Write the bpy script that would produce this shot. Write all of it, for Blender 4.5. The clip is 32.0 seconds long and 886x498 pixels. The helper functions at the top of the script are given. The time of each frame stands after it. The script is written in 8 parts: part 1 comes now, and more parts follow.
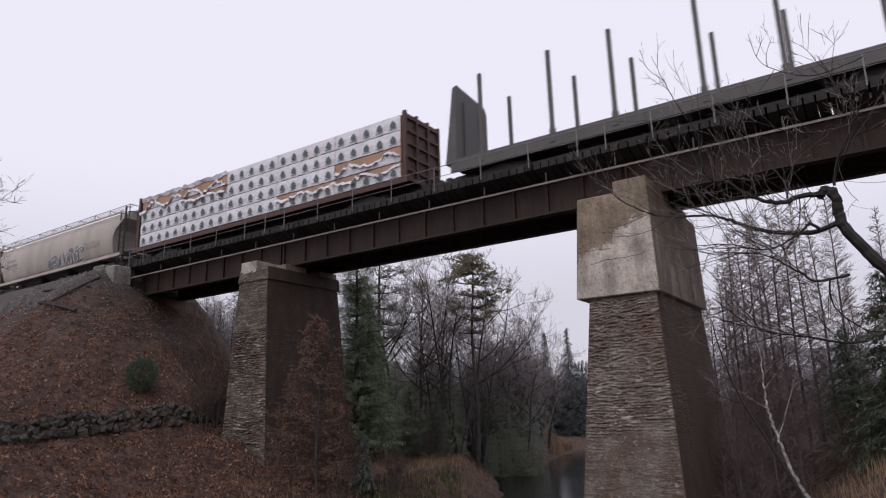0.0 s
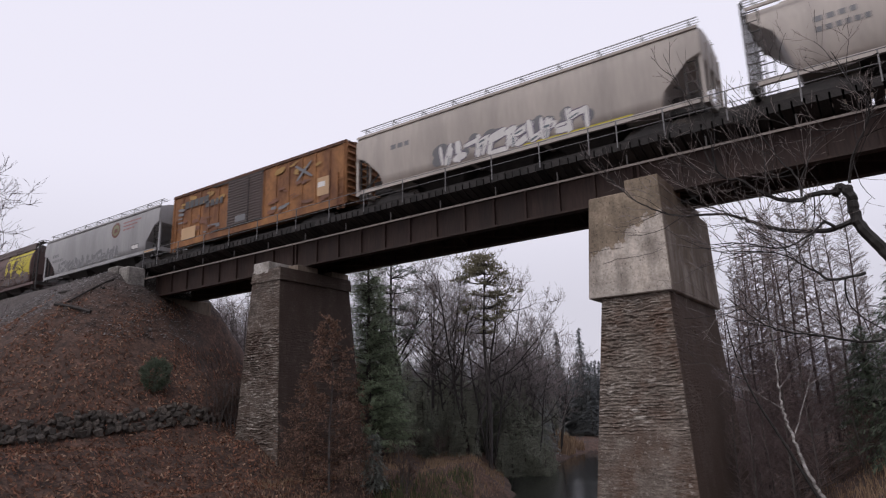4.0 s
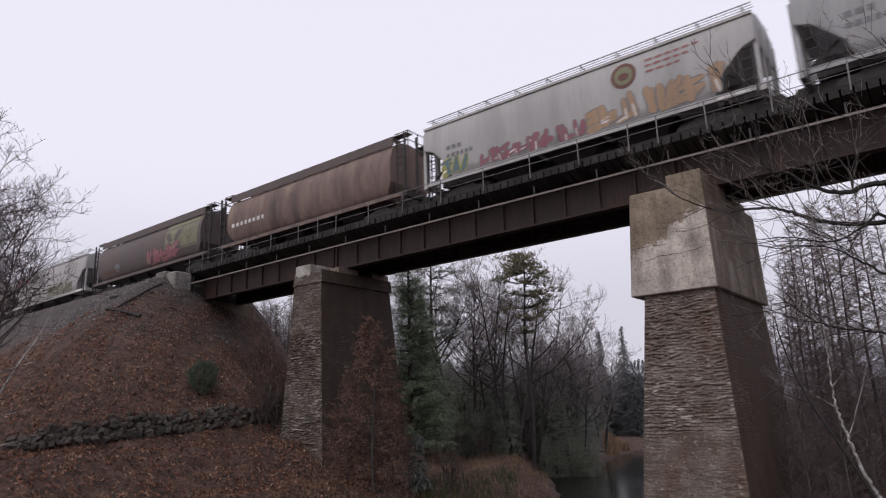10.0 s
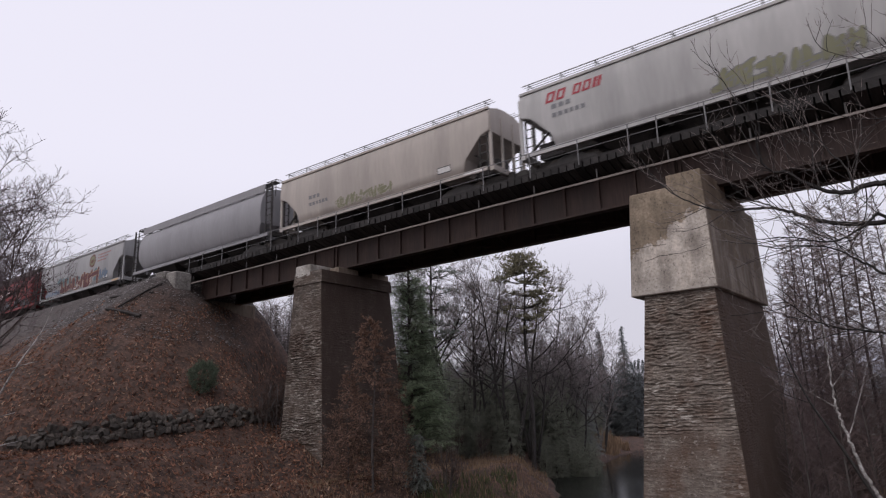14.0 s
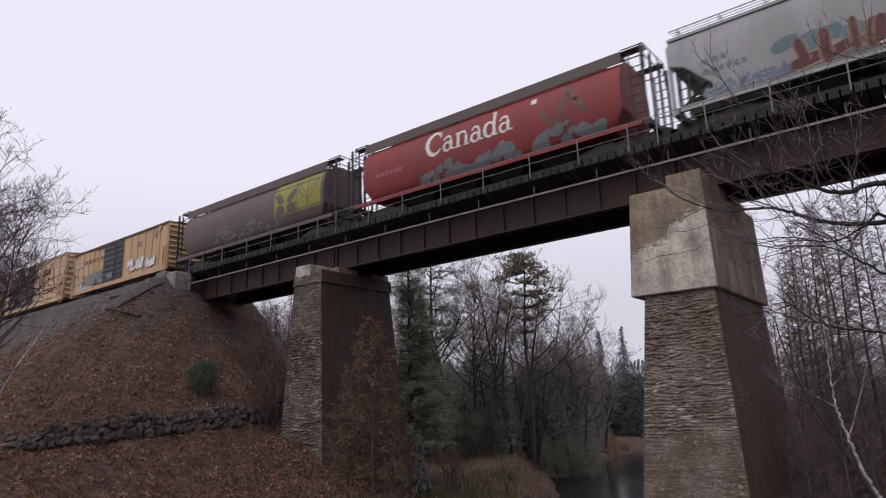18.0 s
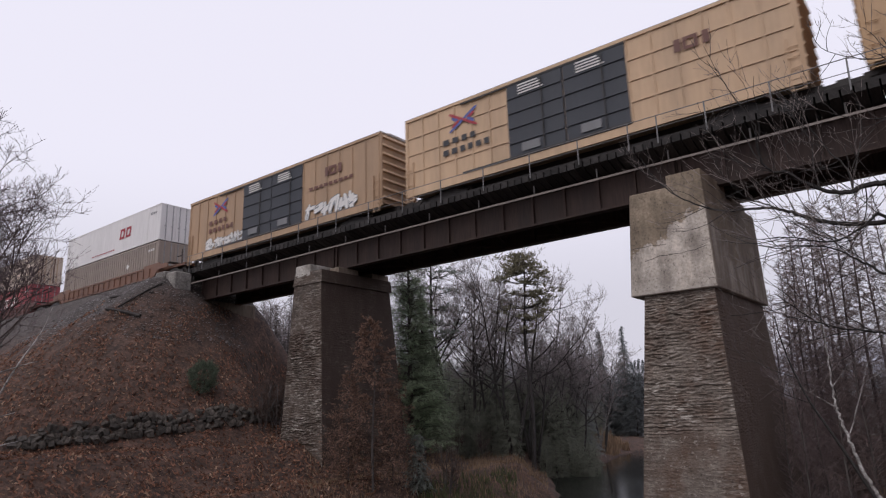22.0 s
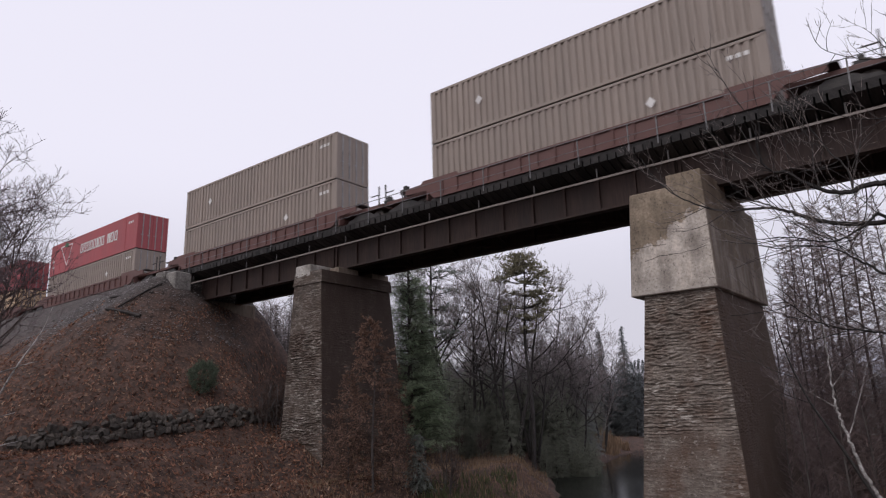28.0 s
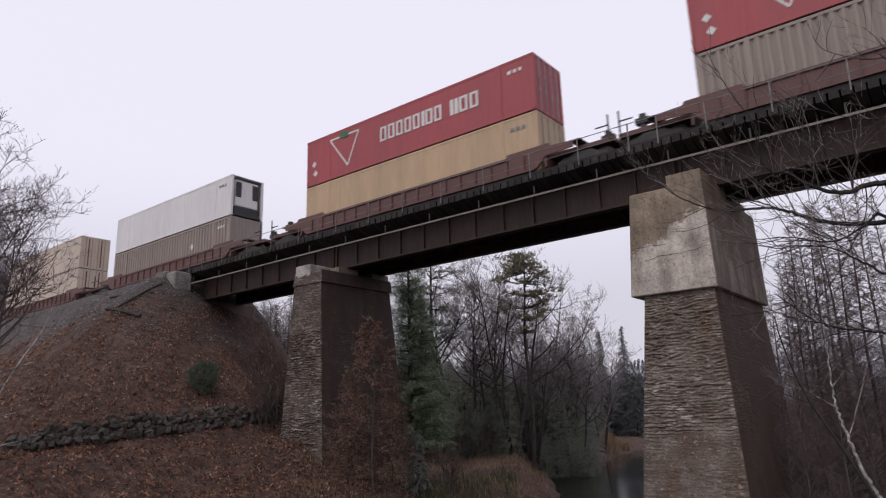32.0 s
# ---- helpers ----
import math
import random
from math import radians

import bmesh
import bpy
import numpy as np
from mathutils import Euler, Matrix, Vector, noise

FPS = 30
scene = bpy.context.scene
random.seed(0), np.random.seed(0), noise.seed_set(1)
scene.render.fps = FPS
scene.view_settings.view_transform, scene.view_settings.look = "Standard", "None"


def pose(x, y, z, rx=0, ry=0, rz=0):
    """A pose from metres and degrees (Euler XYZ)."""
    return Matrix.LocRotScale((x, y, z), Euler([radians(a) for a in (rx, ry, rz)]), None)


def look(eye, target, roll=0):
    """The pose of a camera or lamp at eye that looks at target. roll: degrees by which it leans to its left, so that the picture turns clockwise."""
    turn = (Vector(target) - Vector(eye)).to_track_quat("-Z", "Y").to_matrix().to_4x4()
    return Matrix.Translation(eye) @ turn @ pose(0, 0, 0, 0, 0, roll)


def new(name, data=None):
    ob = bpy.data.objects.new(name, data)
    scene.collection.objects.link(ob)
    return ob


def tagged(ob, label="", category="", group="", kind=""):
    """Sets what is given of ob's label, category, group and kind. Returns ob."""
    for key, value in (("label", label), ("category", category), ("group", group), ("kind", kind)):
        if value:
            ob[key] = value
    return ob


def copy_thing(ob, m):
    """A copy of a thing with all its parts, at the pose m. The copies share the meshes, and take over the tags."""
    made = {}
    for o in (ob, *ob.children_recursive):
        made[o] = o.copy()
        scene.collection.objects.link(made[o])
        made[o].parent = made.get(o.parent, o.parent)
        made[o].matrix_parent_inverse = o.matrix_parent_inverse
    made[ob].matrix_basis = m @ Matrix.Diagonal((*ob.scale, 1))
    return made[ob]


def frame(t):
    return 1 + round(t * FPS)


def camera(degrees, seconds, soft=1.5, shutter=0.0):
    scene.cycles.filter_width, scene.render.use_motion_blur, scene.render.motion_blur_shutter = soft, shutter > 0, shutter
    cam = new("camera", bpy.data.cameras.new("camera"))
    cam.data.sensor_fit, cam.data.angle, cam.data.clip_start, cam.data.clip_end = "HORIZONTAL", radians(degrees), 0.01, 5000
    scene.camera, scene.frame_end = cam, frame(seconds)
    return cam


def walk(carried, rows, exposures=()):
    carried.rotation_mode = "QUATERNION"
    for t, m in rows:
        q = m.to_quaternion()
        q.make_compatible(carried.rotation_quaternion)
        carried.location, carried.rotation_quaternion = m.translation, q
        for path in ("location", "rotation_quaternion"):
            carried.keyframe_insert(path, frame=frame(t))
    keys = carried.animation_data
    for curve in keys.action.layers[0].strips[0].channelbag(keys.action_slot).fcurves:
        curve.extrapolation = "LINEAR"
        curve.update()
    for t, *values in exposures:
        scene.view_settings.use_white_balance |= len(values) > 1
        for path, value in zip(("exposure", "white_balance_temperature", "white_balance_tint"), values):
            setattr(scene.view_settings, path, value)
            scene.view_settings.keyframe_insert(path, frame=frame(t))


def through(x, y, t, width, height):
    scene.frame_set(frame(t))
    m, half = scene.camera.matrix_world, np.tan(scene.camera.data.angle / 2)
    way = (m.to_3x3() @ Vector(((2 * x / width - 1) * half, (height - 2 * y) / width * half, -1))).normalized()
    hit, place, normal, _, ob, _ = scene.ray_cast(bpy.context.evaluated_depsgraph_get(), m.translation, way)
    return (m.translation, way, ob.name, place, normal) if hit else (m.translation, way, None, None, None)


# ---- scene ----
# camera: stands on the right bank at the origin, pans a little to its left early on
cam = camera(66.94, 32.0, soft=1.18, shutter=0.25)


def aim(pitch, roll, heading):
    p, h = radians(pitch), radians(heading)
    return look((0, 0, 0), (-math.sin(h) * math.cos(p), math.cos(h) * math.cos(p), math.sin(p)), roll)


walk(cam, [
    (0.0, aim(13.661, -1.567, 33.921)), (3.0, aim(13.661, -1.567, 33.921)), (3.2, aim(13.662, -1.56, 33.97)),
    (3.5, aim(13.672, -1.560, 34.27)), (4.5, aim(13.70, -1.61, 35.60)), (5.5, aim(13.736, -1.645, 36.839)),
    (6.0, aim(13.748, -1.660, 37.408)), (6.5, aim(13.764, -1.675, 37.933)), (7.0, aim(13.786, -1.718, 38.231)),
    (7.5, aim(13.795, -1.755, 38.347)), (8.0, aim(13.805, -1.79, 38.363)), (32.0, aim(13.805, -1.79, 38.363)),
])

# light: a white overcast sky, a faint wide sun behind the cloud
world = bpy.data.worlds.new("overcast")
scene.world = world
world.use_nodes = True
wn, wl = world.node_tree.nodes, world.node_tree.links
bg = wn["Background"]
sky = wn.new("ShaderNodeTexSky")
sky.sky_type, sky.sun_disc = "NISHITA", False
sky.sun_elevation, sky.sun_rotation = radians(38), radians(200)
sky.air_density, sky.dust_density = 1.0, 4.0
mixs = wn.new("ShaderNodeMix")
mixs.data_type = "RGBA"
mixs.inputs[0].default_value = 0.93
mixs.inputs[7].default_value = (7.75, 7.52, 8.6, 1)
wl.new(sky.outputs[0], mixs.inputs[6])
# an overcast sky is duller towards the horizon
way, wsep, dull, wmul = wn.new("ShaderNodeTexCoord"), wn.new("ShaderNodeSeparateXYZ"), wn.new("ShaderNodeMapRange"), wn.new("ShaderNodeMix")
dull.interpolation_type = "SMOOTHSTEP"
dull.inputs[1].default_value, dull.inputs[2].default_value, dull.inputs[3].default_value, dull.inputs[4].default_value = 0.12, 0.36, 0.78, 1.0
wmul.data_type, wmul.blend_type = "RGBA", "MULTIPLY"
wmul.inputs[0].default_value = 1.0
wl.new(way.outputs["Generated"], wsep.inputs[0])
wl.new(wsep.outputs[2], dull.inputs[0])
wl.new(mixs.outputs[2], wmul.inputs[6])
wl.new(dull.outputs[0], wmul.inputs[7])
wl.new(wmul.outputs[2], bg.inputs[0])
bg.inputs[1].default_value = 0.116
sun = new("sun", bpy.data.lights.new("sun", "SUN"))
sun.data.energy, sun.data.angle, sun.data.color = 0.95, radians(40), (1, 0.97, 0.94)
sun.matrix_world = look((-20, -40, 60), (-20, 10, 0))
scene.view_settings.exposure = 0.0

TY, RAIL = 26.45, 10.18      # track centre line and top of rail, from eye level
WATER = -4.5


# ---- materials ----
def mat(name, c1, c2, rough=0.75, scale=1.5, fine=30.0, bump=0.25, metal=0.0, stretch=(1, 1, 1), contrast=0.5, c3=None, at3=0.62, rand=0.0, var=(0.72, 1.22)):
    m = bpy.data.materials.new(name)
    m.use_nodes = True
    n, l = m.node_tree.nodes, m.node_tree.links
    b = n["Principled BSDF"]
    tc, mp = n.new("ShaderNodeTexCoord"), n.new("ShaderNodeMapping")
    mp.inputs["Scale"].default_value = stretch
    l.new(tc.outputs["Object"], mp.inputs[0])
    big, small = n.new("ShaderNodeTexNoise"), n.new("ShaderNodeTexNoise")
    big.inputs["Scale"].default_value, big.inputs["Detail"].default_value, big.inputs["Roughness"].default_value = scale, 6, 0.62
    small.inputs["Scale"].default_value, small.inputs["Detail"].default_value = fine, 4
    l.new(mp.outputs[0], big.inputs["Vector"])
    l.new(mp.outputs[0], small.inputs["Vector"])
    ramp = n.new("ShaderNodeValToRGB")
    e = ramp.color_ramp.elements
    e[0].position, e[1].position = 0.5 - contrast * 0.4, 0.5 + contrast * 0.4
    e[0].color, e[1].color = (*c1, 1), (*c2, 1)
    if c3:
        k = e.new(at3 + 0.02)
        k.color = (*c3, 1)
        e[-1].position = max(e[-1].position, at3 + 0.1)
        e[-1].color = (*c3, 1)
        e[1].position, e[1].color = at3 - 0.03, (*c2, 1)
    l.new(big.outputs[0], ramp.inputs[0])
    mul = n.new("ShaderNodeMix")
    mul.data_type, mul.blend_type = "RGBA", "MULTIPLY"
    mul.inputs[0].default_value = 1.0
    r2 = n.new("ShaderNodeMapRange")
    r2.inputs[1].default_value, r2.inputs[2].default_value = 0.3, 0.7
    r2.inputs[3].default_value, r2.inputs[4].default_value = var
    l.new(small.outputs[0], r2.inputs[0])
    l.new(ramp.outputs[0], mul.inputs[6])
    l.new(r2.outputs[0], mul.inputs[7])
    out = mul.outputs[2]
    if rand:
        info, hsv, r3 = n.new("ShaderNodeObjectInfo"), n.new("ShaderNodeHueSaturation"), n.new("ShaderNodeMapRange")
        r3.inputs[3].default_value, r3.inputs[4].default_value = 1 - rand, 1 + rand
        l.new(info.outputs["Random"], r3.inputs[0])
        l.new(r3.outputs[0], hsv.inputs["Value"])
        l.new(out, hsv.inputs["Color"])
        out = hsv.outputs[0]
    l.new(out, b.inputs["Base Color"])
    rr = n.new("ShaderNodeMapRange")
    rr.inputs[3].default_value, rr.inputs[4].default_value = max(0.03, rough - 0.14), min(1, rough + 0.12)
    l.new(big.outputs[0], rr.inputs[0])
    l.new(rr.outputs[0], b.inputs["Roughness"])
    b.inputs["Metallic"].default_value = metal
    b.inputs["Specular IOR Level"].default_value = 0.35
    if bump:
        bp = n.new("ShaderNodeBump")
        bp.inputs["Strength"].default_value, bp.inputs["Distance"].default_value = bump, 0.03
        l.new(small.outputs[0], bp.inputs["Height"])
        l.new(bp.outputs[0], b.inputs["Normal"])
    return m


def leafmat(name, c1, c2, rough=0.8, through=0.4):
    """Foliage or twigs: colour varies from piece to piece, thin pieces let light through."""
    m = bpy.data.materials.new(name)
    m.use_nodes = True
    n, l = m.node_tree.nodes, m.node_tree.links
    b, out = n["Principled BSDF"], n["Material Output"]
    g, ramp = n.new("ShaderNodeNewGeometry"), n.new("ShaderNodeValToRGB")
    e = ramp.color_ramp.elements
    e[0].color, e[1].color = (*c1, 1), (*c2, 1)
    l.new(g.outputs["Random Per Island"], ramp.inputs[0])
    l.new(ramp.outputs[0], b.inputs["Base Color"])
    b.inputs["Roughness"].default_value = rough
    b.inputs["Specular IOR Level"].default_value = 0.2
    tr, mx = n.new("ShaderNodeBsdfTranslucent"), n.new("ShaderNodeMixShader")
    l.new(ramp.outputs[0], tr.inputs["Color"])
    mx.inputs[0].default_value = through
    l.new(b.outputs[0], mx.inputs[1])
    l.new(tr.outputs[0], mx.inputs[2])
    l.new(mx.outputs[0], out.inputs["Surface"])
    return m


STREAK = (1, 1, 0.12)
M = dict(
    cap=mat("pale_concrete", (0.24, 0.22, 0.195), (0.44, 0.41, 0.38), 0.85, 0.55, 9, 0.35, contrast=0.22),
    abut=mat("grey_weathered_concrete", (0.10, 0.09, 0.08), (0.30, 0.28, 0.26), 0.9, 1.0, 8, 0.5, contrast=0.45),
    stain=mat("stained_concrete", (0.10, 0.075, 0.055), (0.22, 0.175, 0.14), 0.85, 0.7, 7, 0.35, stretch=(1, 1, 0.25)),
    girder=mat("rusty_girder_paint", (0.027, 0.0165, 0.0138), (0.058, 0.035, 0.029), 0.7, 1.1, 14, 0.2, stretch=STREAK),
    flange=mat("pale_flange_edge", (0.12, 0.10, 0.09), (0.24, 0.205, 0.185), 0.6, 2.0, 20, 0.2, stretch=(0.3, 1, 1)),
    rust=mat("rusted_steel", (0.05, 0.024, 0.015), (0.13, 0.06, 0.035), 0.75, 2.0, 25, 0.25),
    darksteel=mat("black_running_gear", (0.024, 0.022, 0.0215), (0.058, 0.051, 0.048), 0.6, 3, 30, 0.2),
    wheel=mat("worn_wheel_steel", (0.03, 0.025, 0.022), (0.10, 0.085, 0.075), 0.45, 4, 30, 0.1, metal=0.6),
    tie=mat("creosoted_timber", (0.016, 0.0142, 0.0138), (0.04, 0.035, 0.034), 0.85, 3, 18, 0.5, stretch=(1, 0.2, 1), rand=0.5),
    rail=mat("rail_steel", (0.07, 0.05, 0.04), (0.15, 0.12, 0.10), 0.5, 3, 20, 0.1, metal=0.5),
    hrail=mat("dull_handrail_steel", (0.12, 0.118, 0.12), (0.25, 0.245, 0.25), 0.55, 3, 30, 0.1, metal=0.25),
    galv=mat("galvanised_handrail", (0.22, 0.22, 0.225), (0.38, 0.38, 0.385), 0.5, 3, 30, 0.1, metal=0.3),
    ballast=mat("ballast", (0.05, 0.047, 0.046), (0.14, 0.135, 0.13), 0.95, 5, 40, 0.8),
    water=mat("dark_river_water", (0.006, 0.007, 0.007), (0.012, 0.013, 0.012), 0.12, 0.4, 3.0, 0.12),
    rock=mat("dark_rubble", (0.016, 0.0135, 0.012), (0.10, 0.083, 0.07), 0.85, 2.5, 14, 0.7, rand=0.5),
    log=mat("weathered_timber", (0.018, 0.0155, 0.015), (0.06, 0.052, 0.048), 0.85, 3, 20, 0.5),
    wetbark=mat("wet_dark_bark", (0.008, 0.0065, 0.006), (0.027, 0.022, 0.02), 0.7, 4, 20, 0.6, stretch=(1, 1, 0.3)),
    fbark=mat("dark_hardwood_bark", (0.032, 0.028, 0.0275), (0.08, 0.07, 0.068), 0.9, 4, 20, 0.6, stretch=(1, 1, 0.3)),
    lbark=mat("larch_bark", (0.055, 0.041, 0.038), (0.125, 0.098, 0.092), 0.9, 4, 20, 0.6, stretch=(1, 1, 0.3)),
    bark=mat("grey_bark", (0.055, 0.046, 0.043), (0.125, 0.107, 0.10), 0.9, 4, 20, 0.6, stretch=(1, 1, 0.3)),
    birch=mat("white_birch_bark", (0.11, 0.097, 0.09), (0.36, 0.335, 0.32), 0.8, 5, 22, 0.3, stretch=(1, 1, 2.0), contrast=0.3),
    twig=leafmat("bare_twigs", (0.07, 0.058, 0.057), (0.15, 0.126, 0.123)),
    ftwig=leafmat("grey_hardwood_twigs", (0.18, 0.155, 0.155), (0.33, 0.29, 0.288)),
    wettwig=leafmat("wet_dark_twigs", (0.07, 0.057, 0.054), (0.30, 0.255, 0.24)),
    stwig=leafmat("shrub_twigs", (0.06, 0.04, 0.034), (0.15, 0.105, 0.09)),
    litter2=leafmat("pale_fallen_leaves", (0.20, 0.12, 0.08), (0.40, 0.27, 0.19)),
    ltwig=leafmat("larch_twigs", (0.125, 0.094, 0.09), (0.27, 0.207, 0.2)),
    btwig=leafmat("birch_twigs", (0.075, 0.056, 0.06), (0.19, 0.15, 0.157)),
    needle=leafmat("dark_needles", (0.15, 0.165, 0.152), (0.27, 0.29, 0.258), through=0.5),
    # hemlock and green needles: paled past their own colour to stand for haze
    hneedle=leafmat("hemlock_needles", (0.215, 0.225, 0.185), (0.37, 0.38, 0.31), through=0.5),
    bneedle=leafmat("bush_needles", (0.07, 0.09, 0.066), (0.14, 0.17, 0.12)),
    gneedle=leafmat("green_needles", (0.21, 0.26, 0.18), (0.38, 0.45, 0.30), through=0.5),
    # far needles carry the haze in their pale, even colour
    fneedle=leafmat("haze_painted_needles", (0.14, 0.15, 0.155), (0.175, 0.187, 0.192), through=0.5),
    mneedle=leafmat("haze_paled_needles", (0.27, 0.282, 0.275), (0.34, 0.352, 0.342), through=0.5),
    pneedle=leafmat("pine_needles", (0.12, 0.112, 0.078), (0.27, 0.242, 0.165), through=0.5),
    redleaf=leafmat("dead_russet_leaves", (0.15, 0.09, 0.066), (0.33, 0.21, 0.158), through=0.5),
    grass=leafmat("dry_grass", (0.17, 0.112, 0.075), (0.38, 0.27, 0.18), through=0.5),
    ggrass=leafmat("green_weeds", (0.045, 0.06, 0.028), (0.12, 0.14, 0.065)),
    ballast2=leafmat("pale_stones", (0.06, 0.055, 0.055), (0.36, 0.34, 0.34)),
    litter=leafmat("fallen_leaves", (0.042, 0.021, 0.015), (0.30, 0.15, 0.10)),
)


def pier_material(name, dark, mid, pale, brown, zones):
    """Weathered concrete cast in lifts: brown runs, grey faces, pale broken ledges; zones: (height, paleness) rows."""
    m = mat(name, dark, mid, 0.9, 1.1, 13, 0.9, stretch=(0.8, 0.8, 1.3), contrast=0.5)
    n, l = m.node_tree.nodes, m.node_tree.links
    b = n["Principled BSDF"]
    src = b.inputs["Base Color"].links[0].from_socket
    geo, sep = n.new("ShaderNodeNewGeometry"), n.new("ShaderNodeSeparateXYZ")
    l.new(geo.outputs["Position"], sep.inputs[0])

    def nz(scale, size, detail=6, rough=0.6, warp=0.0):
        mp, t = n.new("ShaderNodeMapping"), n.new("ShaderNodeTexNoise")
        mp.inputs["Scale"].default_value = scale
        t.inputs["Scale"].default_value, t.inputs["Detail"].default_value, t.inputs["Roughness"].default_value = size, detail, rough
        t.inputs["Distortion"].default_value = warp
        l.new(geo.outputs["Position"], mp.inputs[0])
        l.new(mp.outputs[0], t.inputs["Vector"])
        return t.outputs[0]

    def step(sock, lo, hi, a=0.0, c=1.0):
        r = n.new("ShaderNodeMapRange")
        r.inputs[1].default_value, r.inputs[2].default_value, r.inputs[3].default_value, r.inputs[4].default_value = lo, hi, a, c
        l.new(sock, r.inputs[0])
        return r.outputs[0]

    def calc(op, a, c):
        k = n.new("ShaderNodeMath")
        k.operation = op
        for i, v in ((0, a), (1, c)):
            if isinstance(v, float):
                k.inputs[i].default_value = v
            else:
                l.new(v, k.inputs[i])
        return k.outputs[0]

    def blend(fac, base_sock, col, kind="MIX"):
        x = n.new("ShaderNodeMix")
        x.data_type, x.blend_type = "RGBA", kind
        l.new(fac, x.inputs[0])
        l.new(base_sock, x.inputs[6])
        x.inputs[7].default_value = (*col, 1)
        return x.outputs[2]

    # how pale and broken each height is, wavering along the face
    zz = calc("MULTIPLY_ADD", nz((1, 1, 1), 0.7), 1.2)
    zz.node.inputs[2].default_value = -0.6
    zone = n.new("ShaderNodeValToRGB")
    zone.color_ramp.elements.remove(zone.color_ramp.elements[0])
    z0, z1 = zones[0][0], zones[-1][0]
    for i, (z, v) in enumerate(zones):
        e = zone.color_ramp.elements[0] if i == 0 else zone.color_ramp.elements.new((z - z0) / (z1 - z0))
        e.position = (z - z0) / (z1 - z0)
        e.color = (v, v, v, 1)
    l.new(step(calc("ADD", sep.outputs[2], zz), z0, z1), zone.inputs[0])
    # stains at two sizes
    src = blend(step(nz((1, 1, 0.7), 0.8, 8), 0.42, 0.62), src, brown)
    src = blend(step(nz((1, 1, 1), 2.6, 5), 0.3, 0.7, 0.55, 0.0), src, (0.45, 0.42, 0.40), "MULTIPLY")
    # pale edges of broken ledges, patchy
    edge = step(nz((2.0, 2.0, 8.5), 1.2, 7, 0.72, 0.5), 0.50, 0.64)
    patch = step(nz((0.8, 0.8, 1.2), 1.5, 4), 0.36, 0.58)
    src = blend(calc("MULTIPLY", calc("MULTIPLY", edge, patch), zone.outputs[0]), src, pale)
    # thin dark joints between the lifts
    joint = step(nz((1.3, 1.3, 9.0), 1.1, 6, 0.7, 0.8), 0.45, 0.35, 0.0, 0.85)
    src = blend(calc("MULTIPLY", joint, step(zone.outputs[0], 0.0, 0.5, 0.25, 1.0)), src, (0.32, 0.29, 0.27), "MULTIPLY")
    # grit and pits
    src = blend(step(nz((1, 1, 1.5), 9.0, 4, 0.7), 0.43, 0.33, 0.0, 0.7), src, (0.4, 0.37, 0.35), "MULTIPLY")
    src = blend(step(nz((1, 1, 1.6), 6.0, 5, 0.7), 0.57, 0.68, 0.0, 0.5), src, pale)
    # brown runs on the faces along the track
    nrm, ab = n.new("ShaderNodeSeparateXYZ"), n.new("ShaderNodeMath")
    l.new(geo.outputs["True Normal"], nrm.inputs[0])
    ab.operation = "ABSOLUTE"
    l.new(nrm.outputs[0], ab.inputs[0])
    runs = step(nz((1, 1.2, 0.4), 1.1, 6), 0.36, 0.56, 0.7, 1.0)
    src = blend(calc("MULTIPLY", step(ab.outputs[0], 0.6, 0.9), runs), src, tuple(v * 0.62 for v in brown))
    l.new(src, b.inputs["Base Color"])
    return m


M["pier"] = pier_material("eroded_concrete", (0.09, 0.07, 0.058), (0.235, 0.197, 0.168), (0.44, 0.40, 0.36), (0.115, 0.075, 0.056), ((-6.5, 0.3), (-1.9, 0.3), (-1.2, 0.08), (-0.75, 0.15), (-0.5, 1.0), (0.5, 0.9), (1.0, 0.3), (2.6, 0.25), (3.2, 0.75), (4.2, 0.8)))
M["pier_old"] = pier_material("old_brown_concrete", (0.06, 0.045, 0.037), (0.16, 0.128, 0.106), (0.44, 0.40, 0.36), (0.075, 0.049, 0.038), ((-3.5, 0.7), (0.5, 0.9), (3.6, 1.0), (4.4, 0.35), (5.5, 0.25), (8.0, 0.4)))


def plain(name, c, rough=0.6, dirt=0.28, metal=0.0):
    """Vehicle paint with vertical dirt streaks."""
    lo = tuple(v * (1 - dirt) + 0.04 * dirt for v in c)
    return mat(name, lo, c, rough, 0.8, 9, 0.04, metal, stretch=(0.9, 0.9, 0.1), contrast=0.6, var=(0.93, 1.06))


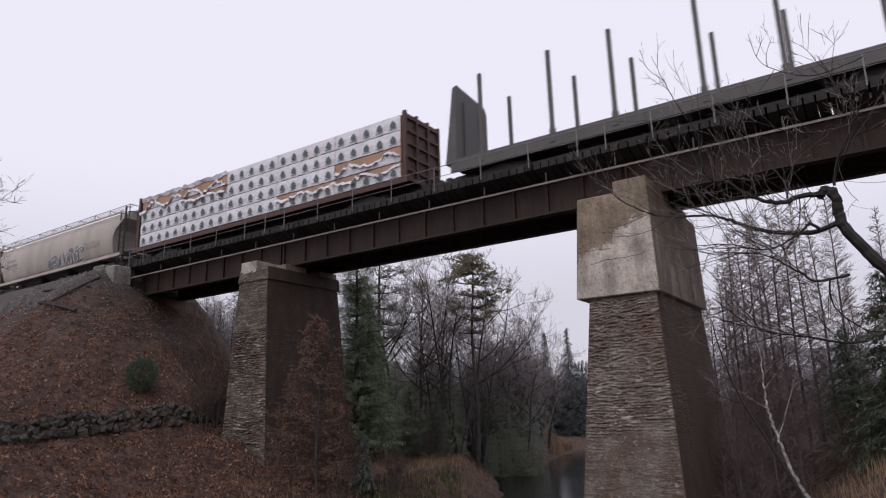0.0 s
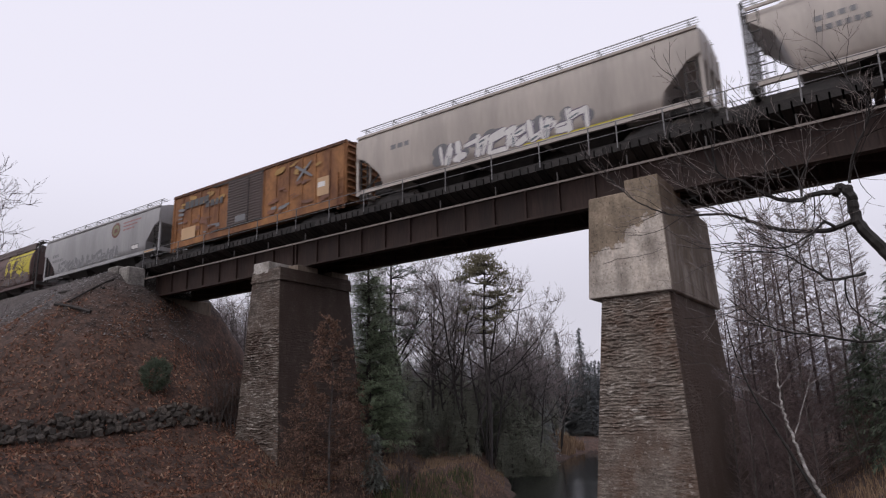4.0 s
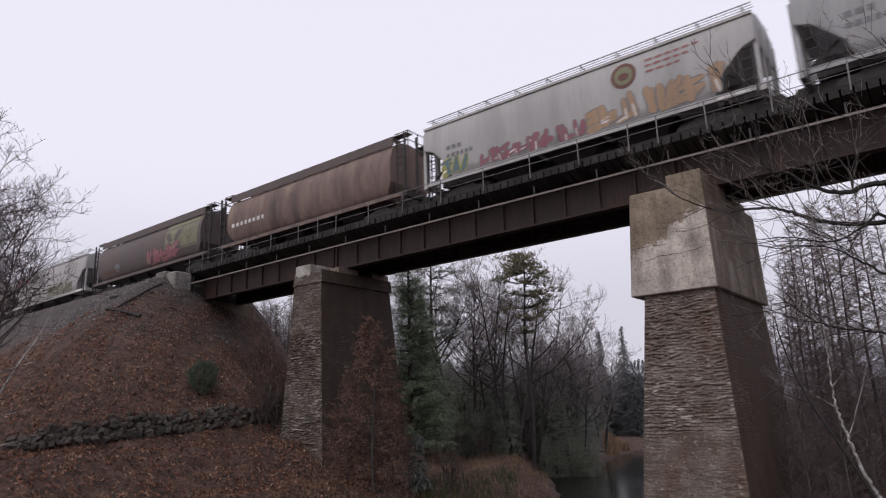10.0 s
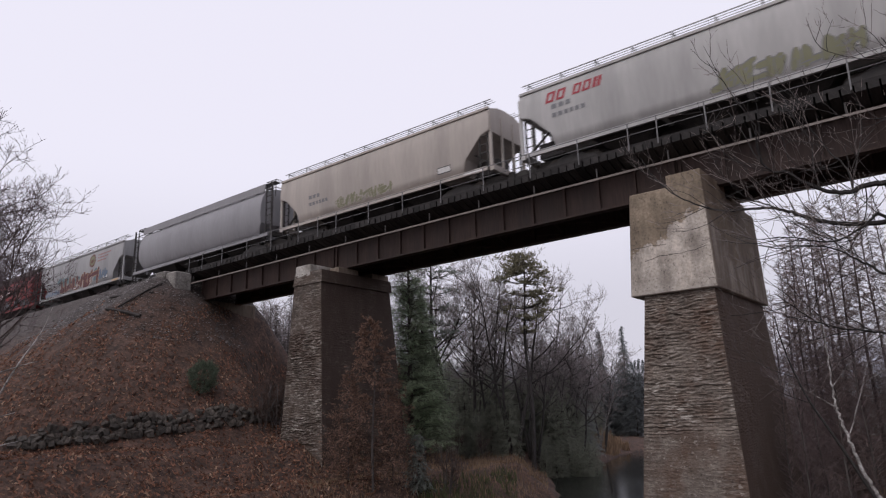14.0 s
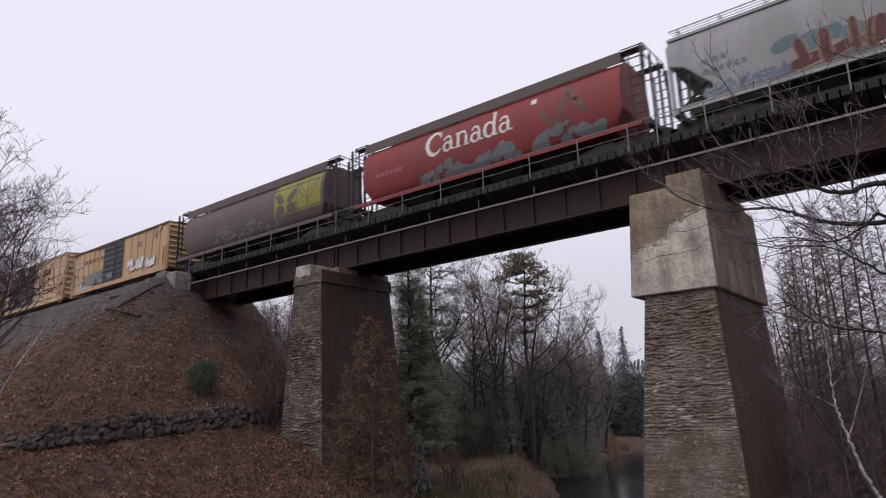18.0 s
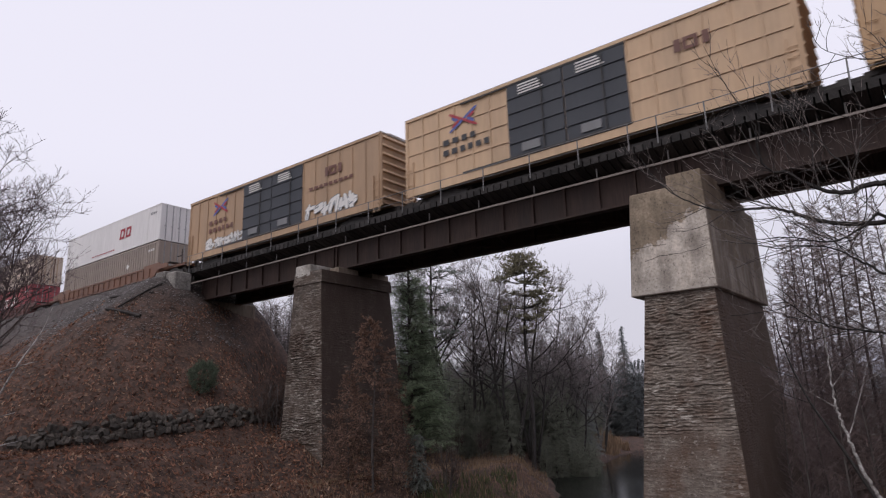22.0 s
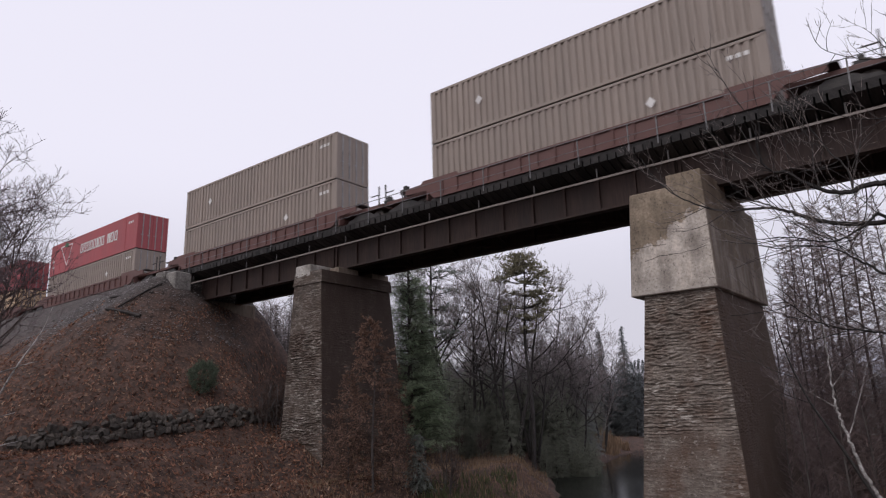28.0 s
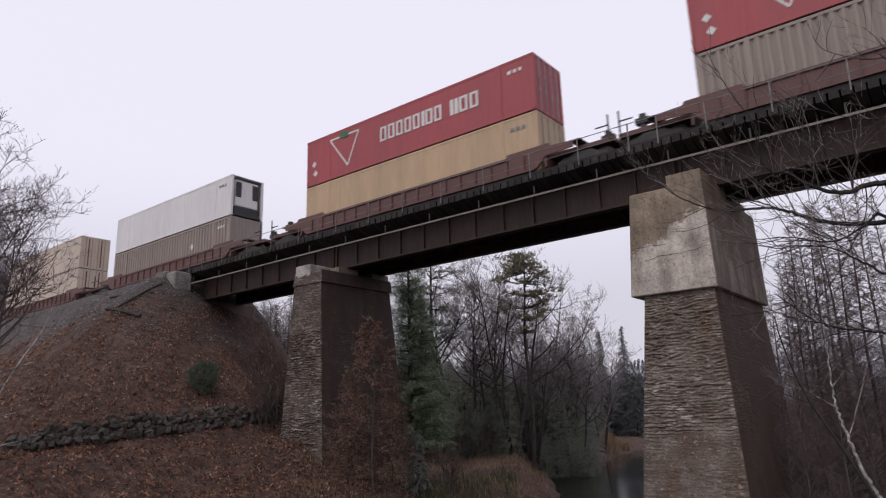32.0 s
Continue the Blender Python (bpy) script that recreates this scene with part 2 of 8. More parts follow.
P = dict(
    cream=plain("cream_grey_paint", (0.47, 0.418, 0.378), dirt=0.38), grey=plain("light_grey_paint", (0.37, 0.365, 0.37), dirt=0.42),
    grey2=plain("pale_grey_paint", (0.48, 0.465, 0.455), dirt=0.4), dgrey=plain("slate_grey_paint", (0.285, 0.278, 0.292)),
    brown=plain("maroon_brown_paint", (0.118, 0.071, 0.064), dirt=0.5), brown2=mat("faded_brown_paint", (0.085, 0.06, 0.054), (0.20, 0.14, 0.12), 0.7, 1.3, 9, 0.05, stretch=(0.9, 0.9, 0.16), contrast=0.5, c3=(0.25, 0.19, 0.14), at3=0.6, var=(0.88, 1.1)), endshade=plain("painted_end_shade", (0.045, 0.042, 0.042)),
    dbrown=plain("dark_brown_paint", (0.13, 0.097, 0.09), dirt=0.5), red=plain("red_paint", (0.255, 0.038, 0.038), dirt=0.4),
    orange=mat("rusty_orange_paint", (0.11, 0.045, 0.026), (0.33, 0.155, 0.062), 0.75, 0.9, 11, 0.15, stretch=(0.9, 0.9, 0.4), contrast=0.42, var=(0.8, 1.15)), tan=plain("weathered_tan_paint", (0.45, 0.30, 0.19), dirt=0.38),
    yellow=plain("boxcar_yellow_paint", (0.55, 0.36, 0.205), dirt=0.35), yellow2=plain("faded_boxcar_yellow_paint", (0.59, 0.41, 0.265), dirt=0.33),
    dblue=plain("blue_black_paint", (0.045, 0.05, 0.062)), black=plain("black_paint", (0.03, 0.03, 0.033)),
    white=plain("white_container_paint", (0.72, 0.70, 0.70), dirt=0.15), beige=plain("beige_container_paint", (0.58, 0.48, 0.395), dirt=0.25),
    cgrey=plain("grey_brown_container_paint", (0.315, 0.26, 0.225), dirt=0.25), cred=plain("red_container_paint", (0.39, 0.083, 0.093), dirt=0.28),
    butter=plain("pale_tan_container_paint", (0.54, 0.385, 0.24), dirt=0.3),
    wellbrown=plain("red_brown_well_paint", (0.13, 0.06, 0.052)), welltan=plain("tan_well_paint", (0.20, 0.10, 0.066), dirt=0.4),
    wrap=mat("white_lumber_wrap", (0.60, 0.59, 0.63), (0.76, 0.75, 0.79), 0.45, 1.2, 5, 0.9, stretch=(1, 1, 1.6), contrast=0.4, var=(0.9, 1.06)), lumber=plain("raw_lumber", (0.43, 0.265, 0.18), dirt=0.3),
    bulk=plain("oxide_bulkhead", (0.09, 0.042, 0.035)), flat=plain("grey_bulkhead", (0.105, 0.097, 0.096), dirt=0.45),
    lwhite=plain("white_lettering", (0.7, 0.68, 0.66), dirt=0.15), lred=plain("red_lettering", (0.36, 0.045, 0.06), dirt=0.2),
    lyel=plain("yellow_emblem", (0.52, 0.44, 0.045), dirt=0.2), lgreen=plain("green_mark", (0.05, 0.16, 0.08), dirt=0.2),
    lblue=plain("blue_spray", (0.15, 0.205, 0.29), dirt=0.3), lmaroon=plain("dull_red_spray", (0.13, 0.043, 0.046), dirt=0.35), lteal=plain("teal_spray", (0.13, 0.2, 0.22), dirt=0.3), lpink=plain("pink_spray", (0.33, 0.13, 0.155), dirt=0.3),
    lpurple2=plain("grey_violet_spray", (0.16, 0.13, 0.19), dirt=0.3), dgrey2=plain("dark_grey_spray", (0.10, 0.095, 0.095), dirt=0.3), ochre=plain("ochre_paint_remains", (0.40, 0.235, 0.075), dirt=0.4), lblue2=plain("blue_mark", (0.09, 0.12, 0.34), dirt=0.2), lgrey=plain("grey_spray", (0.2, 0.2, 0.21), dirt=0.3), ldark=plain("black_spray", (0.045, 0.045, 0.05), dirt=0.2),
    lfaded=plain("faded_red_lettering", (0.33, 0.14, 0.135), dirt=0.3), lrust=plain("faint_rust_lettering", (0.16, 0.07, 0.055), dirt=0.3), lsteel=plain("steel_blue_spray", (0.16, 0.185, 0.21), dirt=0.3),
    lfade=plain("red_brown_fading", (0.22, 0.095, 0.055), dirt=0.5), lolive2=plain("dull_yellow_emblem", (0.30, 0.27, 0.055), dirt=0.3), lprint=plain("faded_green_print", (0.10, 0.13, 0.135), dirt=0.2), lolive=plain("olive_spray", (0.22, 0.215, 0.13), dirt=0.3), lpurple=plain("purple_mark", (0.28, 0.06, 0.24), dirt=0.1),
)


# ---- mesh helpers ----
def part(name, bm, material, parent=None, label="", smooth=False):
    """Links a bmesh as one mesh object under a thing or a part (in its space)."""
    me = bpy.data.meshes.new(name)
    bm.to_mesh(me)
    bm.free()
    me.materials.append(material)
    if smooth:
        me.polygons.foreach_set("use_smooth", [True] * len(me.polygons))
    ob = new(name, me)
    ob.parent = parent
    if label:
        ob["label"] = label
    return ob


def raw(name, verts, faces, material, parent=None, label="", smooth=False):
    me = bpy.data.meshes.new(name)
    me.from_pydata(verts, [], faces)
    me.materials.append(material)
    if smooth:
        me.polygons.foreach_set("use_smooth", [True] * len(me.polygons))
    ob = new(name, me)
    ob.parent = parent
    if label:
        ob["label"] = label
    return ob


def twin(ob, m, parent=None):
    """Another object on the same mesh."""
    o = ob.copy()
    scene.collection.objects.link(o)
    o.parent = parent or ob.parent
    o.matrix_basis = m
    return o


def base(name, loc, label, category, group="", kind=""):
    e = new(name)
    e.location = loc
    e.empty_display_size = 0.2
    return tagged(e, label, category, group, kind)


def box(bm, x0, x1, y0, y1, z0, z1, bev=0.0):
    c = [bm.verts.new(p) for p in ((x0, y0, z0), (x1, y0, z0), (x1, y1, z0), (x0, y1, z0), (x0, y0, z1), (x1, y0, z1), (x1, y1, z1), (x0, y1, z1))]
    fs = [bm.faces.new([c[i] for i in f]) for f in ((3, 2, 1, 0), (4, 5, 6, 7), (0, 1, 5, 4), (1, 2, 6, 5), (2, 3, 7, 6), (3, 0, 4, 7))]
    if bev:
        es = list({e for f in fs for e in f.edges})
        bmesh.ops.bevel(bm, geom=es, offset=bev, segments=1, affect="EDGES")
    return bm


def boxes(*bs, bev=0.0):
    bm = bmesh.new()
    for b in bs:
        box(bm, *b, bev=bev)
    return bm


def loft(bm, rings, close=True, caps=True):
    vs = [[bm.verts.new(p) for p in r] for r in rings]
    n = len(vs[0])
    for a, b in zip(vs, vs[1:]):
        for i in range(n if close else n - 1):
            j = (i + 1) % n
            bm.faces.new((a[i], a[j], b[j], b[i]))
    if caps and close:
        bm.faces.new(vs[0][::-1])
        bm.faces.new(vs[-1])
    return bm


def tube(bm, pts, radii, n=6):
    rings = []
    for i, p in enumerate(pts):
        p = Vector(p)
        d = Vector(pts[min(i + 1, len(pts) - 1)]) - Vector(pts[max(i - 1, 0)])
        d.normalize()
        u = d.orthogonal().normalized()
        if i and abs(d.z) < 0.9:
            u = d.cross(Vector((0, 0, 1))).normalized()
        w = d.cross(u)
        r = radii[i] if hasattr(radii, "__len__") else radii
        rings.append([p + (u * math.cos(a) + w * math.sin(a)) * r for a in (2 * math.pi * k / n for k in range(n))])
    return loft(bm, rings)


def disc(bm, c, r, h, axis="y", n=18):
    rings = []
    for s in (-h / 2, h / 2):
        ring = []
        for k in range(n):
            a = 2 * math.pi * k / n
            ring.append((c[0] + r * math.cos(a), c[1] + s, c[2] + r * math.sin(a)) if axis == "y" else (c[0] + r * math.cos(a), c[1] + r * math.sin(a), c[2] + s))
        rings.append(ring)
    loft(bm, rings)
    return bm


# ---- the ground, the river, the distance ----
LEFT_Y = (-60, 0, 10, 20, 28, 33, 41, 50, 60, 70, 110, 400)
LEFT_X = (-26, -21, -20.5, -21, -19.2, -18.9, -24.2, -26.8, -28.5, -31, -60, -150)
RIGHT_X = (-10, -4.5, -4, -3.8, -4.3, -5, -7.5, -10.5, -13.5, -16, -26, -110)


def ground_height(x, y):
    """Both banks, the river bed and the railway embankment (works on arrays)."""
    x, y = np.asarray(x, float), np.asarray(y, float)
    xl, xr = np.interp(y, LEFT_Y, LEFT_X), np.interp(y, LEFT_Y, RIGHT_X)
    dl, dr = xl - x, x - xr
    left = np.clip(-4.4 + 0.62 * dl, -6, -2.9) + np.clip(np.maximum(0.52 * (dl - 4.5) * np.clip((29 - y) / 5, 0, 1), 0.16 * (dl - 6)), 0, 1.7) + 0.05 * np.clip(dl - 12, 0, 200) * np.clip((y - 26) / 20, 0, 1)
    right = np.clip(-4.4 + 0.75 * dr, -6, -2.1) + 0.02 * np.clip(dr - 3, 0, 80) + np.where(np.hypot(x, y) < 9, 0.3, 0.0)
    z = np.where(dl > dr, left, right)
    far = np.clip((y - 69) / 6, 0, 1) * np.clip((-20 - x) / 6, 0, 1)       # the river's outer bend
    z = np.where(y > 60, z * (1 - far) + far * (-3.6 + 0.01 * np.clip(y - 72, 0, 300)), z)
    z = z + 0.006 * np.clip(y - 110, 0, 500) + 0.02 * np.clip(-80 - x, 0, 400) * (y > 30)
    dx = np.maximum(x + 41.9, 0) * (1.18 + 0.27 * np.clip(y - 24, 0, 6))
    dx2 = np.maximum(13.5 - x, 0) * 1.3
    dy = np.maximum(np.maximum(22.4 - y, 1.6 * (y - 28.9)), 0)
    bumps = 0.16 * np.sin(x * 0.9 + 1.3 * np.sin(y * 0.5)) * np.sin(y * 1.1 + x * 0.3) + 0.1 * np.sin(x * 2.3 + y * 1.7)
    hill = np.maximum(9.45 - 0.74 * np.hypot(dx, dy), 9.45 - 0.9 * np.hypot(dx2, dy))
    top = np.maximum(hill, z)
    blend = np.clip((hill - z + 1.2) / 2.4, 0, 1)
    soft = z * (1 - blend) + hill * blend + 0.6 * blend * (1 - blend)
    flat = np.clip((np.hypot(np.minimum(dx, dx2), dy) - 0.2) / 2, 0, 1)
    return np.where(np.abs(hill - z) < 1.2, soft, top) + bumps * flat * 0.7


def axis_steps(lo, hi, fine_lo, fine_hi, step, grow=1.22):
    a = list(np.arange(fine_lo, fine_hi + step, step))
    s, v = step, a[-1]
    while v < hi:
        s *= grow
        v += s
        a.append(v)
    s, v = step, a[0]
    while v > lo:
        s *= grow
        v -= s
        a.insert(0, v)
    return np.array(a)


def ground_material():
    m = mat("leaf_litter_ground", (0.024, 0.0155, 0.012), (0.102, 0.058, 0.043), 0.95, 1.6, 26, 0.9, contrast=0.5)
    n, l = m.node_tree.nodes, m.node_tree.links
    b = n["Principled BSDF"]
    src = b.inputs["Base Color"].links[0].from_socket
    geo, sep = n.new("ShaderNodeNewGeometry"), n.new("ShaderNodeSeparateXYZ")
    l.new(geo.outputs["Position"], sep.inputs[0])
    up = n.new("ShaderNodeMapRange")
    up.inputs[1].default_value, up.inputs[2].default_value = 4.0, 6.8
    nz = n.new("ShaderNodeTexNoise")
    nz.inputs["Scale"].default_value = 0.5
    l.new(geo.outputs["Position"], nz.inputs["Vector"])
    add = n.new("ShaderNodeMath")
    add.operation = "MULTIPLY_ADD"
    add.inputs[1].default_value, add.inputs[2].default_value = 5.0, -2.5
    l.new(nz.outputs[0], add.inputs[0])
    sm = n.new("ShaderNodeMath")
    l.new(add.outputs[0], sm.inputs[0])
    l.new(sep.outputs[2], sm.inputs[1])
    # only the bank left of the abutment is stony
    right, shift = n.new("ShaderNodeMath"), n.new("ShaderNodeMath")
    right.operation, right.inputs[1].default_value = "ADD", 43.0
    l.new(sep.outputs[0], right.inputs[0])
    shift.operation, shift.inputs[1].default_value = "MAXIMUM", 0.0
    l.new(right.outputs[0], shift.inputs[0])
    less = n.new("ShaderNodeMath")
    less.operation, less.inputs[1].default_value = "MULTIPLY_ADD", -0.9
    l.new(shift.outputs[0], less.inputs[0])
    l.new(sm.outputs[0], less.inputs[2])
    l.new(less.outputs[0], up.inputs[0])
    mix = n.new("ShaderNodeMix")
    mix.data_type = "RGBA"
    mix.inputs[7].default_value = (0.058, 0.048, 0.045, 1)
    l.new(up.outputs[0], mix.inputs[0])
    l.new(src, mix.inputs[6])
    vor = n.new("ShaderNodeTexVoronoi")
    vor.inputs["Scale"].default_value = 9
    l.new(geo.outputs["Position"], vor.inputs["Vector"])
    hs = n.new("ShaderNodeMix")
    hs.data_type, hs.blend_type = "RGBA", "MULTIPLY"
    hs.inputs[0].default_value = 0.85
    rr = n.new("ShaderNodeMapRange")
    rr.inputs[3].default_value, rr.inputs[4].default_value = 0.45, 1.7
    sepc = n.new("ShaderNodeSeparateColor")
    l.new(vor.outputs["Color"], sepc.inputs[0])
    l.new(sepc.outputs[0], rr.inputs[0])
    l.new(mix.outputs[2], hs.inputs[6])
    l.new(rr.outputs[0], hs.inputs[7])
    l.new(hs.outputs[2], b.inputs["Base Color"])
    return m


def build_ground():
    xs, ys = axis_steps(-1500, 1500, -62, 4, 0.45), axis_steps(-400, 1800, 2, 48, 0.5)
    gx, gy = np.meshgrid(xs, ys)
    gz = ground_height(gx, gy)
    rough = np.array([noise.noise((a * 1.3, b * 1.3, 0.0)) + 0.5 * noise.noise((a * 3.1, b * 3.1, 4.0)) for a, b in zip(gx.ravel(), gy.ravel())]).reshape(gx.shape)
    gz = gz + 0.13 * rough * (np.abs(gy - TY) > 4)
    w, h = len(xs), len(ys)
    verts = np.stack([gx, gy, gz], -1).reshape(-1, 3).tolist()
    faces = [(j * w + i, j * w + i + 1, (j + 1) * w + i + 1, (j + 1) * w + i) for j in range(h - 1) for i in range(w - 1)]
    g = raw("ground", verts, faces, ground_material(), smooth=True)
    tagged(g, "river banks and embankment covered in brown fallen leaves", "ground", kind="structure")
    wv, wf = [(-1400, -380, WATER), (600, -380, WATER), (600, 1700, WATER), (-1400, 1700, WATER)], [(0, 1, 2, 3)]
    tagged(raw("water", wv, wf, M["water"]), "dark still river water under the bridge", "river", kind="structure")
    bm = bmesh.new()
    loft(bm, [[(x, TY - 3.1, 9.0), (x, TY - 1.9, 9.93), (x, TY + 1.9, 9.93), (x, TY + 3.1, 9.0)] for x in (-700, -41.7)])
    tagged(part("ballast_bed", bm, M["ballast"]), "grey crushed-stone track bed on the embankment", "ballast", kind="structure")
    bm = bmesh.new()
    loft(bm, [[(x, TY - 3.1, 9.0), (x, TY - 1.9, 9.93), (x, TY + 1.9, 9.93), (x, TY + 3.1, 9.0)] for x in (14.0, 700)])
    tagged(part("ballast_bed", bm, M["ballast"]), "grey crushed-stone track bed on the embankment", "ballast", kind="structure")


build_ground()


def backdrop_hill():
    # distance haze is put into the hills' colour as a pale blue-grey
    m = bpy.data.materials.new("haze_painted_hill")
    m.use_nodes = True
    b = m.node_tree.nodes["Principled BSDF"]
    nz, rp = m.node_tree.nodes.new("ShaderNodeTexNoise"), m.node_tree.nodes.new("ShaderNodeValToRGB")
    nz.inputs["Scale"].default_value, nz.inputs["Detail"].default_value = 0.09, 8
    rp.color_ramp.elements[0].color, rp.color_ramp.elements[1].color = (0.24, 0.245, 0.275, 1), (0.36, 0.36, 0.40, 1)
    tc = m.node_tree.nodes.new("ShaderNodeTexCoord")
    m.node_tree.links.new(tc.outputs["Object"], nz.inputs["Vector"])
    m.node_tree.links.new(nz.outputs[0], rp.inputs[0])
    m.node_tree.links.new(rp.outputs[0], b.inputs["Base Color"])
    b.inputs["Roughness"].default_value = 1
    rng = random.Random(4)
    pts = []
    for i in range(261):
        a = radians(-80 + 160 * i / 260)
        x, y = 420 * math.sin(a), 420 * math.cos(a)
        h = 30 + 9 * math.sin(i * 0.05) + 5 * math.sin(i * 0.17 + 1) + rng.uniform(0, 4.0)
        pts.append((x, y, h))
    vs, fs = [], []
    for k, (x, y, h) in enumerate(pts):
        vs += [(x, y, -8), (x * 1.02, y * 1.02, h * 0.55), (x * 1.1, y * 1.1, h)]
        if k:
            o = 3 * k
            fs += [(o - 3, o, o + 1, o - 2), (o - 2, o + 1, o + 2, o - 1)]
    tagged(raw("backdrop", vs, fs, m), "wooded hills in the distance, haze painted in as pale blue-grey", "hill", kind="structure")


backdrop_hill()


# ---- the bridge ----
def chance(a, b):
    v = math.sin(a * 12.9898 + b * 78.233) * 43758.5453
    return v - math.floor(v)


def slab_face(p00, p10, p01, p11, nu, nv, amp, layer, seed, depth=None):
    """A grid between four corners, roughened outwards in horizontal layers."""
    p00, p10, p01, p11 = (Vector(p) for p in (p00, p10, p01, p11))
    nrm = (p10 - p00).cross(p01 - p00).normalized()
    vs, fs = [], []
    for j in range(nv + 1):
        for i in range(nu + 1):
            u, v = i / nu, j / nv
            p = p00.lerp(p10, u).lerp(p01.lerp(p11, u), v)
            e = min(u, 1 - u, v, 1 - v)
            h = p.x + p.y
            zz = p.z + 0.05 * noise.noise((h * 0.7, seed + 5.0, p.z * 0.8)) + 0.022 * noise.noise((h * 2.6, seed, p.z * 2.0))
            # wavering lifts: each one worn back towards its top, by uneven amounts along it
            ph = zz / layer + 0.6 * math.sin(zz * 1.9 + seed) + 0.35 * math.sin(zz * 5.3)
            c = math.floor(ph)
            lip = max(0.0, min(1.3, 0.15 + 1.9 * noise.noise((h * 2.4, c * 2.7 + seed, 0.5)) + 0.9 * noise.noise((h * 0.3, seed + 2.0, p.z * 0.6))))
            f = lip * (0.6 - 1.2 * (ph - c) ** 1.6) + 0.6 * noise.noise((h * 1.3, seed, p.z * 4.6)) + 0.9 * noise.noise((h * 4.2, seed + 3.0, p.z * 14.0)) + 0.5 * noise.noise((h * 9.0, seed + 7.0, p.z * 16.0))
            worn = 0.3 + 0.9 * max(0.0, min(1.0, 0.5 + 1.6 * noise.noise((h * 0.45, seed + 9.0, p.z * 0.55))))
            a = amp * worn * (depth(p.z) if depth else 1.0)
            vs.append(p + nrm * (a * f * (1 if e > 0 else 0.45)))
    w = nu + 1
    for j in range(nv):
        for i in range(nu):
            fs.append((j * w + i, j * w + i + 1, (j + 1) * w + i + 1, (j + 1) * w + i))
    return vs, fs


def frustum_faces(b, t, nu, nz, amp, layer, seed, depth=None):
    """Rough-sided block from a base ring b to a top ring t: (x0, x1, y0, y1, z)."""
    (x0, x1, y0, y1, z0), (a0, a1, c0, c1, z1) = b, t
    B, T = [(x0, y0, z0), (x1, y0, z0), (x1, y1, z0), (x0, y1, z0)], [(a0, c0, z1), (a1, c0, z1), (a1, c1, z1), (a0, c1, z1)]
    vs, fs = [], []
    for k in range(4):
        j = (k + 1) % 4
        n = nu if k % 2 == 0 else nu * 2
        v, f = slab_face(B[k], B[j], T[k], T[j], n, nz, amp if k % 2 == 0 else amp * 0.3, layer, seed + k * 3.7, depth)
        o = len(vs)
        vs += v
        fs += [tuple(i + o for i in q) for q in f]
    o = len(vs)
    vs += [Vector(p) for p in T] + [Vector(p) for p in B]
    fs += [(o, o + 1, o + 2, o + 3), (o + 7, o + 6, o + 5, o + 4)]
    return [tuple(v) for v in vs], fs


def build_pier_two():
    th = base("bridge_pier", (0, 0, 0), "concrete railway bridge pier with pale new cap over eroded shaft", "pier", "bridge piers")
    dep = lambda z: 1.0 if z > -0.9 else 0.3
    v, f = frustum_faces((-10.05, -6.12, 22.5, 30.4, -6.5), (-9.2, -6.75, 23.28, 29.45, 3.95), 60, 460, 0.05, 0.115, 1.0, dep)
    raw("shaft", v, f, M["pier"], th, "eroded layered brown-grey concrete shaft")
    bm = bmesh.new()
    loft(bm, [[(-9.65, 23.1, 3.89), (-6.57, 23.1, 3.89), (-6.57, 29.75, 3.89), (-9.65, 29.75, 3.89)],
              [(-9.35, 23.1, 7.69), (-6.67, 23.1, 7.69), (-6.67, 29.7, 7.69), (-9.35, 29.7, 7.69)]])
    bmesh.ops.bevel(bm, geom=bm.edges[:], offset=0.03, segments=1, affect="EDGES")
    concrete = cap_material()
    part("cap", bm, concrete, th, "pale cracked concrete cap with grey stains")
    part("bearing_block", boxes((-7.92, -6.68, 23.104, 25.9, 7.67, 8.12), bev=0.02), concrete, th)
    part("bearing_block", boxes((-9.3, -7.96, 24.6, 25.9, 7.67, 7.95), bev=0.02), M["stain"], th)
    part("bearing_block", boxes((-9.3, -6.7, 27.0, 28.6, 7.67, 7.95), bev=0.02), M["stain"], th)
    rng = random.Random(17)
    for xa, xb, zc in ((-9.5, -8.1, 5.62), (-9.0, -6.62, 5.12), (-8.0, -6.65, 6.55)):
        vs, x, z = [], xa, zc
        while x < xb:
            vs += [(x, 23.095, z - 0.009), (x, 23.095, z + 0.008)]
            x, z = x + rng.uniform(0.1, 0.3), z + rng.uniform(-0.035, 0.045)
        raw("crack", vs, [(2 * i, 2 * i + 2, 2 * i + 3, 2 * i + 1) for i in range(len(vs) // 2 - 1)], M["darksteel"], th, "dark horizontal crack in the cap")


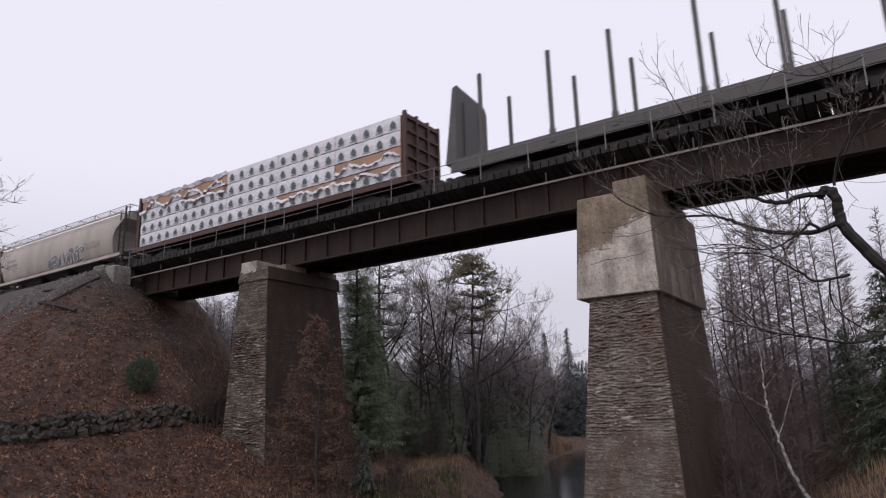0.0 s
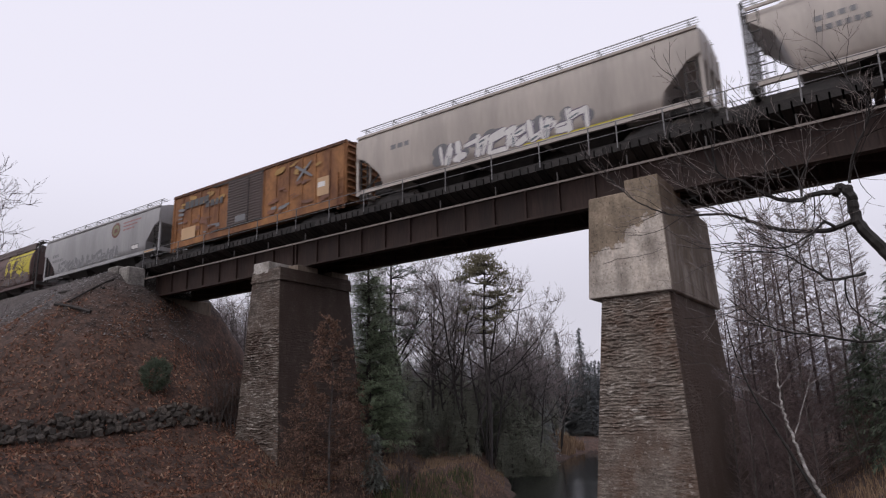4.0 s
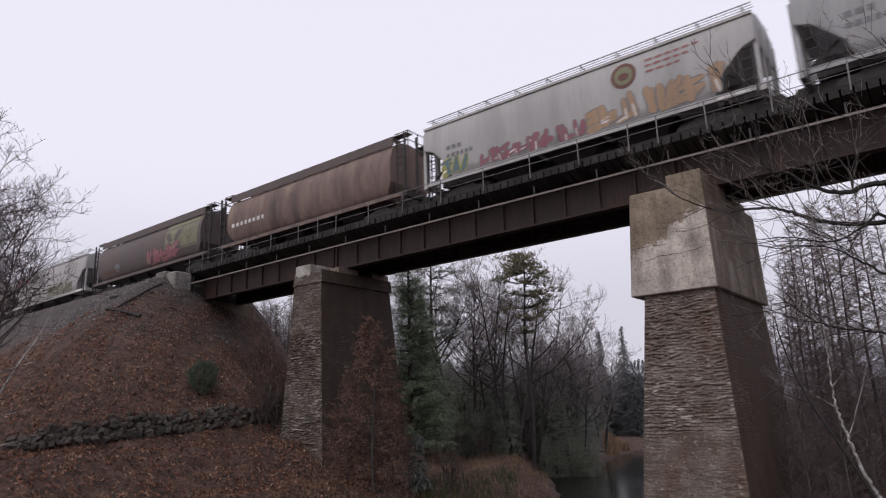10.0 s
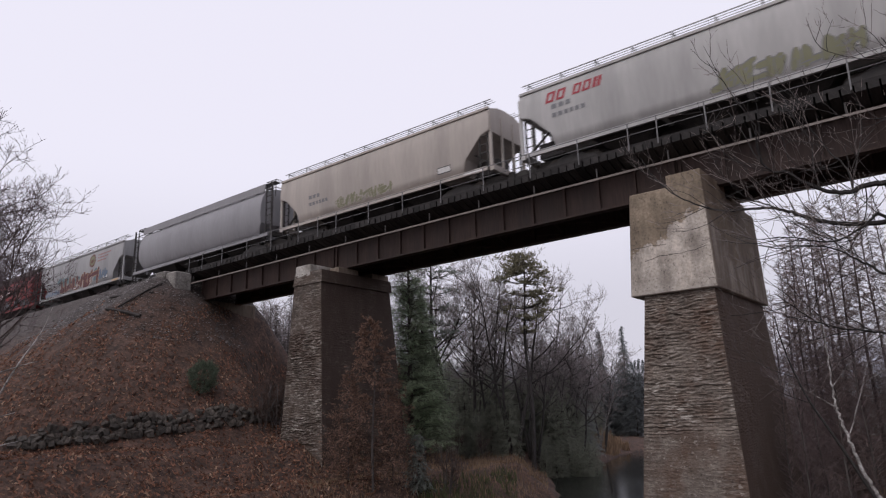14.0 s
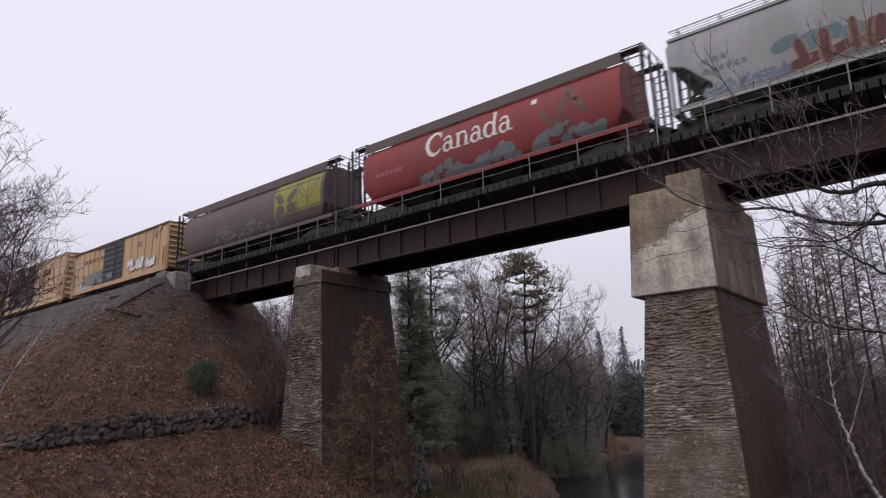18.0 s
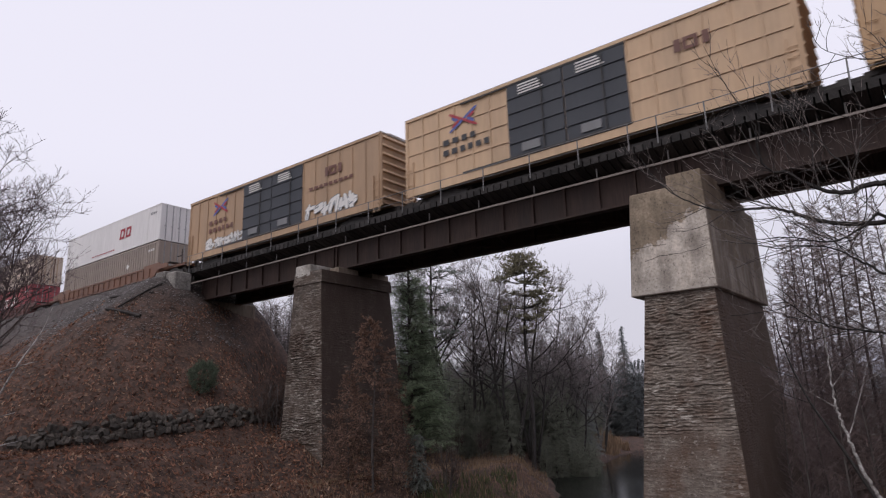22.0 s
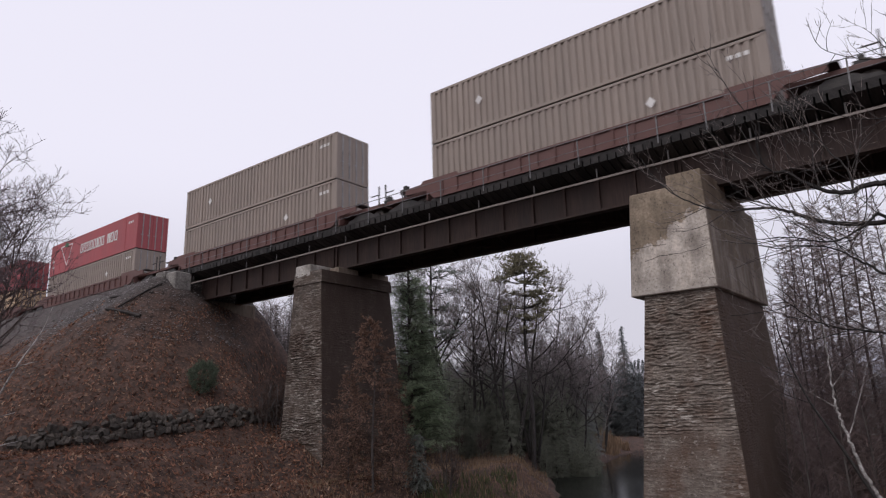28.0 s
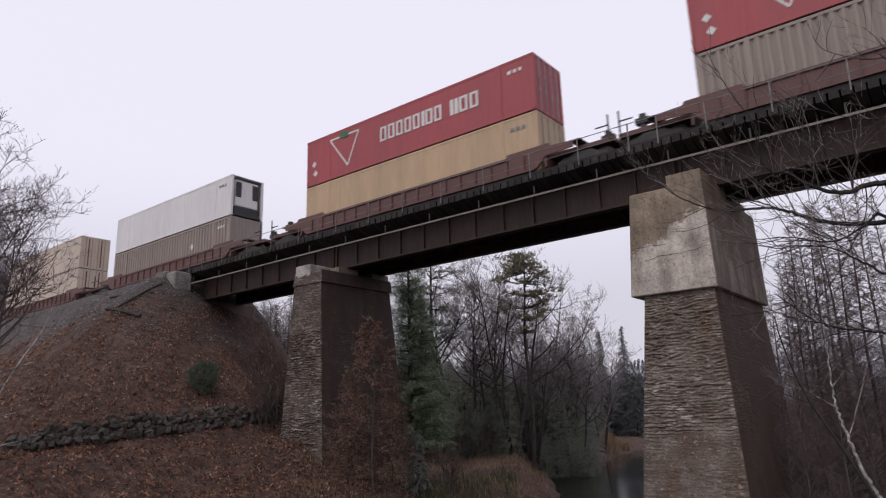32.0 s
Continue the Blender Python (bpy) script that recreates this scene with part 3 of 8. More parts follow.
def cap_material():
    m = mat("cap_concrete", (0.38, 0.33, 0.283), (0.60, 0.535, 0.475), 0.85, 1.5, 11, 0.4, contrast=0.42, var=(0.78, 1.14))
    n, l = m.node_tree.nodes, m.node_tree.links
    b = n["Principled BSDF"]
    src = b.inputs["Base Color"].links[0].from_socket
    geo = n.new("ShaderNodeNewGeometry")
    # rain streaks and pits
    for scale, size, lo, hi, dark, light in (((1, 1, 0.22), 2.4, 0.38, 0.62, 0.74, 1.12), ((1, 1, 1), 0.9, 0.35, 0.6, 0.78, 1.08), ((1, 1, 0.8), 16, 0.28, 0.4, 0.45, 1.0)):
        km, kn, kr, kx = n.new("ShaderNodeMapping"), n.new("ShaderNodeTexNoise"), n.new("ShaderNodeMapRange"), n.new("ShaderNodeMix")
        km.inputs["Scale"].default_value = scale
        kn.inputs["Scale"].default_value, kn.inputs["Detail"].default_value = size, 6
        kr.inputs[1].default_value, kr.inputs[2].default_value, kr.inputs[3].default_value, kr.inputs[4].default_value = lo, hi, dark, light
        kx.data_type, kx.blend_type = "RGBA", "MULTIPLY"
        kx.inputs[0].default_value = 1.0
        l.new(geo.outputs["Position"], km.inputs[0])
        l.new(km.outputs[0], kn.inputs["Vector"])
        l.new(kn.outputs[0], kr.inputs[0])
        l.new(src, kx.inputs[6])
        l.new(kr.outputs[0], kx.inputs[7])
        src = kx.outputs[2]
    nz, rp = n.new("ShaderNodeTexNoise"), n.new("ShaderNodeValToRGB")
    nz.inputs["Scale"].default_value, nz.inputs["Detail"].default_value, nz.inputs["Roughness"].default_value = 0.62, 9, 0.62
    mp = n.new("ShaderNodeMapping")
    mp.inputs["Location"].default_value = (3.1, 0.4, 1.7)
    l.new(geo.outputs["Position"], mp.inputs[0])
    l.new(mp.outputs[0], nz.inputs["Vector"])
    rp.color_ramp.elements[0].position, rp.color_ramp.elements[1].position = 0.50, 0.515
    rp.color_ramp.elements[0].color, rp.color_ramp.elements[1].color = (0, 0, 0, 1), (1, 1, 1, 1)
    sp, w1, w2 = n.new("ShaderNodeSeparateXYZ"), n.new("ShaderNodeMath"), n.new("ShaderNodeMath")
    l.new(geo.outputs["Position"], sp.inputs[0])
    w1.operation = w2.operation = "MULTIPLY_ADD"
    w1.inputs[1].default_value = 0.13
    l.new(sp.outputs[2], w1.inputs[0])
    l.new(nz.outputs[0], w1.inputs[2])
    w2.inputs[1].default_value = -0.012
    l.new(sp.outputs[0], w2.inputs[0])
    l.new(w1.outputs[0], w2.inputs[2])
    w3 = n.new("ShaderNodeMath")
    w3.inputs[1].default_value = -0.84
    l.new(w2.outputs[0], w3.inputs[0])
    l.new(w3.outputs[0], rp.inputs[0])
    mix = n.new("ShaderNodeMix")
    mix.data_type = "RGBA"
    mix.blend_type = "MULTIPLY"
    mix.inputs[7].default_value = (0.56, 0.5, 0.42, 1)
    l.new(rp.outputs[0], mix.inputs[0])
    l.new(src, mix.inputs[6])
    # brown runs down the end face
    sep, mr, st = n.new("ShaderNodeSeparateXYZ"), n.new("ShaderNodeMapRange"), n.new("ShaderNodeTexNoise")
    mp2 = n.new("ShaderNodeMapping")
    mp2.inputs["Scale"].default_value = (1, 1.5, 0.3)
    st.inputs["Scale"].default_value, st.inputs["Detail"].default_value = 1.3, 5
    l.new(geo.outputs["Position"], mp2.inputs[0])
    l.new(mp2.outputs[0], st.inputs["Vector"])
    l.new(geo.outputs["Normal"], sep.inputs[0])
    mul = n.new("ShaderNodeMath")
    mul.operation = "MULTIPLY"
    mr.inputs[1].default_value, mr.inputs[2].default_value, mr.inputs[3].default_value = 0.3, 0.68, 0.45
    l.new(st.outputs[0], mr.inputs[0])
    l.new(mr.outputs[0], mul.inputs[0])
    absx = n.new("ShaderNodeMath")
    absx.operation = "ABSOLUTE"
    l.new(sep.outputs[0], absx.inputs[0])
    l.new(absx.outputs[0], mul.inputs[1])
    mix2 = n.new("ShaderNodeMix")
    mix2.data_type = "RGBA"
    mix2.inputs[7].default_value = (0.115, 0.083, 0.06, 1)
    l.new(mul.outputs[0], mix2.inputs[0])
    l.new(mix.outputs[2], mix2.inputs[6])
    l.new(mix2.outputs[2], b.inputs["Base Color"])
    return m


def build_pier_one():
    th = base("bridge_pier", (0, 0, 0), "older weathered concrete railway bridge pier with eroded face", "pier", "bridge piers")
    dep = lambda z: 1.1 if z < 4.4 else 0.35
    v, f = frustum_faces((-29.55, -26.0, 22.9, 29.2, -3.5), (-28.72, -26.55, 23.12, 28.35, 7.0), 50, 400, 0.065, 0.12, 21.0, dep)
    raw("shaft", v, f, M["pier_old"], th, "eroded layered brown-grey concrete shaft")
    v, f = frustum_faces((-28.78, -26.44, 23.06, 28.45, 6.95), (-28.66, -26.5, 23.1, 28.4, 7.62), 14, 10, 0.03, 0.2, 31.0)
    raw("cap", v, f, M["pier_old"], th, "mossy brown-stained concrete cap")
    part("bearing_block", boxes((-28.62, -27.4, 23.09, 25.9, 7.4, 8.04), bev=0.03), M["cap"], th)
    part("bearing_block", boxes((-27.35, -26.6, 24.4, 25.9, 7.6, 7.95), bev=0.02), M["stain"], th)
    part("bearing_block", boxes((-28.6, -26.6, 27, 28.35, 7.6, 7.95), bev=0.02), M["stain"], th)


def build_abutment(x, s, label):
    th = base("bridge_abutment", (0, 0, 0), label, "abutment", "bridge abutments")
    X = lambda a: x + s * a
    o = lambda a, b: (min(X(a), X(b)), max(X(a), X(b)))
    part("wall", boxes((*o(-1.9, 0.7), 23.0, 29.2, 4.0, 8.0), bev=0.05), M["stain"], th)
    part("back_wall", boxes((*o(-1.85, -0.55), 23.05, 29.1, 8.0, 9.6), bev=0.03), M["pier"], th)
    part("wing_block", boxes((*o(-1.9, -0.75), 22.85, 24.3, 6.6, 9.92), bev=0.07), M["abut"], th)
    part("wing_block", boxes((*o(-0.7, 0.45), 22.95, 24.2, 6.4, 9.75), bev=0.07), M["abut"], th)
    part("footing", boxes((*o(-2.2, 1.1), 22.75, 24.9, 4.4, 7.0), bev=0.08), M["stain"], th)


build_pier_two()
build_pier_one()
build_abutment(-41.3, 1, "weathered concrete bridge abutment on the leaf-covered slope")
build_abutment(13.4, -1, "weathered concrete bridge abutment on the leaf-covered slope")


def build_span(x0, x1):
    th = base("bridge_span", (0, 0, 0), "rust-brown riveted steel plate girder bridge span", "bridge span", "bridge spans")
    for y in (25.2, 27.92):
        g = part("girder_web", boxes((x0, x1, y - 0.012, y + 0.012, 8.06, 9.36)), M["girder"], th)
        part("top_flange", boxes((x0, x1, y - 0.21, y + 0.21, 9.36, 9.43)), M["girder"], g)
        part("bottom_flange", boxes((x0, x1, y - 0.21, y + 0.21, 7.97, 8.06)), M["girder"], g)
        n = max(2, round((x1 - x0) / 1.62))
        st = None
        for k in range(n + 1):
            x = x0 + 0.12 + (x1 - x0 - 0.24) * k / n
            if st is None:
                st = part("stiffener", boxes((-0.05, 0.05, y - 0.14, y - 0.012, 8.06, 9.36), (-0.008, 0.008, y + 0.012, y + 0.13, 8.06, 9.36)), M["girder"], g)
                st.location = (x, 0, 0)
            else:
                twin(st, Matrix.Translation((x, 0, 0)))
    n = max(2, round((x1 - x0) / 3.2))
    for k in range(n + 1):
        x = x0 + 0.2 + (x1 - x0 - 0.4) * k / n
        bm = bmesh.new()
        tube(bm, [(x, 25.25, 8.15), (x, 27.9, 9.25)], 0.05, 4)
        tube(bm, [(x, 25.25, 9.25), (x, 27.9, 8.15)], 0.05, 4)
        part("cross_brace", bm, M["girder"], th)
        if k < n:
            xn = x0 + 0.2 + (x1 - x0 - 0.4) * (k + 1) / n
            bm = bmesh.new()
            tube(bm, [(x, 25.25, 8.12), (xn, 27.9, 8.12)], 0.05, 4)
            part("lateral_brace", bm, M["girder"], th)
    for x in (x0 + 0.35, x1 - 0.35):
        part("bearing", boxes((x - 0.25, x + 0.25, 24.95, 25.45, 7.9, 7.97)), M["rust"], th)
        part("bearing", boxes((x - 0.25, x + 0.25, 27.45, 27.95, 7.9, 7.97)), M["rust"], th)


for a, b in ((-41.1, -27.68), (-27.66, -8.12), (-8.1, 13.1)):
    build_span(a, b)


def build_deck():
    th = base("bridge_deck", (0, 0, 0), "blackened timber ties and guard timbers on the bridge", "bridge deck")
    tie, x, k = None, -41.3, 0
    rng = random.Random(3)
    while x < 13.3:
        m = Matrix.Translation((x, rng.uniform(-0.03, 0.03), 0))
        if tie is None:
            bm = bmesh.new()
            prof = ((24.04, 9.70), (24.04, 9.98), (28.86, 9.98), (28.86, 9.70), (28.35, 9.45), (24.8, 9.45))
            loft(bm, [[(x1, y, z) for y, z in prof] for x1 in (-0.155, 0.155)])
            tie = part("tie", bm, M["tie"], th)
            tie.matrix_basis = m
        else:
            twin(tie, m)
        x += 0.375 + rng.uniform(-0.02, 0.02)
    part("guard_timber", boxes((-41.4, 13.3, 24.16, 24.36, 9.984, 10.1)), M["tie"], th)
    for k in range(4):
        part("walkway_plank", boxes((-41.4, 13.3, 24.38 + 0.2 * k, 24.56 + 0.2 * k, 9.984, 10.03)), M["tie"], th)
    for y in (27.55, 27.79, 28.03):
        part("walkway_plank", boxes((-41.4, 13.3, y, y + 0.21, 9.984, 10.03)), M["tie"], th)
    part("walkway_angle", boxes((-41.0, 13.2, 24.06, 24.075, 8.975, 9.06), (-41.0, 13.2, 24.075, 24.2, 9.045, 9.06)), M["flange"], th, "pale steel angle hung below the walkway")
    hang = None
    for k in range(19):
        m = Matrix.Translation((-40.5 + 2.95 * k, 0, 0))
        if hang is None:
            hang = part("hanger", boxes((-0.03, 0.03, 24.09, 24.12, 9.06, 9.47)), M["darksteel"], th)
            hang.matrix_basis = m
        else:
            twin(hang, m)
    part("guard_timber", boxes((-41.4, 13.3, 28.54, 28.74, 9.984, 10.1)), M["tie"], th)


def build_handrail(y, label, posts):
    th = base("handrail", (0, y, 9.9), label, "railing", "bridge handrails")
    s = 1 if y > TY else -1
    p0 = None
    for x in posts:
        if p0 is None:
            p0 = part("post", boxes((-0.027, 0.027, -0.01, 0.01, -0.1, 1.04), (-0.01, 0.01, -0.027, 0.01, -0.1, 1.04)), M["hrail"], th)
            p0.location = (x, 0, 0)
        else:
            twin(p0, Matrix.Translation((x, 0, 0)) @ pose(0, 0, 0, 0, random.uniform(-1.2, 1.2), 0))
    for z, r in ((1.03, 0.02), (0.54, 0.015)):
        bm = bmesh.new()
        tube(bm, [(posts[0] - 0.6, 0, z)] + [(x, 0, z + random.uniform(-0.012, 0.012)) for x in posts] + [(posts[-1] + 0.4, 0, z)], r, 5)
        part("rail", bm, M["hrail"], th)


POSTS = [-40.97, -39.4, -37.15, -34.5, -32.09, -29.58, -27.9, -26.4, -23.91, -21.51, -19.03, -16.53, -14.04, -11.7, -9.51, -8.33, -6.49, -4.26, -1.89, 0.4, 2.8, 5.2, 7.6, 10.0, 12.4]
build_deck()
build_handrail(24.0, "galvanised steel pipe handrail along the bridge walkway", POSTS)
build_handrail(28.9, "galvanised steel pipe handrail along the bridge walkway", POSTS)


def build_track():
    for y in (TY - 0.76, TY + 0.76):
        bm = boxes((-700, 700, y - 0.036, y + 0.036, RAIL - 0.045, RAIL), (-700, 700, y - 0.01, y + 0.01, RAIL - 0.17, RAIL - 0.045), (-700, 700, y - 0.07, y + 0.07, RAIL - 0.195, RAIL - 0.17))
        tagged(part("rail", bm, M["rail"]), "worn steel running rail", "rail", "running rails", "structure")
    th = base("track_ties", (0, 0, 0), "dark timber ties half sunk in the ballast", "railway ties", kind="structure")
    tie = None
    for k in range(110):
        m = Matrix.Translation((-42.2 - 0.55 * k, 0, 0))
        if tie is None:
            tie = part("tie", boxes((-0.11, 0.11, TY - 1.3, TY + 1.3, 9.85, 9.98), bev=0.01), M["tie"], th)
            tie.matrix_basis = m
        else:
            twin(tie, m)


build_track()


# ---- the train: cars in their own space, x forwards, the camera's side at -y, z from the rail ----
MOVERS = []          # (thing, place along the train, lift)
SPEED = 15.034


def mover(name, s, label, category, group=""):
    e = base(name, (s, TY, RAIL), label, category, group)
    MOVERS.append((e, s))
    return e


WHEEL = {}


def truck(parent, x):
    t = part("truck", boxes((x - 0.25, x + 0.25, -1.0, 1.0, 0.35, 0.62)), M["darksteel"], parent)
    for y in (-1.02, 1.02):
        bm = bmesh.new()
        prof = [(-1.25, 0.32), (-1.2, 0.56), (-0.75, 0.60), (-0.42, 0.78), (0.42, 0.78), (0.75, 0.60), (1.2, 0.56), (1.25, 0.32), (0.9, 0.30), (0.45, 0.14), (-0.45, 0.14), (-0.9, 0.30)]
        loft(bm, [[(x + a, y + d, b) for a, b in prof] for d in (-0.07, 0.07)])
        part("side_frame", bm, M["darksteel"], t)
    for dx in (-0.89, 0.89):
        for y in (-0.76, 0.76):
            if "mesh" not in WHEEL:
                bm = bmesh.new()
                disc(bm, (0, 0, 0), 0.42, 0.11, n=20)
                disc(bm, (0, 0.05, 0), 0.46, 0.03, n=20)
                disc(bm, (0, 0, 0), 0.12, 0.2, n=10)
                w = part("wheel", bm, M["wheel"], t)
                WHEEL["mesh"] = w
            else:
                w = twin(WHEEL["mesh"], Matrix.Identity(4), t)
            w.location = (x + dx, y, 0.42)
    return t


def coupler(parent, x, s, reach):
    part("coupler", boxes((min(x, x + s * reach), max(x, x + s * reach), -0.13, 0.13, 0.68, 0.98), (x + s * reach - 0.16, x + s * reach + 0.16, -0.2, 0.2, 0.62, 1.04)), M["darksteel"], parent)
    bm = bmesh.new()
    tube(bm, [(x, -0.35, 0.8), (x + s * reach * 0.5, -0.38, 0.42), (x + s * (reach + 0.1), -0.2, 0.5)], 0.03, 5)
    part("air_hose", bm, M["darksteel"], parent)


def side_y(prof, z):
    """Half width of a cross-section at height z."""
    zs, ys = [p[1] for p in prof], [p[0] for p in prof]
    return float(np.interp(z, zs, ys))


def decal(name, cols, material, parent, yf, off=0.012, label="", k=5):
    """A thin painted area that follows the car side: columns of (x, low z, high z)."""
    vs, fs = [], []
    for x, a, b in cols:
        for i in range(k + 1):
            z = a + (b - a) * i / k
            vs.append((x, -yf(z) - off, z))
    w = k + 1
    for c in range(len(cols) - 1):
        for i in range(k):
            fs.append((c * w + i, (c + 1) * w + i, (c + 1) * w + i + 1, c * w + i + 1))
    return raw(name, vs, fs, material, parent, label)


def ell(cx, cz, rx, rz, n=12, tilt=0.0):
    """Columns of an ellipse, sheared by tilt."""
    out = []
    for i in range(n + 1):
        a = math.pi * (1 - i / n)
        h = rz * math.sin(a) + 0.004
        x = cx + rx * math.cos(a)
        out.append((x, cz - h + tilt * (x - cx), cz + h + tilt * (x - cx)))
    return out


class Spray:
    """One colour of paint on a car side, gathered from many overlapping shapes."""

    def __init__(self, yf):
        self.v, self.f, self.yf = [], [], yf

    def cols(self, cols, off, k=4):
        o, w = len(self.v), k + 1
        for x, a, b in cols:
            for i in range(w):
                z = a + (b - a) * i / k
                self.v.append((x, -self.yf(z) - off, z))
        for c in range(len(cols) - 1):
            for i in range(k):
                self.f.append((o + c * w + i, o + (c + 1) * w + i, o + (c + 1) * w + i + 1, o + c * w + i + 1))

    def stroke(self, x1, z1, x2, z2, wd, off, n=9):
        d = Vector((x2 - x1, z2 - z1)).normalized() * wd / 2
        o = len(self.v)
        for i in range(n + 1):
            t = i / n
            x, z = x1 + (x2 - x1) * t, z1 + (z2 - z1) * t
            fat = max(0.25, 1.0 - abs(2 * t - 1) ** 5) ** 0.6
            for sg in (-1, 1):
                zz = z + sg * d.x * fat
                self.v.append((x - sg * d.y * fat, -self.yf(zz) - off, zz))
        for i in range(n):
            q = o + 2 * i
            self.f.append((q, q + 2, q + 3, q + 1))


def graffiti(parent, yf, x0, x1, z0, z1, fill, edge, seed, label, style="wild", extra=None, halo=None):
    """Sprayed letter-like shapes with an outline, none of them readable."""
    rng = random.Random(seed)
    E, F, X = Spray(yf), Spray(yf), Spray(yf)
    x, i, H = x0, 0, z1 - z0
    if halo:
        A = Spray(yf)
        for q in range(int(3.2 * (x1 - x0))):
            A.cols(ell(rng.uniform(x0 - 0.2, x1 + 0.2), z0 + H * rng.uniform(0.3, 0.85), rng.uniform(0.22, 0.5), rng.uniform(0.16, 0.34), 9, 0.2), 0.005 + 0.0001 * q)
        tagged(raw("graffiti_cloud", A.v, A.f, halo, parent), kind="stuff")
    if style == "cloud":
        for q in range(int(7 * (x1 - x0))):
            cx = rng.uniform(x0, x1)
            top = H * (0.55 + 0.4 * math.sin(cx * 1.9 + seed))
            r = rng.uniform(0.1, 0.26)
            cz = z0 + rng.random() * top
            E.cols(ell(cx, cz, r * 1.3, r, 9, 0.2), 0.008 + 0.0003 * q)
            F.cols(ell(cx + 0.03, cz - 0.03, r * 1.3 - 0.045, r - 0.04, 9, 0.2), 0.00815 + 0.0003 * q)
        x = x1
    while x < x1 - 0.25 * H:
        off = 0.010 + 0.0012 * i
        w = H * rng.uniform(0.55, 0.95)
        if style == "bubble":
            cx, cz, rx, rz = x + w * 0.5, z0 + H * 0.5 + rng.uniform(-0.05, 0.05), w * 0.5, H * 0.5 * rng.uniform(0.8, 1.05)
            E.cols(ell(cx, cz, rx, rz, 12, 0.15), off)
            F.cols(ell(cx, cz, rx - 0.075, rz - 0.085, 12, 0.15), off + 0.0006)
            X.cols(ell(cx + 0.02, cz + rz * 0.1, rx * 0.16, rz * 0.3, 6, 0.6), off + 0.0009)
            x += w * rng.uniform(0.7, 0.85)
        else:
            for q in range(rng.randint(3, 4)):
                lean = rng.uniform(-0.25, 0.45)
                kind = rng.random()
                bx = x + w * rng.uniform(0.05, 0.95)
                if kind < 0.6:
                    p = (bx - lean * H * 0.4, z0 + rng.uniform(0, 0.15) * H, bx + lean * H * 0.5, z1 - rng.uniform(0, 0.3) * H)
                else:
                    zz = z0 + H * rng.uniform(0.15, 0.85)
                    p = (x, zz - 0.12 * H, x + w, zz + rng.uniform(-0.1, 0.2) * H)
                wd = H * rng.uniform(0.16, 0.28)
                E.stroke(*p, wd + 0.10, off + 0.0002 * q)
                F.stroke(*p, wd, off + 0.0006 + 0.0002 * q)
                if rng.random() < 0.4:
                    X.stroke(p[0], p[1], (p[0] + p[2]) / 2, (p[1] + p[3]) / 2, wd * 0.35, off + 0.0011)
            x += w * rng.uniform(0.75, 0.95)
        i += 1
    e = tagged(raw("graffiti", E.v, E.f, edge, parent), label, kind="stuff")
    tagged(raw("graffiti_fill", F.v, F.f, fill, e), kind="stuff")
    if X.v:
        tagged(raw("graffiti_accent", X.v, X.f, extra or edge, e), kind="stuff")


def bars(parent, yf, x0, z0, n, w, h, gap, material, label="", slant=0.0, name="lettering_bar", seed=0):
    """Plain bars in place of writing."""
    rng = random.Random(seed)
    x = x0
    for i in range(n):
        ww = w * rng.uniform(0.75, 1.15)
        vs = [(x, -yf(z0) - 0.012, z0), (x + ww, -yf(z0) - 0.012, z0), (x + ww + slant * h, -yf(z0 + h) - 0.012, z0 + h), (x + slant * h, -yf(z0 + h) - 0.012, z0 + h)]
        raw(name, vs, [(0, 1, 2, 3)], material, parent, label if i == 0 else "")
        x += ww + gap


def block_letters(parent, yf, x0, z0, word, w, h, material, label, slant=0.0):
    """Brand wording as plain hollow blocks of its colour."""
    x = x0
    for i, ch in enumerate(word):
        if ch == " ":
            x += w * 0.9
            continue
        ww = w * (0.45 if ch == "i" else 1)
        f = 0.3 * min(w, h)
        rects = [(0, ww, 0, h)] if ch == "i" else [(0, f, 0, h), (ww - f, ww, 0, h), (f, ww - f, 0, f * 0.8), (f, ww - f, h - f * 0.8, h)]
        vs, fs = [], []
        for a, b, c, d in rects:
            o = len(vs)
            for px, pz in ((a, c), (b, c), (b, d), (a, d)):
                vs.append((x + px + slant * pz, -yf(z0 + pz) - 0.012, z0 + pz))
            fs.append((o, o + 1, o + 2, o + 3))
        raw("lettering_block", vs, fs, material, parent, label if i == 0 else "")
        x += ww * 1.25


def arc(cx, cz, rx, rz, a0, a1, w0, w1, n=16):
    """Points and widths along part of an ellipse, widest midway."""
    return [(cx + rx * math.cos(radians(a0 + (a1 - a0) * i / n)), cz + rz * math.sin(radians(a0 + (a1 - a0) * i / n)), w0 + (w1 - w0) * math.sin(math.pi * i / n)) for i in range(n + 1)]


def straight(x0, z0, x1, z1, w, n=6):
    return [(x0 + (x1 - x0) * i / n, z0 + (z1 - z0) * i / n, w) for i in range(n + 1)]


# serif letters as pen strokes of changing width, x-height 1: (advance, strokes)
LETTER_A = (0.98, (arc(0.35, 0.29, 0.26, 0.28, 20, 340, 0.07, 0.17), arc(0.38, 0.66, 0.27, 0.32, 165, 0, 0.08, 0.14), straight(0.65, 0.68, 0.65, 0.12, 0.2), straight(0.62, 0.08, 0.95, 0.05, 0.1)))
LETTER_N = (1.14, (straight(0.22, 0.0, 0.22, 0.98, 0.2), straight(0.02, 0.94, 0.24, 0.96, 0.09), straight(0.02, 0.04, 0.44, 0.04, 0.08), arc(0.52, 0.62, 0.31, 0.34, 170, 0, 0.07, 0.14), straight(0.83, 0.64, 0.83, 0.0, 0.2), straight(0.64, 0.04, 1.05, 0.04, 0.08)))
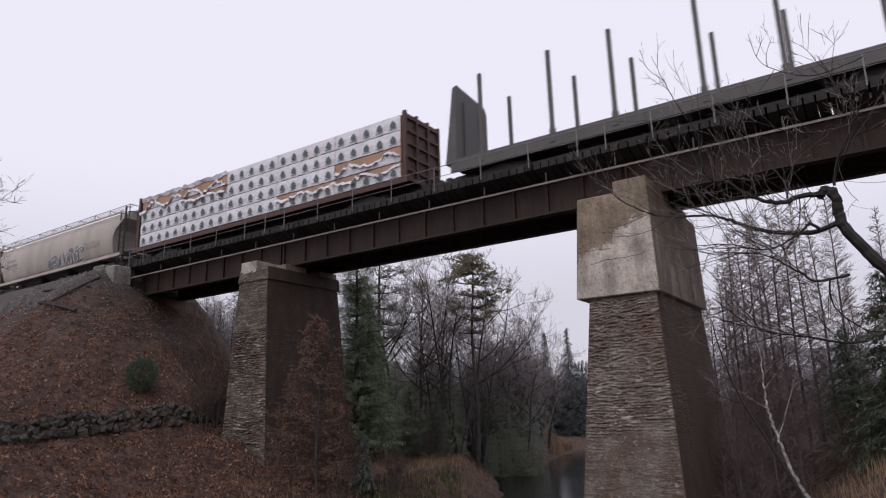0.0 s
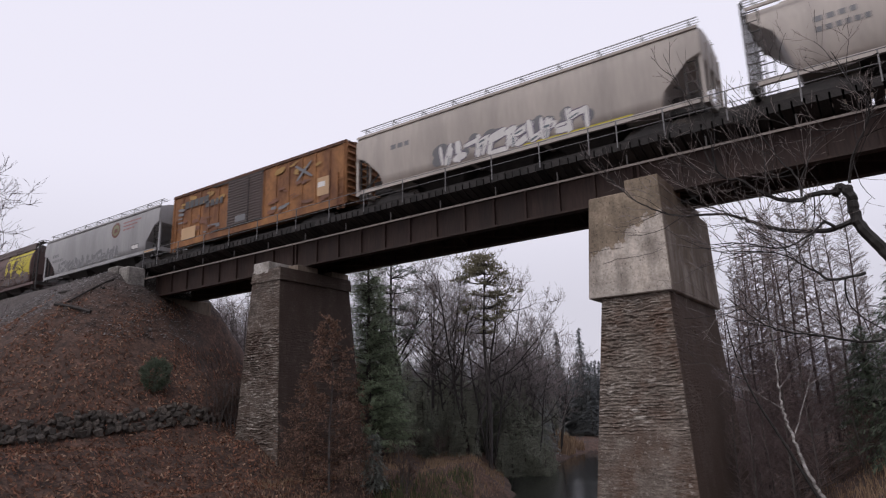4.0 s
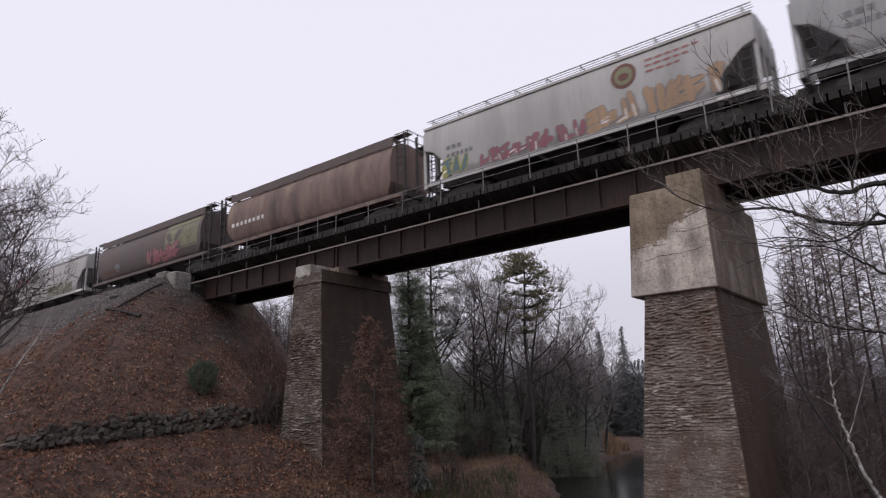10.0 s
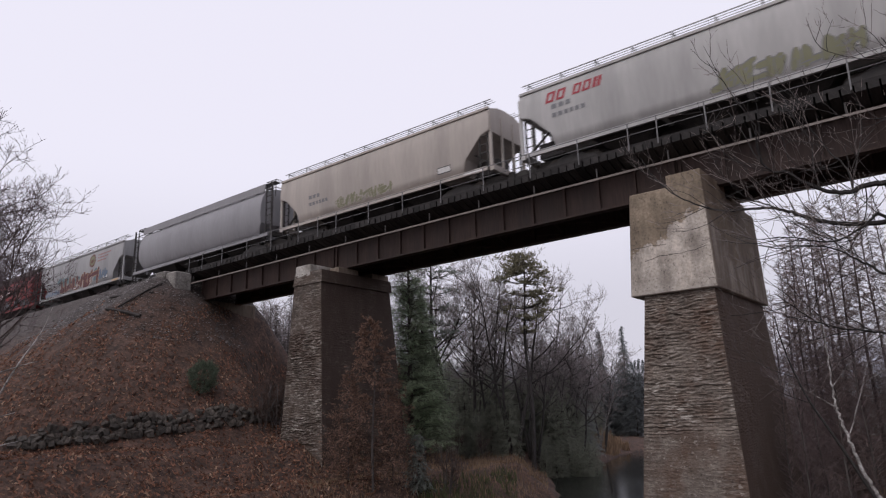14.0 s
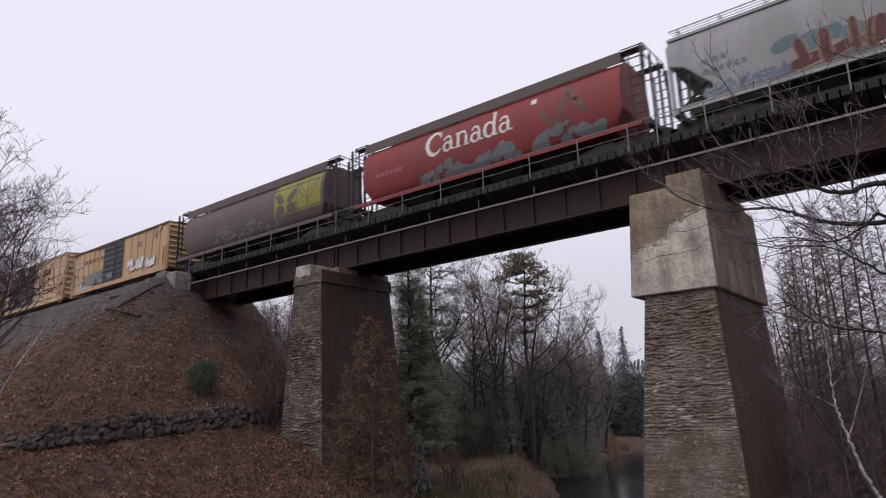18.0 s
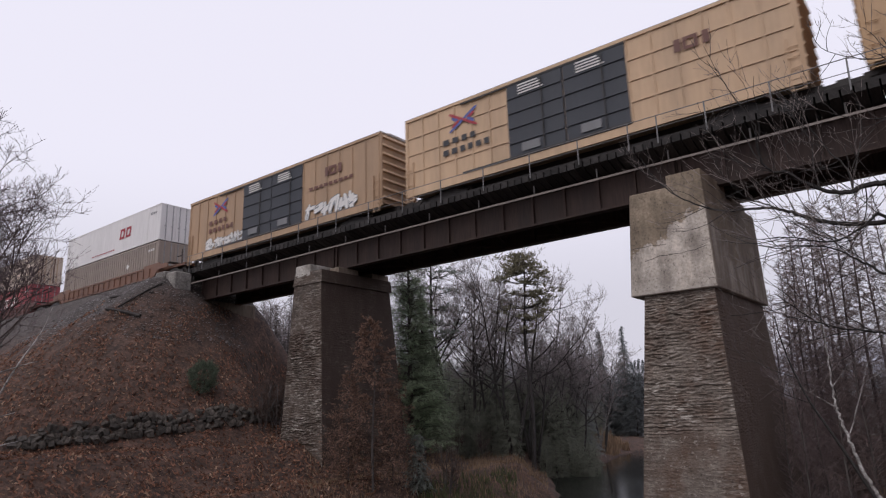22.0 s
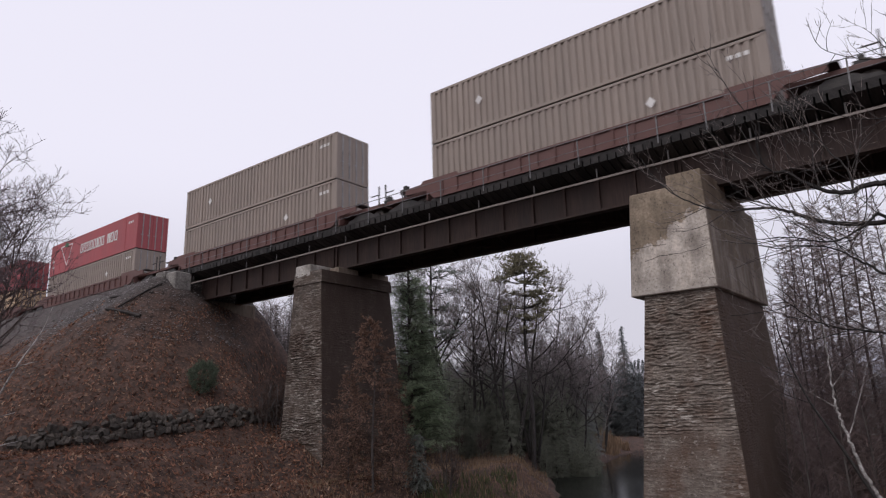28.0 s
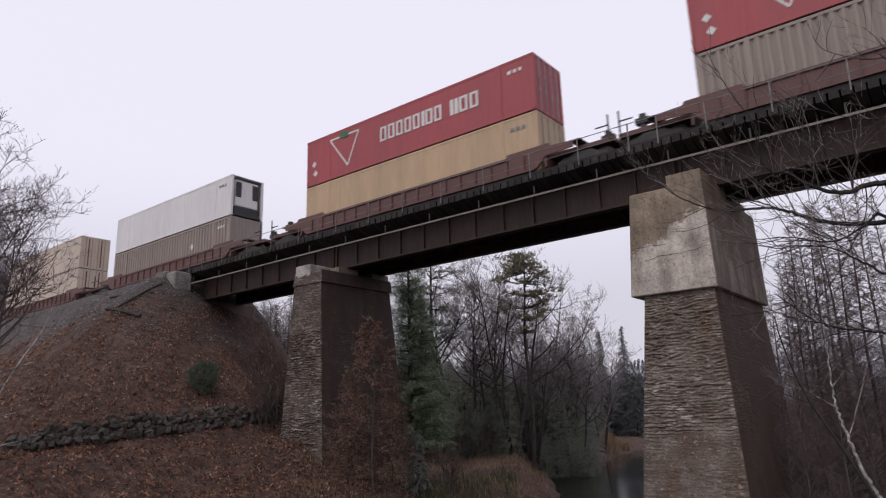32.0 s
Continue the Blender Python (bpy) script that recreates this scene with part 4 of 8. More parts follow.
LETTER_D = (1.08, (arc(0.4, 0.48, 0.32, 0.46, 30, 330, 0.07, 0.2), straight(0.76, 0.0, 0.76, 1.56, 0.2), straight(0.56, 1.52, 0.78, 1.54, 0.09), straight(0.74, 0.05, 0.98, 0.05, 0.1)))
LETTER_C = (1.34, (arc(0.68, 0.76, 0.58, 0.74, 42, 322, 0.09, 0.3, 24), straight(1.14, 1.5, 1.14, 1.05, 0.09)))


def serif_word(parent, yf, x0, z0, cap, material):
    """The word Canada along a car side, each letter a part."""
    k, x = cap / 1.5, x0
    for i, (adv, strokes) in enumerate((LETTER_C, LETTER_A, LETTER_N, LETTER_A, LETTER_D, LETTER_A)):
        vs, fs = [], []
        for q, pts in enumerate(strokes):
            o, m = len(vs), len(pts)
            for j, (px, pz, w) in enumerate(pts):
                a, b = pts[max(j - 1, 0)], pts[min(j + 1, m - 1)]
                dx, dz = b[0] - a[0], b[1] - a[1]
                ln = math.hypot(dx, dz)
                for sg in (-1, 1):
                    z = z0 + k * (pz + sg * dx / ln * w / 2)
                    vs.append((x + k * (px - sg * dz / ln * w / 2), -yf(z) - 0.014 - 0.001 * q, z))
            fs += [(o + 2 * j, o + 2 * j + 2, o + 2 * j + 3, o + 2 * j + 1) for j in range(m - 1)]
        raw("letter", vs, fs, material, parent, "white serif lettering on the car side" if i == 0 else "")
        x += k * adv


BARREL = [(1.2, 1.12), (1.43, 1.55), (1.57, 2.05), (1.62, 2.65), (1.58, 3.2), (1.45, 3.7), (1.22, 4.1), (0.6, 4.42), (0.0, 4.52)]
TEAR = [(1.24, 1.12), (1.44, 1.5), (1.57, 2.0), (1.62, 2.6), (1.58, 3.2), (1.44, 3.75), (1.17, 4.15), (0.62, 4.43), (0.0, 4.55)]
FLATS = [(1.45, 1.12), (1.53, 1.7), (1.585, 2.3), (1.61, 2.9), (1.605, 3.4), (1.57, 3.8), (1.5, 4.12), (0.75, 4.36), (0.0, 4.42)]


def ring(prof, x, zb):
    """Cross-section at x, cut off below zb."""
    zs, ys = [p[1] for p in prof], [p[0] for p in prof]
    k = next(i for i, z in enumerate(zs) if z >= zb)
    lifted = [zb + (zs[k] - zb) * i / k for i in range(k)] + zs[k:] if k else zs
    out = [(float(np.interp(z, zs, ys)), z) for z in lifted]
    left = [(x, -y, z) for y, z in out]
    right = [(x, y, z) for y, z in out[:-1]][::-1]
    return left + right


def hopper(s0, s1, kind, paint, label, roof_mat=None, ribs=0, seed=0, cage=True):
    """Covered hopper between places s0 (front) and s1 on the train. kind: 'tear', 'barrel' or 'flat'."""
    L = s0 - s1
    prof = dict(tear=TEAR, barrel=BARREL, flat=FLATS)[kind]
    th = mover("hopper_car", (s0 + s1) / 2, label, "hopper car", "train cars")
    h = L / 2 - (0.0 if kind == "flat" else 0.15)
    # the open corner under each end: (distance from the end, height of the sheet's edge)
    cut = dict(tear=((0, 3.7), (0.8, 2.95), (1.05, 2.4), (1.4, 1.12)), barrel=((0, 2.0), (0.27, 1.56), (0.55, 1.12)), flat=((0, 2.95), (0.5, 2.82), (1.5, 1.85), (1.72, 1.12)))[kind]
    inset = cut[-1][0]
    pull = 0.95 if kind == "barrel" else 0.12
    h -= pull
    steps = [(-h + a, z) for a, z in cut] + [(-h + inset + (2 * h - 2 * inset) * k / 8, 1.12) for k in range(1, 8)] + [(h - a, z) for a, z in cut[::-1]]
    bm = bmesh.new()
    loft(bm, [ring(prof, x, zb) for x, zb in steps])
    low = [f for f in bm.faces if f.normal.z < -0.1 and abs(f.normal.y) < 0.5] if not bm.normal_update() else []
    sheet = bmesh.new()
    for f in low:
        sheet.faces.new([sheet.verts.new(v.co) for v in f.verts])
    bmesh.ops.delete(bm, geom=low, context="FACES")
    for e in bm.edges:
        e.smooth = not any(abs(f.normal.x) > 0.5 for f in e.link_faces)
    body = part("body", bm, paint, th, smooth=False)
    # near-black colour paints the shade under the ends, except on barrels
    part("slope_sheet", sheet, P["endshade"] if kind != "barrel" else paint, body, "sloped underside sheet, shade painted in where it is black")
    for p in body.data.polygons:
        p.use_smooth = abs(p.normal.x) < 0.5
    yf = lambda z: side_y(prof, z)
    # weld seams and posts on the side
    n = ribs or 7
    for k in range(1, n):
        x = -h + inset + (2 * h - 2 * inset) * k / n
        wd, dp = (0.05, 0.05) if ribs else (0.012, 0.008)
        for sgn in (-1, 1):
            bm = bmesh.new()
            rr = [(sgn * (yf(z) + dp), z) for z in np.linspace(1.15, 4.05, 9)]
            loft(bm, [[(x - wd, y, z), (x + wd, y, z), (x + wd, y - sgn * (dp + 0.03), z), (x - wd, y - sgn * (dp + 0.03), z)] for y, z in rr])
            part("side_post" if ribs else "weld_seam", bm, paint, body)
    # sills, ends, bays
    for y in (-1, 1):
        part("side_sill", boxes((-L / 2 + 0.35, L / 2 - 0.35, y * 1.5 - 0.07, y * 1.5 + 0.07, 0.98, 1.2), bev=0.01), paint, th)
    part("centre_sill", boxes((-L / 2 - 0.3, L / 2 + 0.3, -0.25, 0.25, 0.7, 1.1)), M["darksteel"], th)
    nb = 4 if kind == "barrel" else 3
    for k in range(nb):
        cx = (k - (nb - 1) / 2) * (L - 6.6) / nb
        w = (L - 6.8) / nb / 2
        bm = bmesh.new()
        loft(bm, [[(cx - a, -b, z), (cx + a, -b, z), (cx + a, b, z), (cx - a, b, z)] for a, b, z in ((w * 0.42, 0.5, 0.34), (w * 0.46, 0.6, 0.5), (w * 0.97, 1.4, 1.14))])
        part("discharge_bay", bm, M["darksteel"], th)
    dark = M["darksteel"] if kind != "flat" else paint
    for s in (-1, 1):
        xe = s * (L / 2 - 0.12)
        part("end_sill", boxes((xe - 0.12, xe + 0.12, -1.5, 1.5, 0.95, 1.22)), dark, th)
        for y in (-1.46, -0.5, 0.5, 1.46):
            ztop = 4.5 if (kind != "flat") else 3.9
            pw = 0.1 if kind == "flat" and abs(y) > 1 else 0.05
            part("end_post", boxes((xe - pw, xe + 0.05, y - 0.05, y + 0.05, 1.2, ztop)), dark, th)
        for y in (-1.46, 1.46):
            lad = part("ladder", boxes((xe - s * 0.02 - 0.02, xe - s * 0.02 + 0.02, y - 0.06, y + 0.06, 0.5, 4.3), (xe - s * 0.55 - 0.02, xe - s * 0.55 + 0.02, y - 0.06, y + 0.02, 0.5, 4.3)) if kind != "flat" else boxes((xe - s * 0.2 - 0.02, xe - s * 0.2 + 0.02, y - 0.06, y + 0.06, 0.6, 3.0), (xe - s * 0.66 - 0.02, xe - s * 0.66 + 0.02, y - 0.06, y + 0.02, 0.6, 3.0)), M["darksteel"], th)
            r0, r1 = (0.2, 0.66) if kind == "flat" else (0.0, 0.55)
            for k in range(6 if kind == "flat" else 9):
                z = 0.68 + 0.42 * k
                part("rung", boxes((*sorted((xe - s * r0, xe - s * r1)), y - 0.018, y + 0.018, z - 0.018, z + 0.018)), M["darksteel"], lad)
        if kind != "flat" and cage:
            g = part("end_cage", boxes(*[(xe + s * 0.0 - 0.02, xe + 0.02, y - 0.02, y + 0.02, 3.6, 4.75) for y in (-1.2, -0.4, 0.4, 1.2)]), M["darksteel"], th)
            for z in (4.2, 4.72):
                part("cage_bar", boxes((xe - 0.02, xe + 0.02, -1.2, 1.2, z - 0.02, z + 0.02)), M["darksteel"], g)
                for y in (-1.2, 1.2):
                    part("cage_bar", boxes((min(xe, s * h), max(xe, s * h), y - 0.02, y + 0.02, z - 0.02, z + 0.02)), M["darksteel"], g)
        slope = bmesh.new()
        if kind == "flat":
            # dark bracing inside the open end
            tube(slope, [(s * (h - 0.1), -1.1, 1.25), (s * (h - 1.6), -1.1, 2.4)], 0.07, 4)
            tube(slope, [(s * (h - 0.1), 1.1, 1.25), (s * (h - 1.6), 1.1, 2.4)], 0.07, 4)
            box(slope, min(s * (h - 1.9), s * (h - 0.3)), max(s * (h - 1.9), s * (h - 0.3)), -0.5, 0.5, 1.2, 1.9)
            part("end_brace", slope, M["darksteel"], th)
        else:
            slope.free()
        truck(th, s * (L / 2 - 2.3))
        coupler(th, s * (L / 2), s, 0.85)
    # roof walk and hatches
    rw = roof_mat or M["galv"]
    if kind == "barrel":
        for y in (-1, 1):
            part("roof_fascia", boxes((-h - 0.05, h + 0.05, y * 1.33 - 0.025, y * 1.33 + 0.025, 4.1, 4.6)), rw, th, "dark walkway edge along the roof")
            n = 10
            for k in range(n + 1):
                x = -h + 2 * h * k / n
                part("walk_bracket", boxes((x - 0.03, x + 0.03, *sorted((y * 0.7, y * 1.3)), 4.3, 4.5)), rw, th)
            part("roof_walk", boxes((-L / 2 + 0.1, L / 2 - 0.1, y * 1.05 - 0.25, y * 1.05 + 0.25, 4.57, 4.598)), rw, th)
    else:
        for y in (-1, 1):
            part("roof_edge", boxes((-h, h, *sorted((y * 1.5, y * 1.58)), 4.08, 4.2)), paint, th)
            walkw = None
            for dy in (0.0, 0.2, 0.4):
                yy = y * (1.28 - dy)
                r = 0.02 if dy == 0.0 else 0.011
                bar = part("roof_walk", boxes((-L / 2 + 0.15, L / 2 - 0.15, yy - r, yy + r, 4.68 - r, 4.68 + r)), rw, th)
                walkw = walkw or bar
            for k in range(10):
                x = -L / 2 + 0.5 + (L - 1.0) * k / 9
                part("walk_bracket", boxes((x - 0.02, x + 0.02, *sorted((y * 0.86, y * 1.3)), 4.62, 4.66), (x - 0.02, x + 0.02, *sorted((y * 1.26, y * 1.3)), 4.22, 4.66)), rw, walkw)
    part("hatch", boxes((-h + 1.0, h - 1.0, -0.35, 0.35, 4.45, 4.7), bev=0.05), paint, th)
    return th, yf, h


def emblem_wheat(th, yf, x0, x1, mat_y, dark=None):
    """Yellow panel with dark leaf shapes on one half and thin dark lines on the other."""
    dark = dark or P["brown"]
    w = x1 - x0
    e = decal("emblem", [(x0 + w * i / 6, 1.95, 4.02) for i in range(7)], mat_y, th, yf, 0.009, "yellow painted emblem with leaf shapes", 8)
    S = Spray(yf)
    cx = x0 + w * 0.26
    for sg in (-1, 1):
        S.cols([(cx + sg * (0.1 + 0.95 * u), 2.75 + 0.55 * u - 0.34 * math.sin(math.pi * u) , 2.75 + 0.62 * u + 0.36 * math.sin(math.pi * u)) for u in (np.linspace(0, 1, 9) if sg > 0 else np.linspace(1, 0, 9))], 0.014)
        S.cols([(cx + sg * (0.1 + 0.85 * u), 2.0, 2.42 + 0.2 * math.sin(math.pi * u)) for u in (np.linspace(0, 1, 5) if sg > 0 else np.linspace(1, 0, 5))], 0.014)
    cx = x0 + w * 0.74
    for sg in (-1, 1):
        S.stroke(cx, 2.5, cx + sg * 0.75, 3.1, 0.07, 0.014)
        S.stroke(cx + sg * 0.75, 3.1, cx + sg * 0.95, 3.75, 0.07, 0.015)
        S.stroke(cx + sg * 0.15, 2.9, cx + sg * 0.85, 3.75, 0.06, 0.016)
    S.stroke(cx, 2.0, cx, 3.9, 0.08, 0.017)
    S.stroke(x0 + w * 0.5, 2.0, x0 + w * 0.5, 4.0, 0.06, 0.014)
    raw("leaf_mark", S.v, S.f, dark, e, "dark leaf shapes")


def round_logo(th, yf, cx, cz, r, ring_mat, in_mat):
    a = decal("logo", ell(cx, cz, r, r, 16), ring_mat, th, yf, 0.012, "round painted emblem", 6)
    decal("logo_centre", ell(cx, cz, r * 0.72, r * 0.72, 14), in_mat, a, yf, 0.016, k=5)
    decal("logo_shape", ell(cx, cz - r * 0.1, r * 0.42, r * 0.3, 10), ring_mat, a, yf, 0.020)


def lumber_car(s0, s1):
    L = s0 - s1
    th = mover("bulkhead_flatcar", (s0 + s1) / 2, "rust-brown bulkhead flatcar loaded with wrapped lumber", "flatcar", "train cars")
    part("deck", boxes((-L / 2, L / 2, -1.5, 1.5, 0.95, 1.15), bev=0.02), P["bulk"], th)
    for y in (-1.5, 1.5):
        part("side_sill", boxes((-L / 2, L / 2, y - 0.06, y + 0.06, 0.86, 1.12)), P["bulk"], th)
    part("centre_sill", boxes((-L / 2 - 0.5, L / 2 + 0.5, -0.3, 0.3, 0.55, 0.95)), M["darksteel"], th)
    for s in (-1, 1):
        x = s * (L / 2 - 0.25)
        b = part("bulkhead", boxes((x - 0.05, x + 0.05, -1.5, 1.5, 1.15, 4.65)), P["bulk"], th)
        for y in (-1.45, -0.5, 0.5, 1.45):
            part("bulkhead_post", boxes((x + s * 0.05 - 0.09, x + s * 0.05 + 0.12, y - 0.07, y + 0.07, 1.15, 4.7)), P["bulk"], b)
        for z in (1.6, 2.3, 3.0, 3.7, 4.4):
            part("bulkhead_rib", boxes((x - 0.1, x + 0.14 * s + 0.02, -1.45, 1.45, z - 0.06, z + 0.06)), P["bulk"], b)
        truck(th, s * (L / 2 - 3.0))
        coupler(th, s * L / 2, s, 1.0)
    # wrapped bundles, four tiers, each a thing of its own
    rng = random.Random(7)
    n, span = 5, (L - 0.9) / 5
    for tier in range(4):
        z0 = 1.2 + tier * 0.845
        for k in range(n):
            cx = -L / 2 + 0.45 + span * (k + 0.5)
            hgt = 0.825
            torn = 0.0
            if tier == 3 and k < 2:
                torn = 0.95
            elif tier == 1 and k == 4:
                torn = 0.6
            elif tier == 2 and k == 1 or tier == 0 and k >= 3:
                torn = 0.35
            bundle = mover("lumber_bundle", (s0 + s1) / 2 + cx, "lumber bundle in torn white printed wrap on the flatcar" if torn else "lumber bundle in white printed wrap on the flatcar", "lumber", "lumber bundles")
            hx = span / 2 - 0.015
            part("timber", boxes((-hx, hx, -1.42, 1.42, z0 + 0.02, z0 + hgt), bev=0.015), P["lumber"], bundle)
            wr, lo, nx, ph = bmesh.new(), [], 26, rng.uniform(0, 6)
            for i in range(nx + 1):
                x = -hx + 2 * hx * i / nx
                tear = torn * hgt * (0.75 + 0.35 * math.sin(i * 0.45 + ph) + rng.uniform(-0.2, 0.2)) if torn else 0.0
                top = z0 + hgt + 0.008 - max(0.0, tear)
                flap = rng.uniform(0.02, 0.16) if torn else 0.0
                lo.append([(x, -1.43 - rng.uniform(0, 0.02), z0 + 0.02 + rng.uniform(-0.02, 0.02)), (x, -1.445 - rng.uniform(0, 0.035), z0 + (top - z0) * 0.5), (x, -1.435 - flap, top - 0.03 * rng.random()), (x, -1.44 - flap * 1.6, top - 0.12 - 0.1 * rng.random()) if torn else (x, -1.38, top + 0.004)])
            loft(wr, lo, close=False)
            w = part("wrap", wr, P["wrap"], bundle, "white printed plastic wrap")
            if not torn:
                part("wrap_top", boxes((-hx, hx, -1.41, 1.41, z0 + hgt + 0.002, z0 + hgt + 0.012)), P["wrap"], bundle)
            if torn < 0.5:
                for i in range(5):
                    x = -hx + 2 * hx * (i + 0.5) / 5
                    zc = z0 + hgt * (0.5 - 0.3 * torn)
                    raw("print_mark", [(x + dx, -1.492, zc + dz) for dx, dz in ((-0.16, -0.2), (0.16, -0.2), (0.19, -0.05), (0.13, 0.08), (0.0, 0.2), (-0.13, 0.08), (-0.19, -0.05))], [tuple(range(7))], P["lprint"], w)
                    raw("print_bar", [(x + dx, -1.491, zc + dz) for dx, dz in ((-0.24, -0.3), (0.24, -0.3), (0.24, -0.26), (-0.24, -0.26))], [(0, 1, 2, 3)], P["lsteel"], w)
            elif tier == 3:
                st = bmesh.new()
                loft(st, [[(-hx + 2 * hx * i / 14, -1.5 - rng.uniform(0, 0.1), z0 + hgt + 0.02 + rng.uniform(-0.05, 0.06)), (-hx + 2 * hx * i / 14, -1.46, z0 + hgt - 0.2 + rng.uniform(-0.1, 0.1)), (-hx + 2 * hx * i / 14, -1.2, z0 + hgt + 0.05 + rng.uniform(0, 0.05))] for i in range(15)], close=False)
                part("torn_wrap", st, P["wrap"], bundle)
    return th


def stake_car(s1):
    L = 19.5
    c = s1 + L / 2 - 0.25
    th = mover("stake_flatcar", c, "empty dark grey bulkhead flatcar with upright side stakes", "flatcar", "train cars")
    part("deck", boxes((-L / 2, L / 2, -1.45, 1.45, 0.95, 1.15), bev=0.02), P["flat"], th)
    for y in (-1.45, 1.45):
        part("side_sill", boxes((-L / 2, L / 2, y - 0.07, y + 0.07, 0.72, 1.32)), P["flat"], th)
    part("centre_sill", boxes((-L / 2 - 0.5, L / 2 + 0.5, -0.3, 0.3, 0.5, 0.95)), M["darksteel"], th)
    for s in (-1, 1):
        x = s * (L / 2 - 0.25)
        bm = bmesh.new()
        prof = [(-1.5, 1.15, 0.62), (1.5, 1.15, 0.62), (1.5, 4.6, 0.14), (1.3, 4.95, 0.12), (-1.3, 5.2, 0.12), (-1.5, 5.0, 0.14)]
        loft(bm, [[(x - s * 0.09, y, z) for y, z, d in prof], [(x - s * 0.09 + s * d, y, z) for y, z, d in prof]])
        bmesh.ops.recalc_face_normals(bm, faces=bm.faces[:])
        b = part("bulkhead", bm, P["flat"], th, "grey steel bulkhead braced wider at its foot")
        for y in (-0.75, 0.75):
            part("bulkhead_rib", boxes((x - 0.16, x + 0.16, y - 0.03, y + 0.03, 1.2, 4.5)), P["flat"], b)
        truck(th, s * (L / 2 - 2.6))
        coupler(th, s * L / 2, s, 1.0)
    for k in range(6):
        x = (-8.03, -4.5, -1.7, 1.8, 4.6, 7.9)[k]
        for y in (-1.46, 1.46):
            st = part("stake", boxes((x - 0.09, x + 0.09, y - 0.07, y + 0.07, 1.1, 5.28), bev=0.012), P["flat"], th)
            part("stake_pocket", boxes((x - 0.13, x + 0.13, y - 0.09, y + 0.09, 0.9, 1.55), bev=0.012), P["flat"], st)


